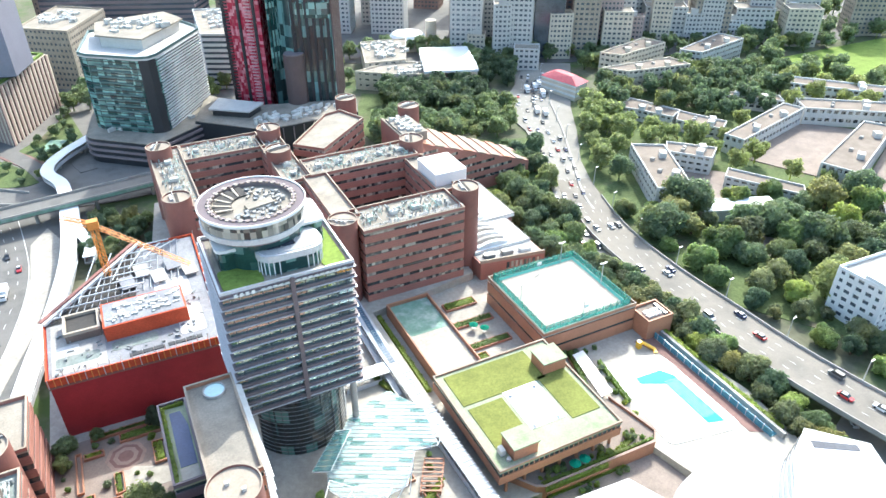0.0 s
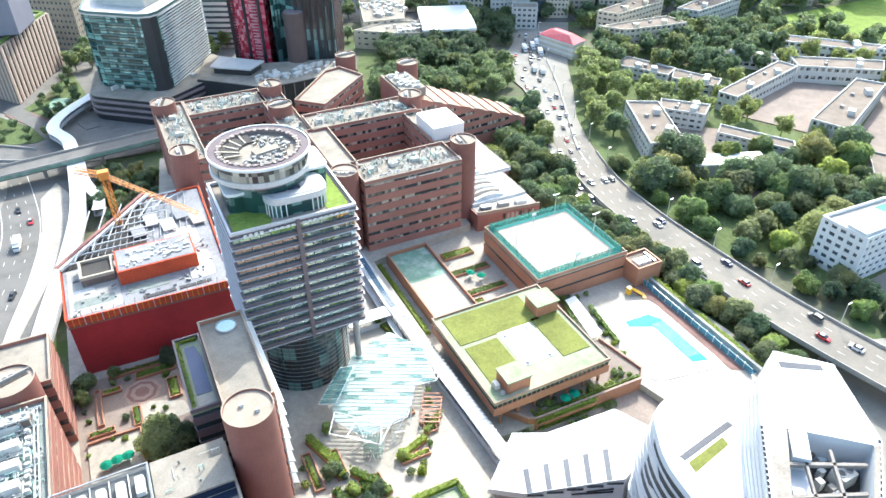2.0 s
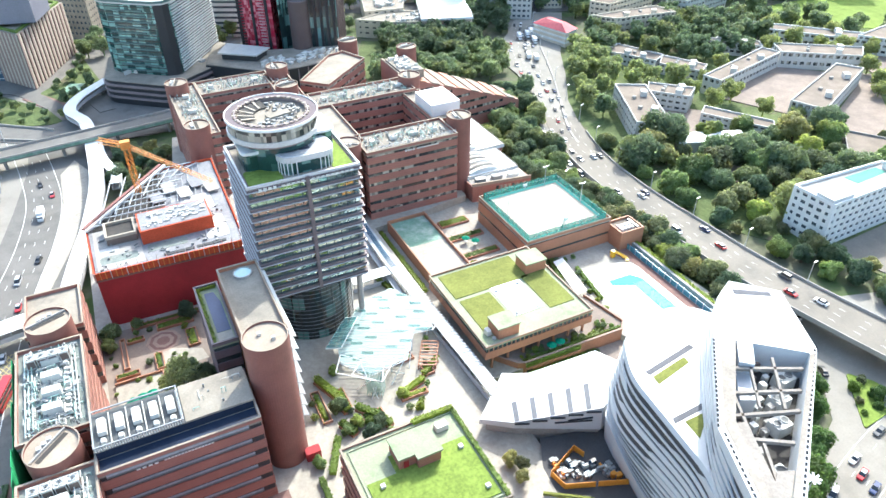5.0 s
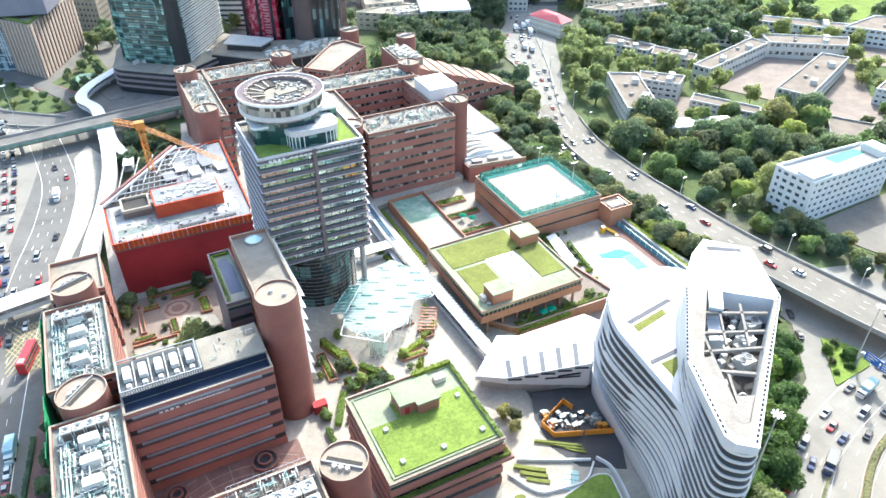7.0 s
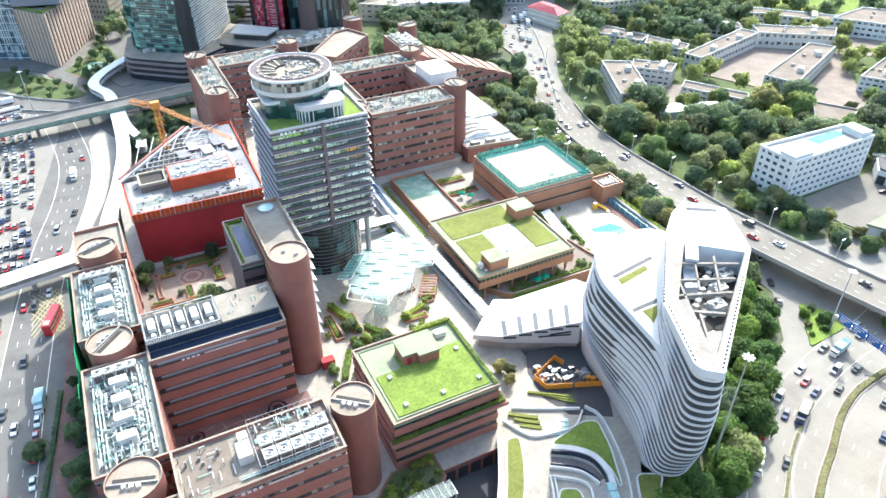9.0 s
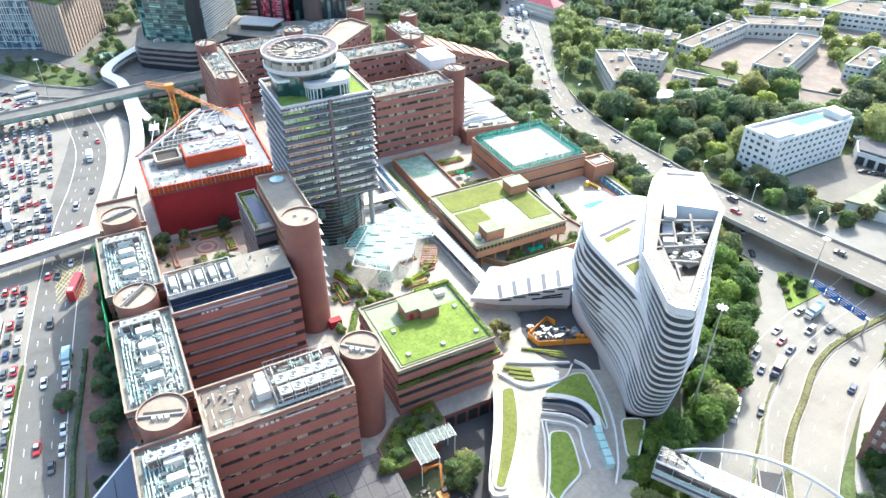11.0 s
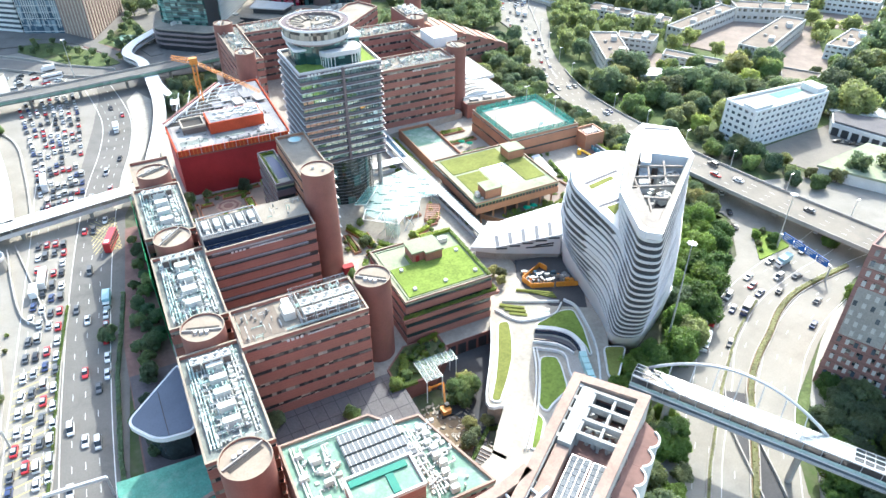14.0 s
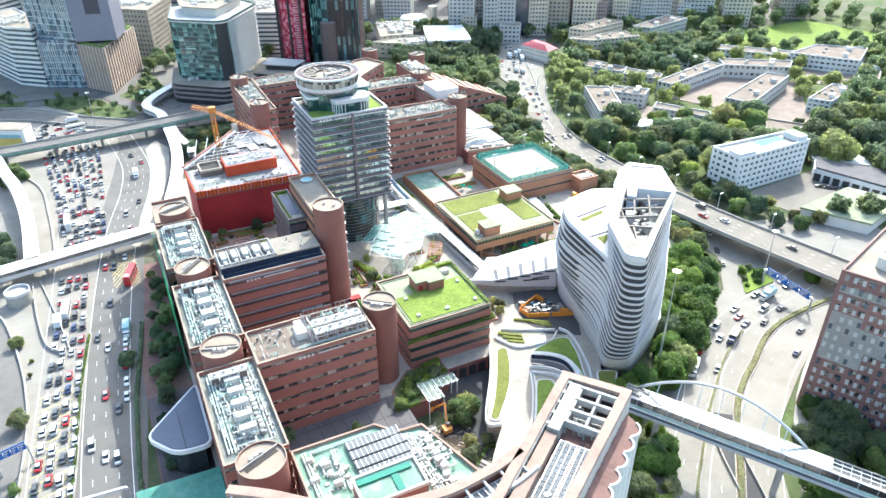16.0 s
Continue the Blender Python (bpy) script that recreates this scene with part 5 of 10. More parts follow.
part("teal_half", Mesh().box(67.6, 81.9, 160, 177.4, 2.5, 5.94), TEALROOF, lc)
part("wall", Mesh().rim(rect(67, 82.5, 136.5, 178), 0.4, 2.5, 7.2), BRICKO, lc)
pool = thing("swimming_pool", (128, 106, 2.5), "turquoise swimming pool, its white deck partly painted water glint", "swimming pool")
# broad white top is deck and, in part, sun glint painted over water
part("coping", Mesh().prism(rounded([(114, 90), (137.5, 86), (137.5, 119), (133, 122), (118, 124.5)], 3), 2.5, 2.7), WHITE, pool)
part("water", Mesh().prism([(129.4, 91.4), (134.4, 90), (134.4, 111), (132, 114.6), (123, 115), (122.6, 112.4), (129.6, 109)], 2.7, 2.76), WATER, pool)
for k in range(7):
    part("lane_rope", Mesh().pipe([(130.1 + 0.6 * k, 93.5, 2.78), (130.1 + 0.6 * k, 110, 2.78)], 0.05, 5), WHITE, pool)
sl2 = thing("water_slide", (135.6, 124.4, 2.5), "curved yellow children's water slide", "slide")
YEL = mat("yellow_plastic", (0.75, 0.42, 0.02), 0.35)
part("chute", Mesh().strip([(133.6, 126.2, 2.6), (135.4, 124.8, 1.6), (137, 123, 0.6), (136.4, 121.4, 0.3)], 1.3, 2.6, 0.4), YEL, sl2)
part("tower", Mesh().box(132.6, 134, 125.4, 126.8, 2.5, 5.2), YEL, sl2)
solid("pool_walk", Mesh().prism([(137.6, 84), (141, 82), (141, 129), (134, 129), (137.6, 120)], 2.5, 2.62), PAVER, "red paved walk beside the pool", "paving", "structure")
pf = thing("pool_fence", (142, 106, 2.5), "long teal-blue glass fence with pale coping beside the pool", "fence")
FENG = mat("teal_blue_fence_glass", (0.10, 0.26, 0.33), 0.2, amount=0.25, big=0.3)
for k in range(16):
    y = 80 + 3.1 * k
    part("fence_panel", Mesh().box(141.3, 141.5, y, y + 2.9, 2.5, 4.6), FENG, pf)
    part("fence_post", Mesh().box(141.2, 141.6, y + 2.9, y + 3.1, 2.5, 4.9), ALU, pf)
part("fence_coping", Mesh().box(143.6, 144.6, 78, 131, 2.5, 4.4), CONC, pf)
part("fence_gutter", Mesh().box(141.6, 143.6, 80, 130, 2.5, 2.7), FENG, pf)
for k in range(6):
    y = 111.6 + 3.2 * k
    aw = thing("sun_awning", (109 + 0.17 * (y - 111), y + 1.4, 2.5), "white stretched awning on slim posts", "awning", "garden awnings")
    x = 107 + 0.17 * (y - 111)
    part("cloth", Mesh().add([(x, y, 4.9), (x + 4, y, 5.3), (x + 4.5, y + 2.9, 5.3), (x + 0.5, y + 2.9, 4.9), (x, y, 5.0), (x + 4, y, 5.4), (x + 4.5, y + 2.9, 5.4), (x + 0.5, y + 2.9, 5.0)], [(3, 2, 1, 0), (4, 5, 6, 7), (0, 1, 5, 4), (1, 2, 6, 5), (2, 3, 7, 6), (3, 0, 4, 7)]), WHITE, aw)
    for px in (x + 0.3, x + 3.9):
        part("post", Mesh().bar((px, y + 0.2, 2.5), (px, y + 0.2, 5.0), 0.1), METAL, aw)
UMB = mat("green_parasol_cloth", (0.01, 0.20, 0.12), 0.8)


def parasol(x, y, z):
    root = thing("parasol", (x, y, z), "green cloth garden parasol over a table", "parasol", "garden parasols")
    part("pole", Mesh().cyl(x, y, 0.05, z, z + 2.4, 8), METAL, root)
    part("canopy", Mesh().cyl(x, y, 1.6, z + 2.2, z + 2.9, 8, 0.08), UMB, root)
    part("table", Mesh().cyl(x, y, 0.6, z + 0.7, z + 0.76, 12), WHITE, root)


for x, y, z in ((85.2, 94.2, 4.0), (88.4, 94.4, 4.0), (90, 158, 2.5), (92.5, 155, 2.5), (-30, 125.6, P0), (-27.4, 126.2, P0), (-24.8, 126.4, P0)):
    parasol(x, y, z)


def planter(x0, x1, y0, y1, z, high=0.9):
    solid("planter", Mesh().rim(rect(x0, x1, y0, y1), 0.3, z, z + high), BRICKO, "low brick garden planter", "planter", "", "garden planters")
    return [((x0 + 0.8, (y0 + y1) / 2), (x1 - 0.8, (y0 + y1) / 2)), y1 - y0 - 0.6, 1.2, z]


BEDS = [planter(*b) for b in ((84, 99, 148, 151, 2.5), (84, 99, 160, 163, 2.5), (84, 88, 137, 146, 2.5), (86, 98, 170, 174, 2.5), (-31, -29.4, 141, 155, P0), (-33.5, -27, 137.5, 139.5, P0), (-22.4, -20, 137, 144, P0), (-20, -9, 154.5, 157.5, P0), (-12.4, -9, 143, 151, P0), (-29, -24, 152, 154, P0), (20, 23, 98, 106, P0), (24, 30, 91.4, 94.6, P0), (14, 16.6, 96, 108, P0), (-27, -4, 158.2, 160, P0), (40, 46, 108, 111, P0), (46, 49, 100, 104, P0), (36, 44, 94, 96, P0))]
# garden terrace south of the roof garden hall
gt = thing("garden_terrace", (90, 96, -0.2), "brick-walled garden terrace with a shaded paved deck", "terrace", kind="structure")
part("deck", Mesh().prism([(73, 94), (75, 92.8), (110, 92), (112.4, 95), (109, 111), (100.6, 111), (100.6, 102.4), (68, 102.4), (68, 100)], -0.2, 4.0), YARD, gt)
part("front_wall", Mesh().strip([(68, 100.4), (73, 93.6), (75, 92.6), (110, 91.8), (112.8, 95), (109.4, 111)], 0.5, 4.7, 5.0), BRICKO, gt, "orange brick retaining wall")
part("wall_cap", Mesh().strip([(68, 100.4), (73, 93.6), (75, 92.6), (110, 91.8), (112.8, 95), (109.4, 111)], 0.7, 4.84, 0.14), TERR, gt)
part("wall_arch", Mesh().box(75.6, 77.6, 92.2, 92.5, 0, 3.0), DARK, gt)
solid("lower_path", Mesh().prism([(62.2, 84), (93, 80), (108, 66), (117, 62), (110, 91.5), (75, 92.3), (66, 93), (62.2, 93)], -0.3, 0.2), YARD, "lower paved path below the garden terrace", "paving", "structure")
TERRACE_SHRUBS = (
    (75.5, 95.4, 4, 0.9), (77.2, 94.6, 4, 1.2), (78.4, 96.2, 4, 1.5), (80.4, 95.9, 4, 1.6),
    (82.2, 95, 4, 1.3), (83.2, 96.6, 4, 1.0), (93.8, 94.4, 4, 1.7), (96.2, 94, 4, 1.6),
    (95, 96.2, 4, 1.5), (91.6, 95.4, 4, 0.9), (104.2, 97, 4, 1.6), (105.8, 95.6, 4, 1.4),
    (108, 94.6, 4, 1.1), (107, 97.6, 4, 1.0), (71.5, 92, 0.2, 1.8), (70.4, 90.6, 0.2, 1.4),
    (84.6, 89.6, 0.2, 1.3), (86.4, 89.2, 0.2, 1.4), (89.4, 89.6, 0.2, 1.2),
)
PATH_SHRUBS = (
    (97, 90, 0.2, 1.5), (99.4, 89.8, 0.2, 1.4), (88, 90.6, 0.2, 0.9), (102, 104, 4, 1.0),
    (103, 108, 4, 1.2), (106, 116, 2.5, 1.3), (105, 120, 2.5, 1.5), (106.4, 124, 2.5, 1.2),
    (113.5, 113, 2.5, 1.3), (115, 118, 2.5, 1.4), (116, 123, 2.5, 1.5), (113, 108, 2.5, 1.4),
    (112.6, 103, 2.5, 1.5), (112.8, 99, 2.5, 1.2), (106, 132, 2.5, 1.7), (109, 133, 2.5, 1.9),
    (113, 132.4, 2.5, 1.7), (116, 131.6, 2.5, 1.5), (120, 131.8, 2.5, 1.3),
)
SHRUBS = list(TERRACE_SHRUBS + PATH_SHRUBS)
COURT = [(-34, 148), (-33, 144), (-26, 156), (-24, 141), (-17, 142), (-14, 140), (-22, 156), (-12, 153), (-34, 132), (-33, 120), (-32, 112), (-27, 108), (-23, 104), (-28, 135), (-25, 133.6)]
SHRUBS += [(3 + 2.05 * (i % 9) + (i * 7 % 5) * 0.3, 32 + 3.6 * (i // 9) + (i * 3 % 4) * 0.5 + 0.3 * (i % 9), P0 + 0.4, 0.9 + 0.2 * (i % 5)) for i in range(27) if i % 9 > (i // 9) - 1]
SHRUBS += [(x, y, P0, 0.9 + 0.23 * (i % 4)) for i, (x, y) in enumerate(COURT)]
SHRUBS += [(x, y, P0, r) for x, y, r in ((23, 93, 1.8), (25.4, 91.2, 2.0), (27.6, 93, 1.7), (37, 91, 1.6), (39.4, 90, 1.9), (41, 92, 1.4), (22, 97, 1.4), (21.6, 103, 1.6), (45, 97, 1.3), (48, 105, 1.2), (51, 110, 1.4), (52.6, 114, 1.2), (14, 80, 1.3), (16.4, 77, 1.2), (12.6, 99, 1.5), (13.4, 104, 1.3))]
# courtyard paving: pale paths, a round brick rosette, a raised terrace
solid("court_path", Mesh().prism([(-28.5, 137), (-23, 137), (-19.5, 146), (-9, 141), (-8, 136), (-21, 135.6), (-21, 128), (-28.5, 128)], P0 + 0.05, P0 + 0.09), PAVE, "sunlit pale courtyard path", "paving", "structure")
ro = thing("paving_rosette", (-19, 149.5, P0), "round courtyard rosette of red and pink brick rings", "paving", kind="structure")
for k, (r0, ma) in enumerate(((5.2, TERR), (4.2, PAVER), (3.2, TERR), (2.0, PAVER))):
    part("ring", Mesh().cyl(-19, 149.5, r0, P0 + 0.05, P0 + 0.10 + 0.012 * k, 8), ma, ro)
solid("court_terrace", Mesh().prism(rect(-34, -21.2, 121.5, 135.6), P0 + 0.05, P0 + 0.5), PAVE, "raised pale terrace with parasols", "terrace", "structure")
solid("court_wall", Mesh().strip([(-34, 135.6), (-21, 135.6), (-21, 121)], 0.5, P0 + 1.3, 1.25), BRICKO, "low brick wall round a court terrace", "wall", "structure")

# ---- glass canopy on the plaza ----
gc = thing("glass_canopy", (38, 118, P0), "slanting glazed canopy of pale teal glass strips on white steel", "canopy")
CP = [(26.4, 118.6), (24.6, 111.6), (29.6, 102.9), (42.2, 104.4), (48.4, 113.6), (54.6, 112.6), (56.6, 126), (50.6, 136.4), (38, 133)]


def crossing(poly, d):
    """Where lines of the glass strips, which run aslant, enter and leave the outline; d: distance along the slope."""
    cuts = []
    for (x0, y0), (x1, y1) in zip(poly, poly[1:] + poly[:1]):
        d0, d1 = y0 + 0.52 * x0, y1 + 0.52 * x1
        if (d0 > d) != (d1 > d):
            s = (d - d0) / (d1 - d0)
            cuts.append((x0 + (x1 - x0) * s, y0 + (y1 - y0) * s))
    cuts.sort()
    return (Vector(cuts[0]), Vector(cuts[-1])) if len(cuts) > 1 else None


def slab(corners, thick):
    """A thin plate over four corners in space."""
    return Mesh().add([tuple(p) for p in corners] + [(p[0], p[1], p[2] + thick) for p in corners], [(3, 2, 1, 0), (4, 5, 6, 7), (0, 1, 5, 4), (1, 2, 6, 5), (2, 3, 7, 6), (3, 0, 4, 7)])


CANH = 10.4
CANOD = clear_glass("dark_teal_canopy_glass", (0.14, 0.33, 0.30), 0.55, 0.1)
for k in range(32):
    d0 = 119.2 + 1.5 * k
    lo, hi = crossing(CP, d0), crossing(CP, d0 + 1.02)
    if not lo or not hi:
        continue
    n = max(2, round((lo[1] - lo[0]).length / 3.6))
    for i in range(n):
        q = [lo[0].lerp(lo[1], i / n), lo[0].lerp(lo[1], (i + 0.97) / n), hi[0].lerp(hi[1], (i + 0.97) / n), hi[0].lerp(hi[1], i / n)]
        part("glass_strip", slab([(*q[0], CANH), (*q[1], CANH), (*q[2], CANH + 0.12), (*q[3], CANH + 0.12)], 0.05), CANOT if (3 * i + 2 * k + i * k) % 5 else CANOD, gc)
    part("strip_rail", Mesh().bar((*lo[0], CANH - 0.15), (*lo[1], CANH - 0.15), 0.12), WHITE, gc)
for a, b in zip(CP, CP[1:] + CP[:1]):
    part("edge_beam", Mesh().bar((*a, CANH - 0.35), (*b, CANH - 0.35), 0.2), WHITE, gc)
for k in range(5):
    a, b = Vector(CP[5]).lerp(Vector(CP[6]), k / 5), Vector(CP[5]).lerp(Vector(CP[6]), (k + 1) / 5)
    tip = a.lerp(b, 0.5) + Vector((1.7, 0.3))
    part("saw_edge", Mesh().bar((*a, CANH), (*tip, CANH), 0.22), WHITE, gc)
    part("saw_edge", Mesh().bar((*tip, CANH), (*b, CANH), 0.22), WHITE, gc)
# lower wing by the round glass base, and the open frames toward the lawn hall
WINGC = [(22.2, 116.4), (26.2, 114.6), (35.4, 125.4), (31.7, 126.4)]
for k in range(8):
    p, q = Vector(WINGC[0]).lerp(Vector(WINGC[3]), k / 8), Vector(WINGC[1]).lerp(Vector(WINGC[2]), k / 8)
    r, t = Vector(WINGC[1]).lerp(Vector(WINGC[2]), (k + 0.86) / 8), Vector(WINGC[0]).lerp(Vector(WINGC[3]), (k + 0.86) / 8)
    part("glass_strip", slab([(*p, 12.9), (*q, 12.9), (*r, 12.9), (*t, 12.9)], 0.05), CANOD, gc)
for a, b in zip(WINGC, WINGC[1:] + WINGC[:1]):
    part("edge_beam", Mesh().bar((*a, 12.7), (*b, 12.7), 0.26), WHITE, gc)
FRAMES = [[(21.6, 106.2), (31.8, 97.4), (34.5, 103), (25.2, 112.4)], [(25.4, 103.6), (31.8, 97.4), (38.2, 104), (30, 108)]]
for ring in FRAMES:
    for a, b in zip(ring, ring[1:] + ring[:1]):
        part("frame_tube", Mesh().bar((*a, 12.4), (*b, 12.4), 0.2), WHITE, gc)
for a, b in (((26.5, 104), (30, 99.6)), ((29, 99), (34, 102)), ((30.6, 98.4), (29, 106)), ((36, 101.6), (43.6, 105.6)), ((41, 104), (36.4, 99.4)), ((43, 105), (47.6, 112.4))):
    part("frame_brace", Mesh().bar((*a, P0), (*b, 12.2), 0.24), WHITE, gc)
for k in range(7):
    a, b = Vector((28.2, 100.6)).lerp(Vector((31.6, 97.8)), k / 6), Vector((30.4, 103.4)).lerp(Vector((34.2, 101.6)), k / 6)
    part("wall_pane", slab([(*a, P0), (*b, P0), (*b.lerp(a, 0.1), 12), (*a, 12)], 0.05), CANOT, gc)
for x, y in ((26, 116), (33, 128), (42, 132), (52, 131), (54, 116), (47, 112), (38, 106), (30, 106), (40, 119)):
    part("post", Mesh().cyl(x, y, 0.24, P0, CANH - 0.3, 10), WHITE, gc)
for k in range(8):
    a = Vector((45.2, 103.4)).lerp(Vector((50.4, 112)), k / 7)
    part("brown_slat", Mesh().bar((a.x, a.y, 7.6), (a.x + 4.6, a.y - 2.2, 7.4), 0.42, 0.2), BRICKO, gc)
for a, b in (((45, 103), (50.6, 112.4)), ((49.6, 101), (55, 110))):
    part("slat_bearer", Mesh().bar((*a, 7.2), (*b, 7.2), 0.35), BRICKO, gc)
for x, y in ((45.4, 103.6), (50.2, 111.6), (49.8, 101.6), (54.6, 109.4)):
    part("slat_post", Mesh().bar((x, y, P0), (x, y, 7.3), 0.35), BRICKO, gc)


# ---- sculpted white tower ----
fold = thing("white_tower", (78, 32, 0), "sculpted white tower wrapped in flowing horizontal fins", "tower")
SECT = [(0.0, [(79, 61), (76, 42), (72.5, 27), (70.5, 21), (77, 17), (95, 26), (104, 48), (96, 63), (88, 64)]),
        (17.0, [(75.5, 59), (70.4, 42), (66.4, 25), (59.8, 10.8), (66, 7), (91, 20), (103, 46), (96, 61), (86, 62)]),
        (20.0, [(74.5, 58.5), (68.6, 42), (65.4, 24), (57.6, 8), (63.6, 4.2), (91, 20), (103, 46), (96, 60.5), (85.6, 61.5)]),
        (34.0, [(71.4, 56), (64.0, 44), (64, 21), (55.4, 3.4), (61, -0.2), (92, 22), (102, 44), (95, 58), (85.6, 60)]),
        (46.6, [(72, 54.4), (66, 44), (63.2, 18.8), (55, 2.2), (59.6, -1.6), (92, 24), (100, 42), (93.5, 55), (86, 58)])]
BLADE = [(46.6, [(78.5, 37.5), (70.6, 28), (63.2, 18.8), (55, 2.2), (59.6, -1.6), (92, 24), (100, 42), (93, 50), (86, 45.6)]),
         (60.0, [(77.4, 36.4), (69, 27.4), (61.4, 18.8), (54.4, 2.0), (58, -1.4), (91.6, 24.6), (99.6, 40), (92.4, 47.6), (86, 44.4)])]


def between(rows, z):
    for (z0, a), (z1, b) in zip(rows, rows[1:]):
        if z <= z1:
            s = (z - z0) / (z1 - z0)
            return [(p[0] + (q[0] - p[0]) * s, p[1] + (q[1] - p[1]) * s) for p, q in zip(a, b)]
    return rows[-1][1]


def level(z, rows):
    """Outline of the body or the blade at a height: seven points round every corner, seven along the side after it."""
    ring, out = rounded(between(rows, z), 6.0, 6), []
    for i in range(0, len(ring), 7):
        out += ring[i:i + 7]
        a, b = Vector(ring[i + 6]), Vector(ring[(i + 7) % len(ring)])
        out += [tuple(a.lerp(b, k / 8)) for k in range(1, 8)]
    return out


def gap_at(u, k, blade):
    """Share of a storey left open along the outline: wide round the nose, tapering on the flanks, closed behind."""
    h = random.Random(100 * k + 7)
    ends = [h.uniform(0.35, 0.8), h.uniform(0.12, 0.5), h.uniform(0.35, 0.75), h.uniform(0.0, 0.5), h.random()]
    thin = h.choice((0.05, 0.2, 0.26, 0.34))

    def fade(x, x0, x1):
        s = min(max((x - x0) / (x1 - x0), 0), 1)
        return s * s * (3 - 2 * s)
    if 3 <= u < 4.1:
        return 0.62
    if 4.1 <= u < 5.2:
        return 0.62 * (1 - fade(u - 4.1, ends[1], ends[1] + 0.35)) + 0.03
    if 2 <= u < 3:
        reach = 0.75 if blade else ends[0]
        return thin + (0.62 - thin) * fade(u - 2, 1 - reach - 0.18, 1 - reach + 0.1)
    if blade:
        return 0.03 + 0.55 * fade(u, 1.1, 1.5) if 1 <= u < 2 and k % 3 else 0.12 if 1 <= u < 2 else 0.03
    if 1 <= u < 2:
        if k == 13:
            return 0.66
        return thin + (0.6 - thin) * (1 - fade(u - 1, ends[2], ends[2] + 0.12)) * (k % 5 > 0)
    if u < 1:
        return 0.03 + (0.6 if k % 4 else 0.0) * fade(u, 0.35 + 0.4 * ends[3], 0.9 + 0.1 * ends[4])
    return 0.02


SHELL = mat("white_shell_panel", (0.56, 0.575, 0.59), 0.45, amount=0.05, fine=0.03)
FINW = mat("ribbon_glazing", (0.04, 0.047, 0.055), 0.35, amount=0.2, spec=0.3)


def fin_ring(z, pitch, k, rows, blade):
    """One storey's white fin, a lipped band that opens and closes in height along the outline."""
    low, high = level(z, rows), level(z + pitch, rows)
    n = len(low)
    v, f = [], []
    outer = inset(low, 0.1)
    tops = []
    for i in range(n):
        u = i // 14 + (((i % 14) - 3) * 0.03 if i % 14 < 7 else 0.1 + 0.1 * (i % 14 - 6))
        tops.append(pitch * (1 - gap_at(u % (n // 14), k, blade)))
    mid = [(a[0] + (b[0] - a[0]) * t / pitch, a[1] + (b[1] - a[1]) * t / pitch) for a, b, t in zip(low, high, tops)]
    mid = inset(mid, -0.06)
    back_top, back_low = inset(mid, 0.9), inset(low, 0.9)
    for i in range(n):
        v += [(*outer[i], z), (*mid[i], z + tops[i]), (*back_top[i], z + tops[i]), (*back_low[i], z)]
    for i in range(n):
        j = (i + 1) % n
        f += [(4 * i + q, 4 * j + q, 4 * j + (q + 1) % 4, 4 * i + (q + 1) % 4) for q in range(4)]
    return Mesh().add(v, f)


part("base", Mesh().prism(rounded(between(SECT, 0), 3, 4), -0.3, 17.2, rounded(between(SECT, 17), 3, 4)), SHELL, fold)
for k in range(14):
    z = 17.0 + 2.115 * k
    part("fin", fin_ring(z, 2.115, k, SECT, False), SHELL, fold)
    part("ribbon_window", Mesh().prism(inset(level(z, SECT), 0.15), z, z + 2.115, inset(level(z + 2.115, SECT), 0.15)), FINW, fold)
for k in range(6):
    z = 46.61 + 2.2 * k
    part("fin", fin_ring(z, 2.2, 14 + k, BLADE, True), SHELL, fold)
    if z < 51:
        part("ribbon_window", Mesh().prism(inset(level(z, BLADE), 0.15), z, z + 2.2, inset(level(z + 2.2, BLADE), 0.15)), FINW, fold)
    else:
        part("ribbon_window", Mesh().rim(inset(level(z, BLADE), 0.15), 0.5, z, z + 2.2), FINW, fold)
part("lower_roof", Mesh().prism(rounded(between(SECT, 46.6), 4.2, 6), 46.6, 47.8, inset(rounded(between(SECT, 46.6), 4.2, 6), 0.35)), SHELL, fold, "white lower roof")
SLOTM = mat("matt_dark_slot", (0.03, 0.032, 0.036), 0.95)
RECESS = mat("grey_roof_recess", (0.13, 0.13, 0.14), 0.9, amount=0.15)
LEDGE = mat("tan_ledge_concrete", (0.30, 0.265, 0.225), 0.85, amount=0.2, fine=0.15)
for poly, ma in (([(69.4, 43.4), (83.2, 45.6), (83.6, 44.4), (69.8, 42.2)], RECESS), ([(70.0, 41.6), (79.6, 43.2), (79.4, 41.4), (69.6, 39.4)], SEDUM), ([(66.0, 31.4), (73.8, 31.8), (73.6, 30.6), (65.6, 30.2)], RECESS), ([(67.6, 29.8), (72, 29.8), (70.4, 27.6), (67.2, 25.4)], SEDUM)):
    part("roof_inlay", Mesh().prism(poly, 47.8, 47.86), ma, fold)
OUT = [(77.4, 36.4), (61.4, 18.8), (54.8, 3.2), (55.2, 1.2), (58, -1.2), (91.6, 24.6), (99.4, 40), (92.4, 47.4), (86, 44.2)]
INN = [(79.9, 33.2), (65.2, 18.7), (58.6, 5.0), (59.2, 3.6), (60.8, 3.4), (89.4, 24.3), (89.5, 24.6), (85.2, 28.6), (82, 31.4)]
m, n = Mesh(), 9
v = [(x, y, 60.6) for x, y in OUT] + [(x, y, 60.6) for x, y in INN] + [(x, y, 58.6) for x, y in OUT] + [(x, y, 54.0) for x, y in INN]
f = []
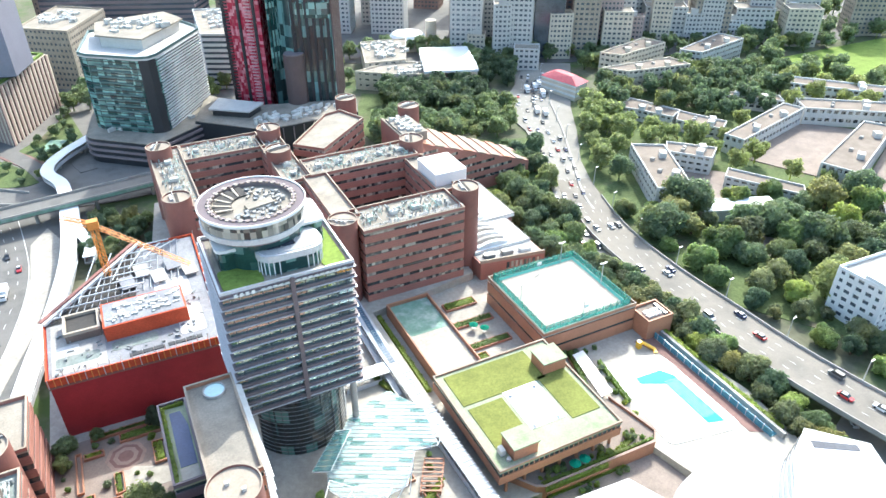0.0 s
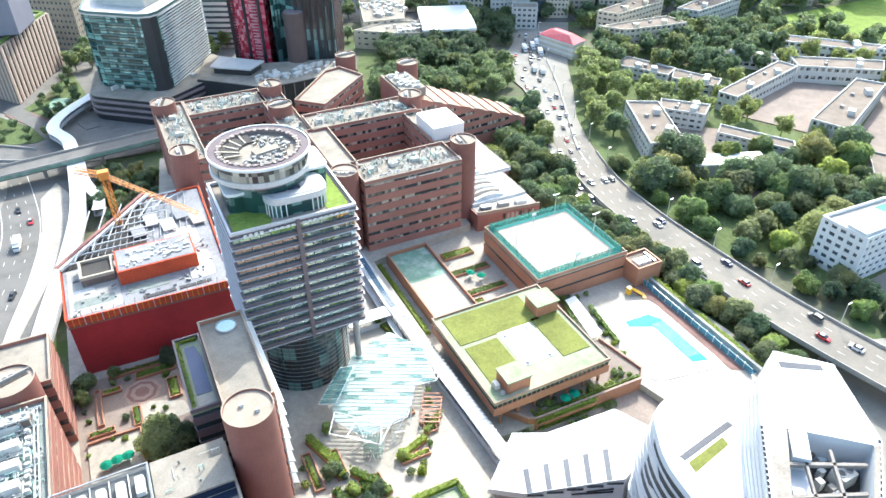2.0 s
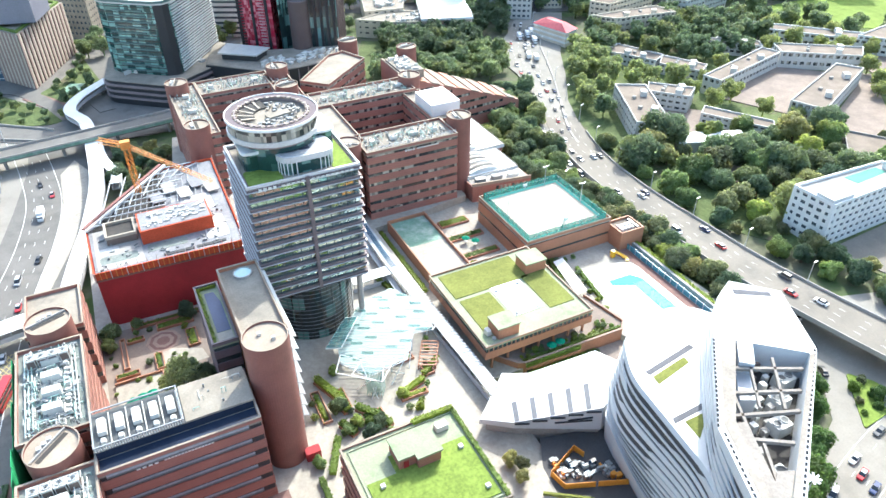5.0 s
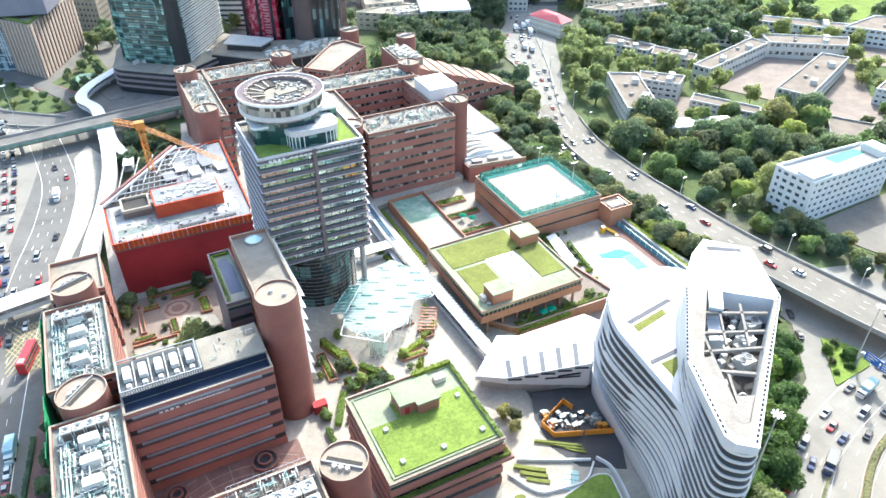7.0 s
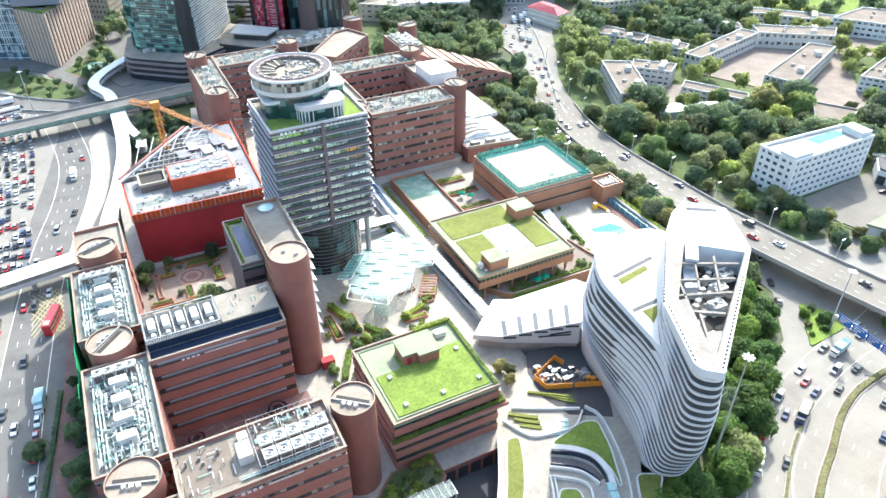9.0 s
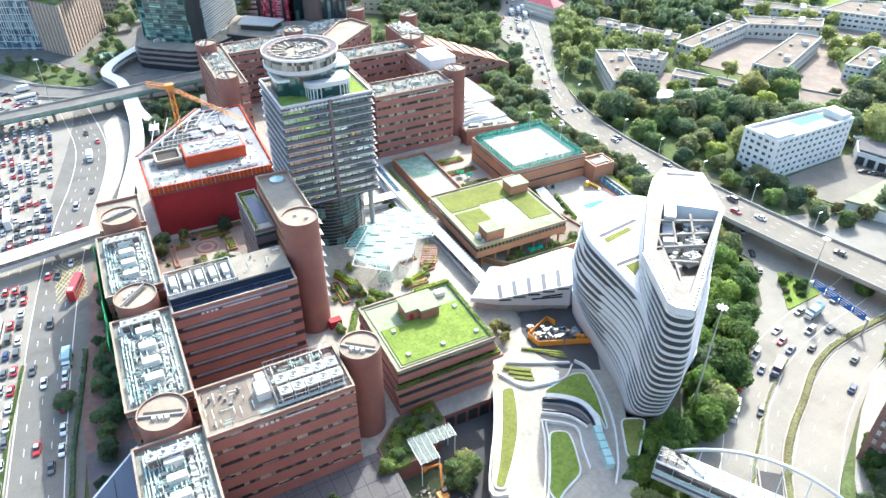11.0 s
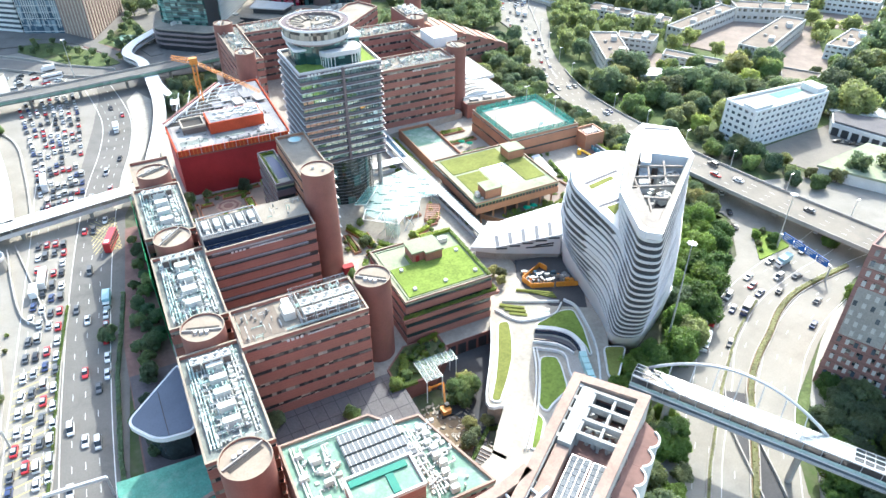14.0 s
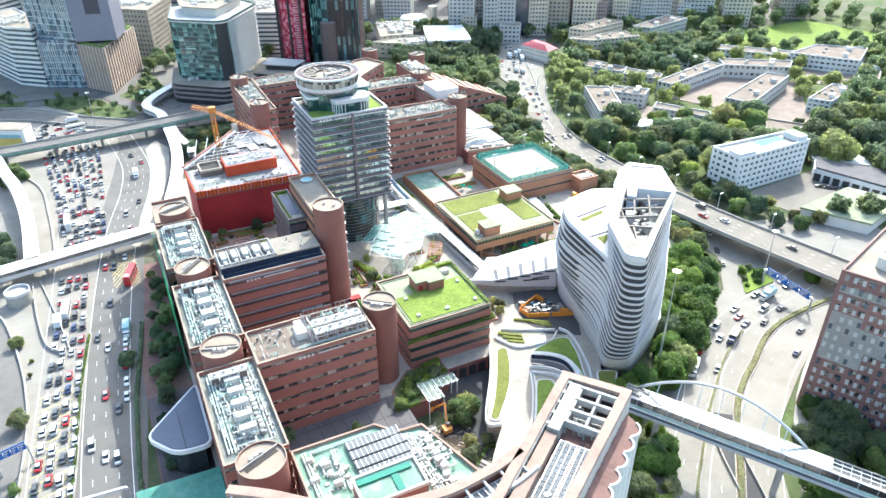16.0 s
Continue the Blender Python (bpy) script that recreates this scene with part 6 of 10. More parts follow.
for i in range(n):
    j = (i + 1) % n
    f += [(i, j, n + j, n + i), (2 * n + i, 2 * n + j, j, i), (n + i, n + j, 3 * n + j, 3 * n + i)]
part("roof_rim", m.add(v, f), SHELL, fold)
for poly in ([(77.6, 34.8), (79.9, 33.2), (65.2, 18.7), (63.0, 19.2)], [(63.0, 19.2), (65.2, 18.7), (58.6, 5.0), (56.5, 4.2)], [(56.5, 4.2), (58.6, 5.0), (59.2, 3.6), (60.8, 3.4), (59.3, 1.2), (57.0, 1.5)], [(59.3, 1.2), (60.8, 3.4), (89.4, 24.3), (90.4, 24.0)]):
    part("rim_ledge", Mesh().prism(poly, 60.6, 60.66), LEDGE, fold, "tan concrete inner ledge")
# floor coloured near-black to stand in for the deep well's shade
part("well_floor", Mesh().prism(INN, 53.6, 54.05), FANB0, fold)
part("crown_slot", Mesh().prism([(90.2, 43.6), (96.4, 39.6), (97.0, 40.8), (90.9, 45.0)], 60.6, 60.66), RECESS, fold)
WELLC = mat("weathered_well_concrete", (0.27, 0.24, 0.21), 0.85, amount=0.2, fine=0.15)
for a, b, w in (((63.6, 16.6), (71.2, 11.6), 0.9), ((66.4, 20.4), (77.6, 16.0), 0.8), ((70, 24.4), (81.6, 19.2), 0.8), ((74.4, 29), (86.2, 22.8), 0.8), ((70.6, 24.6), (62.0, 8.0), 0.7), ((66.6, 13.8), (61.4, 5.4), 0.7), ((75.6, 17.4), (83.4, 27.4), 0.7), ((72.0, 19.6), (78.4, 28.0), 0.6)):
    part("well_beam", Mesh().bar((*a, 59.4), (*b, 59.4), w * 0.7, 0.7), WELLC, fold)
part("well_house", Mesh().prism([(76.4, 28.8), (78.4, 27.0), (82.2, 31.2), (80.0, 33.0)], 54, 60.5), SHELL, fold)
part("well_house", Mesh().prism([(72.2, 23.6), (74.8, 22.2), (78.4, 27.0), (76.4, 28.8)], 54, 57.5), SHELL, fold)
for k in range(26):
    q = (66 + 0.75 * k, 16 + 0.52 * k + 2.4 * (k % 3) - 3)
    part("well_box", Mesh().box(q[0] - 0.5, q[0] + 0.6, q[1] - 0.5, q[1] + 0.4 + 0.3 * (k % 2), 54.05, 55 + 0.4 * (k % 4)), (CONC, PLANTW, GRILLE)[k % 3], fold)
for x, y, w in ((84.8, 24.6, 3.6), (80.0, 21.4, 3.6), (75.4, 17.2, 3.6), (67.4, 9.8, 2.6)):
    handler(x, y, 54.05, w, 3.0, 2.6, "white cooling unit with big grey fans in a roof well", 2 if x > 70 else 1)
part("well_ledge", Mesh().prism([(65.0, 18.5), (58.8, 5.2), (59.3, 3.8), (60.9, 3.6), (66.2, 7.5), (63.6, 8.6), (61.8, 7.4), (67.0, 18.0)], 58.9, 60.4), WELLC, fold, "tan inner ledge")
# flat dark dashes paint the shade of open gaps along the rim
for a, b, n in (((76.4, 35.2), (62.0, 19.4), 20), ((61.6, 17.4), (55.6, 3.8), 14), ((58.7, 0.0), (91.0, 24.6), 34)):
    for k in range(n):
        c = Vector(a).lerp(Vector(b), k / (n - 1))
        part("edge_slot", Mesh().prism(turned(c.x, c.y, 0.75, 0.4, math.degrees(math.atan2(b[1] - a[1], b[0] - a[0]))), 60.6, 60.64), SLOTM, fold)
# ribbed podium wing
ROOFSH = mat("grey_recess_panel", (0.16, 0.163, 0.175), 0.9, amount=0.12)
pw = thing("podium_wing", (70, 72, 0), "low white podium wing with slotted roof over a concrete base", "building")
PWL = [(50.5, 75.5), (57, 70.5), (77, 60), (92, 66), (88, 78), (62, 82.5)]
part("concrete_base", Mesh().prism(inset(PWL, 0.8), -0.3, 8.5), CONC, pw)
part("shell", Mesh().add([(x, y, 8.5) for x, y in PWL] + [(50, 76, 10), (56.5, 70, 11.5), (76.5, 60, 17), (92, 66, 18), (88, 78.5, 16), (62, 83, 12)], [(5, 4, 3, 2, 1, 0), (6, 7, 11), (8, 9, 10)] + [(i, (i + 1) % 6, 6 + (i + 1) % 6, 6 + i) for i in range(6)]), SHELL, pw)


def wing_roof(s, t, lift=0.0):
    """A point of the wing's twisted roof: s along it, t from front to back."""
    return Vector((56.5, 70, 11.5)).lerp((76.5, 60, 17), s).lerp(Vector((62, 83, 12)).lerp((88, 78.5, 16), s), t) + Vector((0, 0, lift))


m = Mesh()
for i in range(12):
    for j in range(6):
        m.add([wing_roof((i + a) / 12, (j + b) / 6) for a, b in ((0, 0), (1, 0), (1, 1), (0, 1))], [(0, 1, 2, 3)])
part("roof", m, SHELL, pw)
for k in range(5):
    s0 = 0.02 + 0.2 * k
    m = Mesh()
    for j in range(4):
        m.add([wing_roof(s0 + a, t, 0.06) for a, t in ((0.0, 0.01 + 0.11 * j), (0.055, 0.01 + 0.11 * j), (0.055, 0.12 + 0.11 * j), (0.0, 0.12 + 0.11 * j))], [(0, 1, 2, 3)])
    part("roof_slot", m, ROOFSH, pw, "grey recessed roof light")
    a, b = wing_roof(s0, 0.0), wing_roof(min(s0 + 0.17, 1.0), 0.0)
    part("wall_slot", Mesh().bar(a + Vector((-0.1, -0.2, -0.5)), b + Vector((-0.1, -0.2, -1.3)), 0.3, 0.4), FINW, pw)
for k in range(2):
    part("wall_slot", Mesh().bar((66 + 3 * k, 65.1 - 1.5 * k, 11.4 + 0.9 * k), (74.5, 60.85, 12.4 + 1.1 * k), 0.25, 0.35), FINW, pw)
solid("podium_lawn_edge", Mesh().prism([(60, 84), (64, 83.2), (86, 79.4), (92, 80.5), (86, 82.4), (64, 86.6)], 0, 8.2), GRASS, "grass strip along a curved podium edge", "lawn", "structure")


# ---- southern foreground ----
SZ = 6.5
solid("south_terrace", Mesh().prism([(40.9, 44), (58, 60), (78, 62), (76, 44), (70, 24), (62, 12), (58, 2), (50, -6), (40, 0.8), (22, -16), (6, -14), (4, -6), (14, -2), (20, 5), (24.5, 9.8), (21.3, 13), (32, 29.4), (39.3, 42)], -0.2, SZ), PAVE, "pale ramped paving below the white tower", "terrace", "structure")
# road and yard take the darker asphalt so their colour carries the shade
solid("service_road", Mesh().prism([(13.9, 45), (40, 45), (36.5, 36), (30, 24), (22, 11), (10, -2), (2, -10), (-2, -4), (10, 14), (18, 26), (14.2, 30)], -0.25, 0.06), ASPHD, "asphalt service road, coloured darker for its shade", "road", "structure")
solid("work_yard", Mesh().prism([(58.2, 58), (62.5, 66), (79, 61.8), (75.5, 44), (70, 34), (60, 40), (57, 48)], SZ, SZ + 0.04), ASPHD, "asphalt yard, coloured darker for its shade", "yard", "structure")


def lawn(poly, z, label, material=GRASS):
    """A raised bed of turf with a pale kerb."""
    root = thing("lawn", (poly[0][0], poly[0][1], z), label, "lawn", "terrace lawns")
    area = sum(a[0] * b[1] - b[0] * a[1] for a, b in zip(poly, poly[1:] + poly[:1]))
    poly = rounded(poly if area > 0 else poly[::-1], 2.2, 4)
    part("kerb", Mesh().prism(poly, z, z + 0.5), WHITEW, root)
    part("turf", Mesh().prism(inset(poly, 0.5), z + 0.5, z + 0.62), material, root)


lawn([(22.4, 13.5), (24.8, 11.7), (31.4, 18.4), (36.7, 24.7), (41.1, 32.1), (44.3, 39.5), (40.5, 40.7), (36.8, 34.5), (33.4, 28.7), (27.7, 20.2)], SZ, "long turf bed with dry patches beside a pale ramp", SEDUM)
lawn([(50.8, 34.6), (49.8, 33.2), (53.6, 30.2), (57.6, 26.4), (58.8, 20.5), (57.4, 15.8), (58.5, 15.6), (63.1, 26), (65.4, 34.8), (61.6, 36.5), (55.4, 35.2)], SZ, "shaded dark green lawn curving round a sunken court")
lawn([(33.6, 6.8), (33.7, 4.2), (34.7, 3.2), (37.5, 4.8), (44.2, 7.2), (47.7, 15.6), (48.7, 19.7), (44.1, 22.1)], SZ, "bright green mown terrace lawn")
lawn([(23.4, -5.2), (25.8, -6.4), (32.4, 1.1), (31.9, 4.7)], SZ, "narrow bright green turf strip")
lawn([(57, 6.5), (58.4, 3.5), (69.7, 13.8), (63.3, 17.1)], SZ, "shaded turf bed below the white tower", SEDUM)
cw = thing("curved_wall", (52, 26, SZ), "curving pale concrete terrace wall round a sunken court", "wall")
ARC = smoothline([(49, 32.4), (54.1, 28.9), (57, 25), (57.2, 20), (55.6, 15.6)])
part("wall", Mesh().strip(ARC, 1.5, SZ + 1.7, 1.7), WHITEW, cw)
part("glass_band", Mesh().strip(ARC, 0.3, SZ + 1.4, 1.4, side=-1.0), NAVY, cw, "dark glass band")
part("sunk_floor", Mesh().strip(smoothline([(47.4, 30), (52.2, 26.6), (54.6, 23.2), (55, 19.4)]), 1.8, SZ + 0.05, 0.04), YARDD, cw)
part("inner_wall", Mesh().strip(smoothline([(45.6, 28), (50.8, 24.2), (52.7, 21.3), (53.6, 18.4)]), 0.5, SZ + 1.0, 1.0), WHITEW, cw)
part("inner_glass", Mesh().strip(smoothline([(46.4, 28.8), (51.4, 25), (53.4, 22), (54.2, 19)]), 0.3, SZ + 0.8, 0.8), NAVY, cw)
part("court_floor", Mesh().prism([(50.8, 19.6), (53.6, 18.2), (54.6, 15.6), (50.4, 6.6), (46.9, 7.6), (48.8, 13.5)], SZ, SZ + 0.05), CONC, cw)
for k in range(5):
    part("teal_glass", Mesh().prism(turned(55.0 - 0.85 * k, 15.8 - 2.35 * k, 2.2, 2.0, 68), SZ, SZ + 2.0), CANO, cw)
for line, h in (([(44.6, 25.4), (50.8, 19.9), (48.6, 13.5), (46.5, 7.4)], 1.0), ([(44.2, 25.6), (40.4, 18.2), (34, 8.6), (27, 0.5), (22.2, -4.6)], 1.0), ([(45.0, 25), (41.4, 17.8), (35, 8.2), (28, 0.2), (23, -5)], 0.7),
                ([(65, 40.1), (66.6, 35), (63.6, 23.4), (60, 15.2), (54, 6), (49.3, 0.9)], 1.1), ([(42.6, 46), (46.5, 38.4), (52, 36.5), (58.4, 35.6), (63.6, 39.2)], 0.9), ([(47, 48.6), (52.9, 45.4), (63.4, 40.2)], 0.9), ([(39.2, 42.4), (32, 29.6), (21.2, 13.2), (24.6, 10)], 1.2)):
    ln = smoothline(line, 4)
    solid("path_wall", Mesh().strip(ln, 0.45, SZ + h, h), WHITEW, "low pale concrete path wall", "wall", "", "path walls")
sg = thing("skylight_grid", (55.5, 38, SZ), "pale teal glass skylight panes in paving", "skylight")
for i in range(2):
    for j in range(4):
        part("pane", Mesh().prism(turned(55.8 + 3.1 * (i + 0.5) / 2 - 3.2 * (j + 0.5) / 4, 41.1 - 2.2 * (i + 0.5) / 2 - 5.2 * (j + 0.5) / 4, 1.7, 1.3, -35), SZ, SZ + 0.35), CANO, sg)
for k in range(3):
    solid("garden_step", Mesh().strip(smoothline([(45.2 + 0.5 * k, 47.2 - 2.2 * k), (48.4 + 0.3 * k, 44.6 - 2.0 * k), (51.6 - 0.4 * k, 42.4 - 1.5 * k)]), 1.0, SZ + 0.9 - 0.25 * k, 0.9 - 0.25 * k), SEDUM, "curved turf step with pale edge", "step", "structure")
    solid("garden_step", Mesh().strip(smoothline([(54 + 2.0 * k, 51.5 - 1.4 * k), (60 + 0.6 * k, 47.4 - 1.2 * k), (64, 44.6 - 1.0 * k)]), 0.6, SZ + 0.8 - 0.2 * k, 0.8 - 0.2 * k), SEDUM, "curved turf step with pale edge", "step", "structure")
# stored site plant in an orange fence
pen = thing("storage_pen", (66, 52, SZ), "site store fenced with orange hoarding panels", "site store")
ORANGE = mat("orange_hoarding", (0.68, 0.27, 0.03), 0.6, amount=0.15)
for a, b in (((58.5, 55), (68, 59)), ((68, 59), (69, 56)), ((59.4, 50.4), (66.4, 47.6)), ((58.5, 55), (59.4, 50.4)), ((67, 47.4), (74, 44.6)), ((74, 44.6), (75, 47))):
    part("hoarding", Mesh().bar((*a, SZ + 1.0), (*b, SZ + 1.0), 0.15, 2.0), ORANGE, pen)
rq = random.Random(4)
for ma, cnt in ((BLUEG, 16), (PLANTW, 16), (ORANGE, 10), (GREYM, 34)):
    m = Mesh()
    for k in range(cnt):
        x = rq.uniform(60, 73)
        y = 55.5 - 0.52 * (x - 60) + rq.uniform(-2.6, 2.6)
        m.box(x, x + rq.uniform(0.4, 1.6), y, y + rq.uniform(0.4, 1.2), SZ, SZ + rq.uniform(0.3, 1.6))
    part("stored_load", m, ma, pen, kind="stuff")
# stair down from the ramp
stair = thing("outdoor_stair", (11, -3, 0), "broad pale concrete outdoor stair", "stair")
for k in range(12):
    a = Vector((15, -1.5, 0)).lerp((7, -6.5, 0), k / 12)
    part("step", Mesh().prism(turned(a.x, a.y, 1.0, 7, 32), -0.2, SZ - 0.5 * k), PAVE, stair)

# teal-roofed service block
TP = [(-36, 5.8), (-36, -23), (2, -23), (-4.8, 0.2), (-11.3, 0.8), (-15.2, 5.4)]
tb = banded("service_block", "low brick service block with a stained teal-green roof", CB, TP, 0, 29, 7, BRICK, WIN, 0.35, roof=TEALROOF, parapet=0.8, top=TERR)
part("penthouse", Mesh().box(-27, -12.5, -20, -12, 29, 33.5), BRICK, tb)
part("penthouse_rim", Mesh().rim(rect(-27.2, -12.3, -20.2, -11.8), 0.5, 33.5, 34.4), WHITEW, tb)
part("penthouse_roof", Mesh().box(-26.6, -13, -19.6, -12.4, 33.5, 33.7), TEALROOF, tb)
part("penthouse_band", Mesh().box(-26.4, -14, -14.4, -12.8, 33.7, 34.2), TEAL, tb, "bright teal channel")
part("penthouse_band", Mesh().box(-19, -17.4, -19.2, -14.4, 33.7, 34.0), TEAL, tb)
GREYP = mat("grey_roof_glazing", (0.17, 0.18, 0.185), 0.8, amount=0.2, fine=0.12, spec=0.3)
for k in range(4):
    y = -9.5 + 3.1 * k
    r = part("roof_light", Mesh().box(-24, -9.5 - 0.6 * k, y, y + 2.5, 29, 30.0), GREYP, tb, "long grey rooflight")
    for j in range(12):
        part("glazing_bar", Mesh().box(-23.6 + 1.15 * j, -23.45 + 1.15 * j, y, y + 2.5, 30.0, 30.12), WHITE, r)
for k in range(9):
    handler(-6.4 + 0.5 * (k % 2), -21 + 2.2 * k, 29, 2.0, 1.5, rp.uniform(1.0, 1.9), "grey-white roof fan coil")
for k in range(8):
    handler(-31 + rp.uniform(-3, 3), -20 + 3.0 * k, 29, rp.uniform(1, 2.4), rp.uniform(1, 2), rp.uniform(0.8, 1.8), "grey-white roof fan coil")
pipes([(-8.5, -21), (-8.5, -3), (-13, 1)], 3, -0.7, 0.2, 29, "winding pale pipes on a teal roof", PLANTW)
pipes([(-34, -20), (-34, 4)], 2, 0.7, 0.2, 29, "winding pale pipes on a teal roof", PLANTW)
pipes([(-32, 3.6), (-17, 3.6)], 2, -0.6, 0.16, 29, "winding pale pipes on a teal roof", PIPEB, (0, 1))
m = Mesh()
for k in range(90):
    x, y = rp.uniform(-34, -26) if k % 2 else rp.uniform(-11, -3), rp.uniform(-22, -1)
    m.box(x, x + rp.uniform(0.2, 1.2), y, y + rp.uniform(0.2, 1.0), 29, 29 + rp.uniform(0.3, 1.2))
for k in range(46):
    x, y = rp.uniform(-12.5, -4.5), rp.uniform(-21, -1.5)
    a, n = rp.choice((0, 1.57, 0.3)), rp.uniform(1.0, 2.6)
    h = 29.3 + rp.uniform(0.2, 0.9)
    c, q = math.cos(a), math.sin(a)
    m.pipe([(x, y, 29), (x, y, h), (x + c * n, y + q * n, h), (x + c * n - q * 1.1, y + q * n + c * 1.1, h), (x + c * n - q * 1.1, y + q * n + c * 1.1, 29)], rp.uniform(0.14, 0.34), 6)
for k in range(24):
    x, y = rp.uniform(-34.5, -26.5), rp.uniform(-21, 3)
    n, h = rp.uniform(1.0, 3), 29.2 + rp.uniform(0.2, 0.7)
    m.pipe([(x, y, 29), (x, y, h), (x, y + n, h), (x + 0.9, y + n, h), (x + 0.9, y + n, 29)], rp.uniform(0.12, 0.28), 6)
solid("roof_clutter", m, PLANTW, "pale ducts and vents crowded on a teal roof", "roof clutter", "stuff")

# tall coped block and its curving arm
CZ = 65.0
o, u, w = Vector((-6.5, -44.2)), Vector((0.81, 0.586)).normalized(), Vector((0.586, -0.81)).normalized()


def pb(s, t):
    q = o + u * s + w * t
    return (q.x, q.y)


def pbox(s0, s1, t0, t1, z0, z1):
    return Mesh().prism([pb(s0, t0), pb(s1, t0), pb(s1, t1), pb(s0, t1)], z0, z1)


BAYW = mat("weathered_grey_white_paint", (0.43, 0.415, 0.385), 0.8, amount=0.2, fine=0.15, stain=((0.27, 0.25, 0.22), 0.5, 0.75, 0.3))
cb = thing("coped_block", (*pb(8, 6), 0), "tall brick block with a broad terracotta coping round open roof bays", CB)
PBR = [pb(-14, 0), pb(-14, 11.4), pb(22.2, 13.2), pb(21.6, 0)]
part("wall", Mesh().rim(PBR, 1.0, -0.3, CZ), PALE, cb)
part("coping", Mesh().rim(PBR, 1.7, CZ - 0.6, CZ + 0.2), TERR, cb, "broad pinkish terracotta coping")
part("roof_deck", Mesh().prism(inset(PBR, 1.0), CZ - 8, CZ - 3.4), PAVER, cb, "red tiled roof deck")
part("deck_joint", pbox(-10, 6.6, 2.2, 4.4, CZ - 3.4, CZ - 0.9), TERR, cb)
part("bay_slab", pbox(6.8, 19.6, 2.3, 4.5, CZ - 3.4, CZ - 0.2), BAYW, cb, "weathered pale roof slab")
for s in (19.4, 16.2, 13.0, 9.9):
    part("bay_beam", pbox(s - 0.45, s + 0.15, 4.5, 11.6, CZ - 1.6, CZ - 0.2), BAYW, cb)
for t in (4.7, 8.2, 11.3):
    part("bay_wall", pbox(9.6, 19.6, t - 0.22, t + 0.22, CZ - 3.4, CZ - 0.4), BAYW, cb)
for k in range(5):
    part("side_post", pbox(7.5 + 2.9 * k, 8.3 + 2.9 * k, 1.6, 2.4, CZ - 3.4, CZ - 0.2), BAYW, cb)
part("side_beam", pbox(-8, 20, 1.6, 1.9, CZ - 1.2, CZ - 0.3), BAYW, cb)
for i in range(2):
    for j in range(3):
        part("bay_louvre", pbox(16.6 + 0.9 * j, 17.3 + 0.9 * j, 5.1 + 3.4 * i, 8 + 3.1 * i, CZ - 3.2, CZ - 2.2), FANB, cb)
rz = random.Random(9)
m = Mesh()
for k in range(36):
    c = pb(rz.uniform(9.8, 16), rz.uniform(5, 11))
    m.box(c[0], c[0] + rz.uniform(0.2, 0.9), c[1], c[1] + rz.uniform(0.2, 0.7), CZ - 3.4, CZ - 3.4 + rz.uniform(0.3, 1.6))
part("bay_plant", m, PLANTW, cb, "pale pumps and ducts", kind="stuff")
for k in range(4):
    part("bay_pipe", Mesh().pipe([(*pb(10 + 1.4 * k, 5.2), CZ - 2.2), (*pb(10 + 1.4 * k, 10.8), CZ - 2.0)], 0.14, 6), PIPEB if k % 2 else PLANTW, cb)
for i, t in enumerate((5.0, 8.5)):
    f = part("panel_frame", pbox(-9.5, 7.0, t - 0.1, t + 3.1, CZ - 2.6, CZ - 2.4), METAL, cb)
    for j in range(13):
        for q in range(3):
            part("glass_panel", pbox(-9.3 + 1.25 * j, -8.2 + 1.25 * j, t + 1.0 * q + 0.04, t + 1.0 * q + 0.94, CZ - 2.4, CZ - 2.3), GREYP, f)
for t in (11.75, 12.1, 12.4):
    part("roof_pipe", Mesh().pipe([(*pb(-9, t - 0.9), CZ - 2.8), (*pb(9, t), CZ - 2.8)], 0.1, 6), (BRICKO, PLANTW, PIPEB)[int(t * 10) % 3], cb)
part("side_terrace", Mesh().prism([pb(-14, 11.6), pb(-14, 14.6), pb(19, 15.4), pb(20.4, 13.3)], -0.3, CZ - 4.25), PAVER, cb, "lower red terrace")
for k in range(8):
    e = 14.6 + 0.8 * (3 + 4.1 * k) / 33
    c = pb(-11.8 + 4.1 * k, e - 0.9)
    arc = [Vector(c) + (u * math.cos(0.45 + 0.224 * j) + w * math.sin(0.45 + 0.224 * j)) * 2.05 for j in range(11)]
    part("bay_window", Mesh().cyl(c[0], c[1], 2.0, 4, CZ - 4.3, 22), WHITEW, cb, "white rounded bay")
    part("bay_top", Mesh().cyl(c[0], c[1], 1.95, CZ - 4.3, CZ - 4.235, 22), PAVER, cb)
    part("bay_rim", Mesh().strip([tuple(q) for q in arc], 0.34, CZ - 3.9, 0.9), WHITEW, cb)
arm = thing("curved_gallery", (-25, -46, 0), "curving gallery roofed with terracotta coping and grey glazing", "gallery")
AL = smoothline([(-52.4, -31.2), (-46.4, -35.4), (-38.2, -42.2), (-30.8, -45.5), (-25.2, -46.6), (-20.3, -47), (-15.4, -46.6), (-11, -46), (-6.6, -44.8)], 5)
part("coping", Mesh().strip(AL, 1.7, CZ + 0.2, 0.8, side=0.2), TERR, arm)
part("outer_wall", Mesh().strip(AL, 0.6, CZ - 0.6, CZ - 1, side=0.2), BRICK, arm)
part("glazing", Mesh().strip(AL, 2.4, CZ - 1.6, 0.4, side=-2.4), GREYP, arm)
part("gutter", Mesh().strip(AL, 0.7, CZ - 2.2, 0.5, side=-0.9), WHITEW, arm)
part("inner_beam", Mesh().strip(AL, 0.5, CZ - 0.4, 1.6, side=-3.9), WHITEW, arm)
part("inner_roof", Mesh().strip(AL, 5.0, CZ - 3.0, 0.6, side=-6.4), PALE, arm)
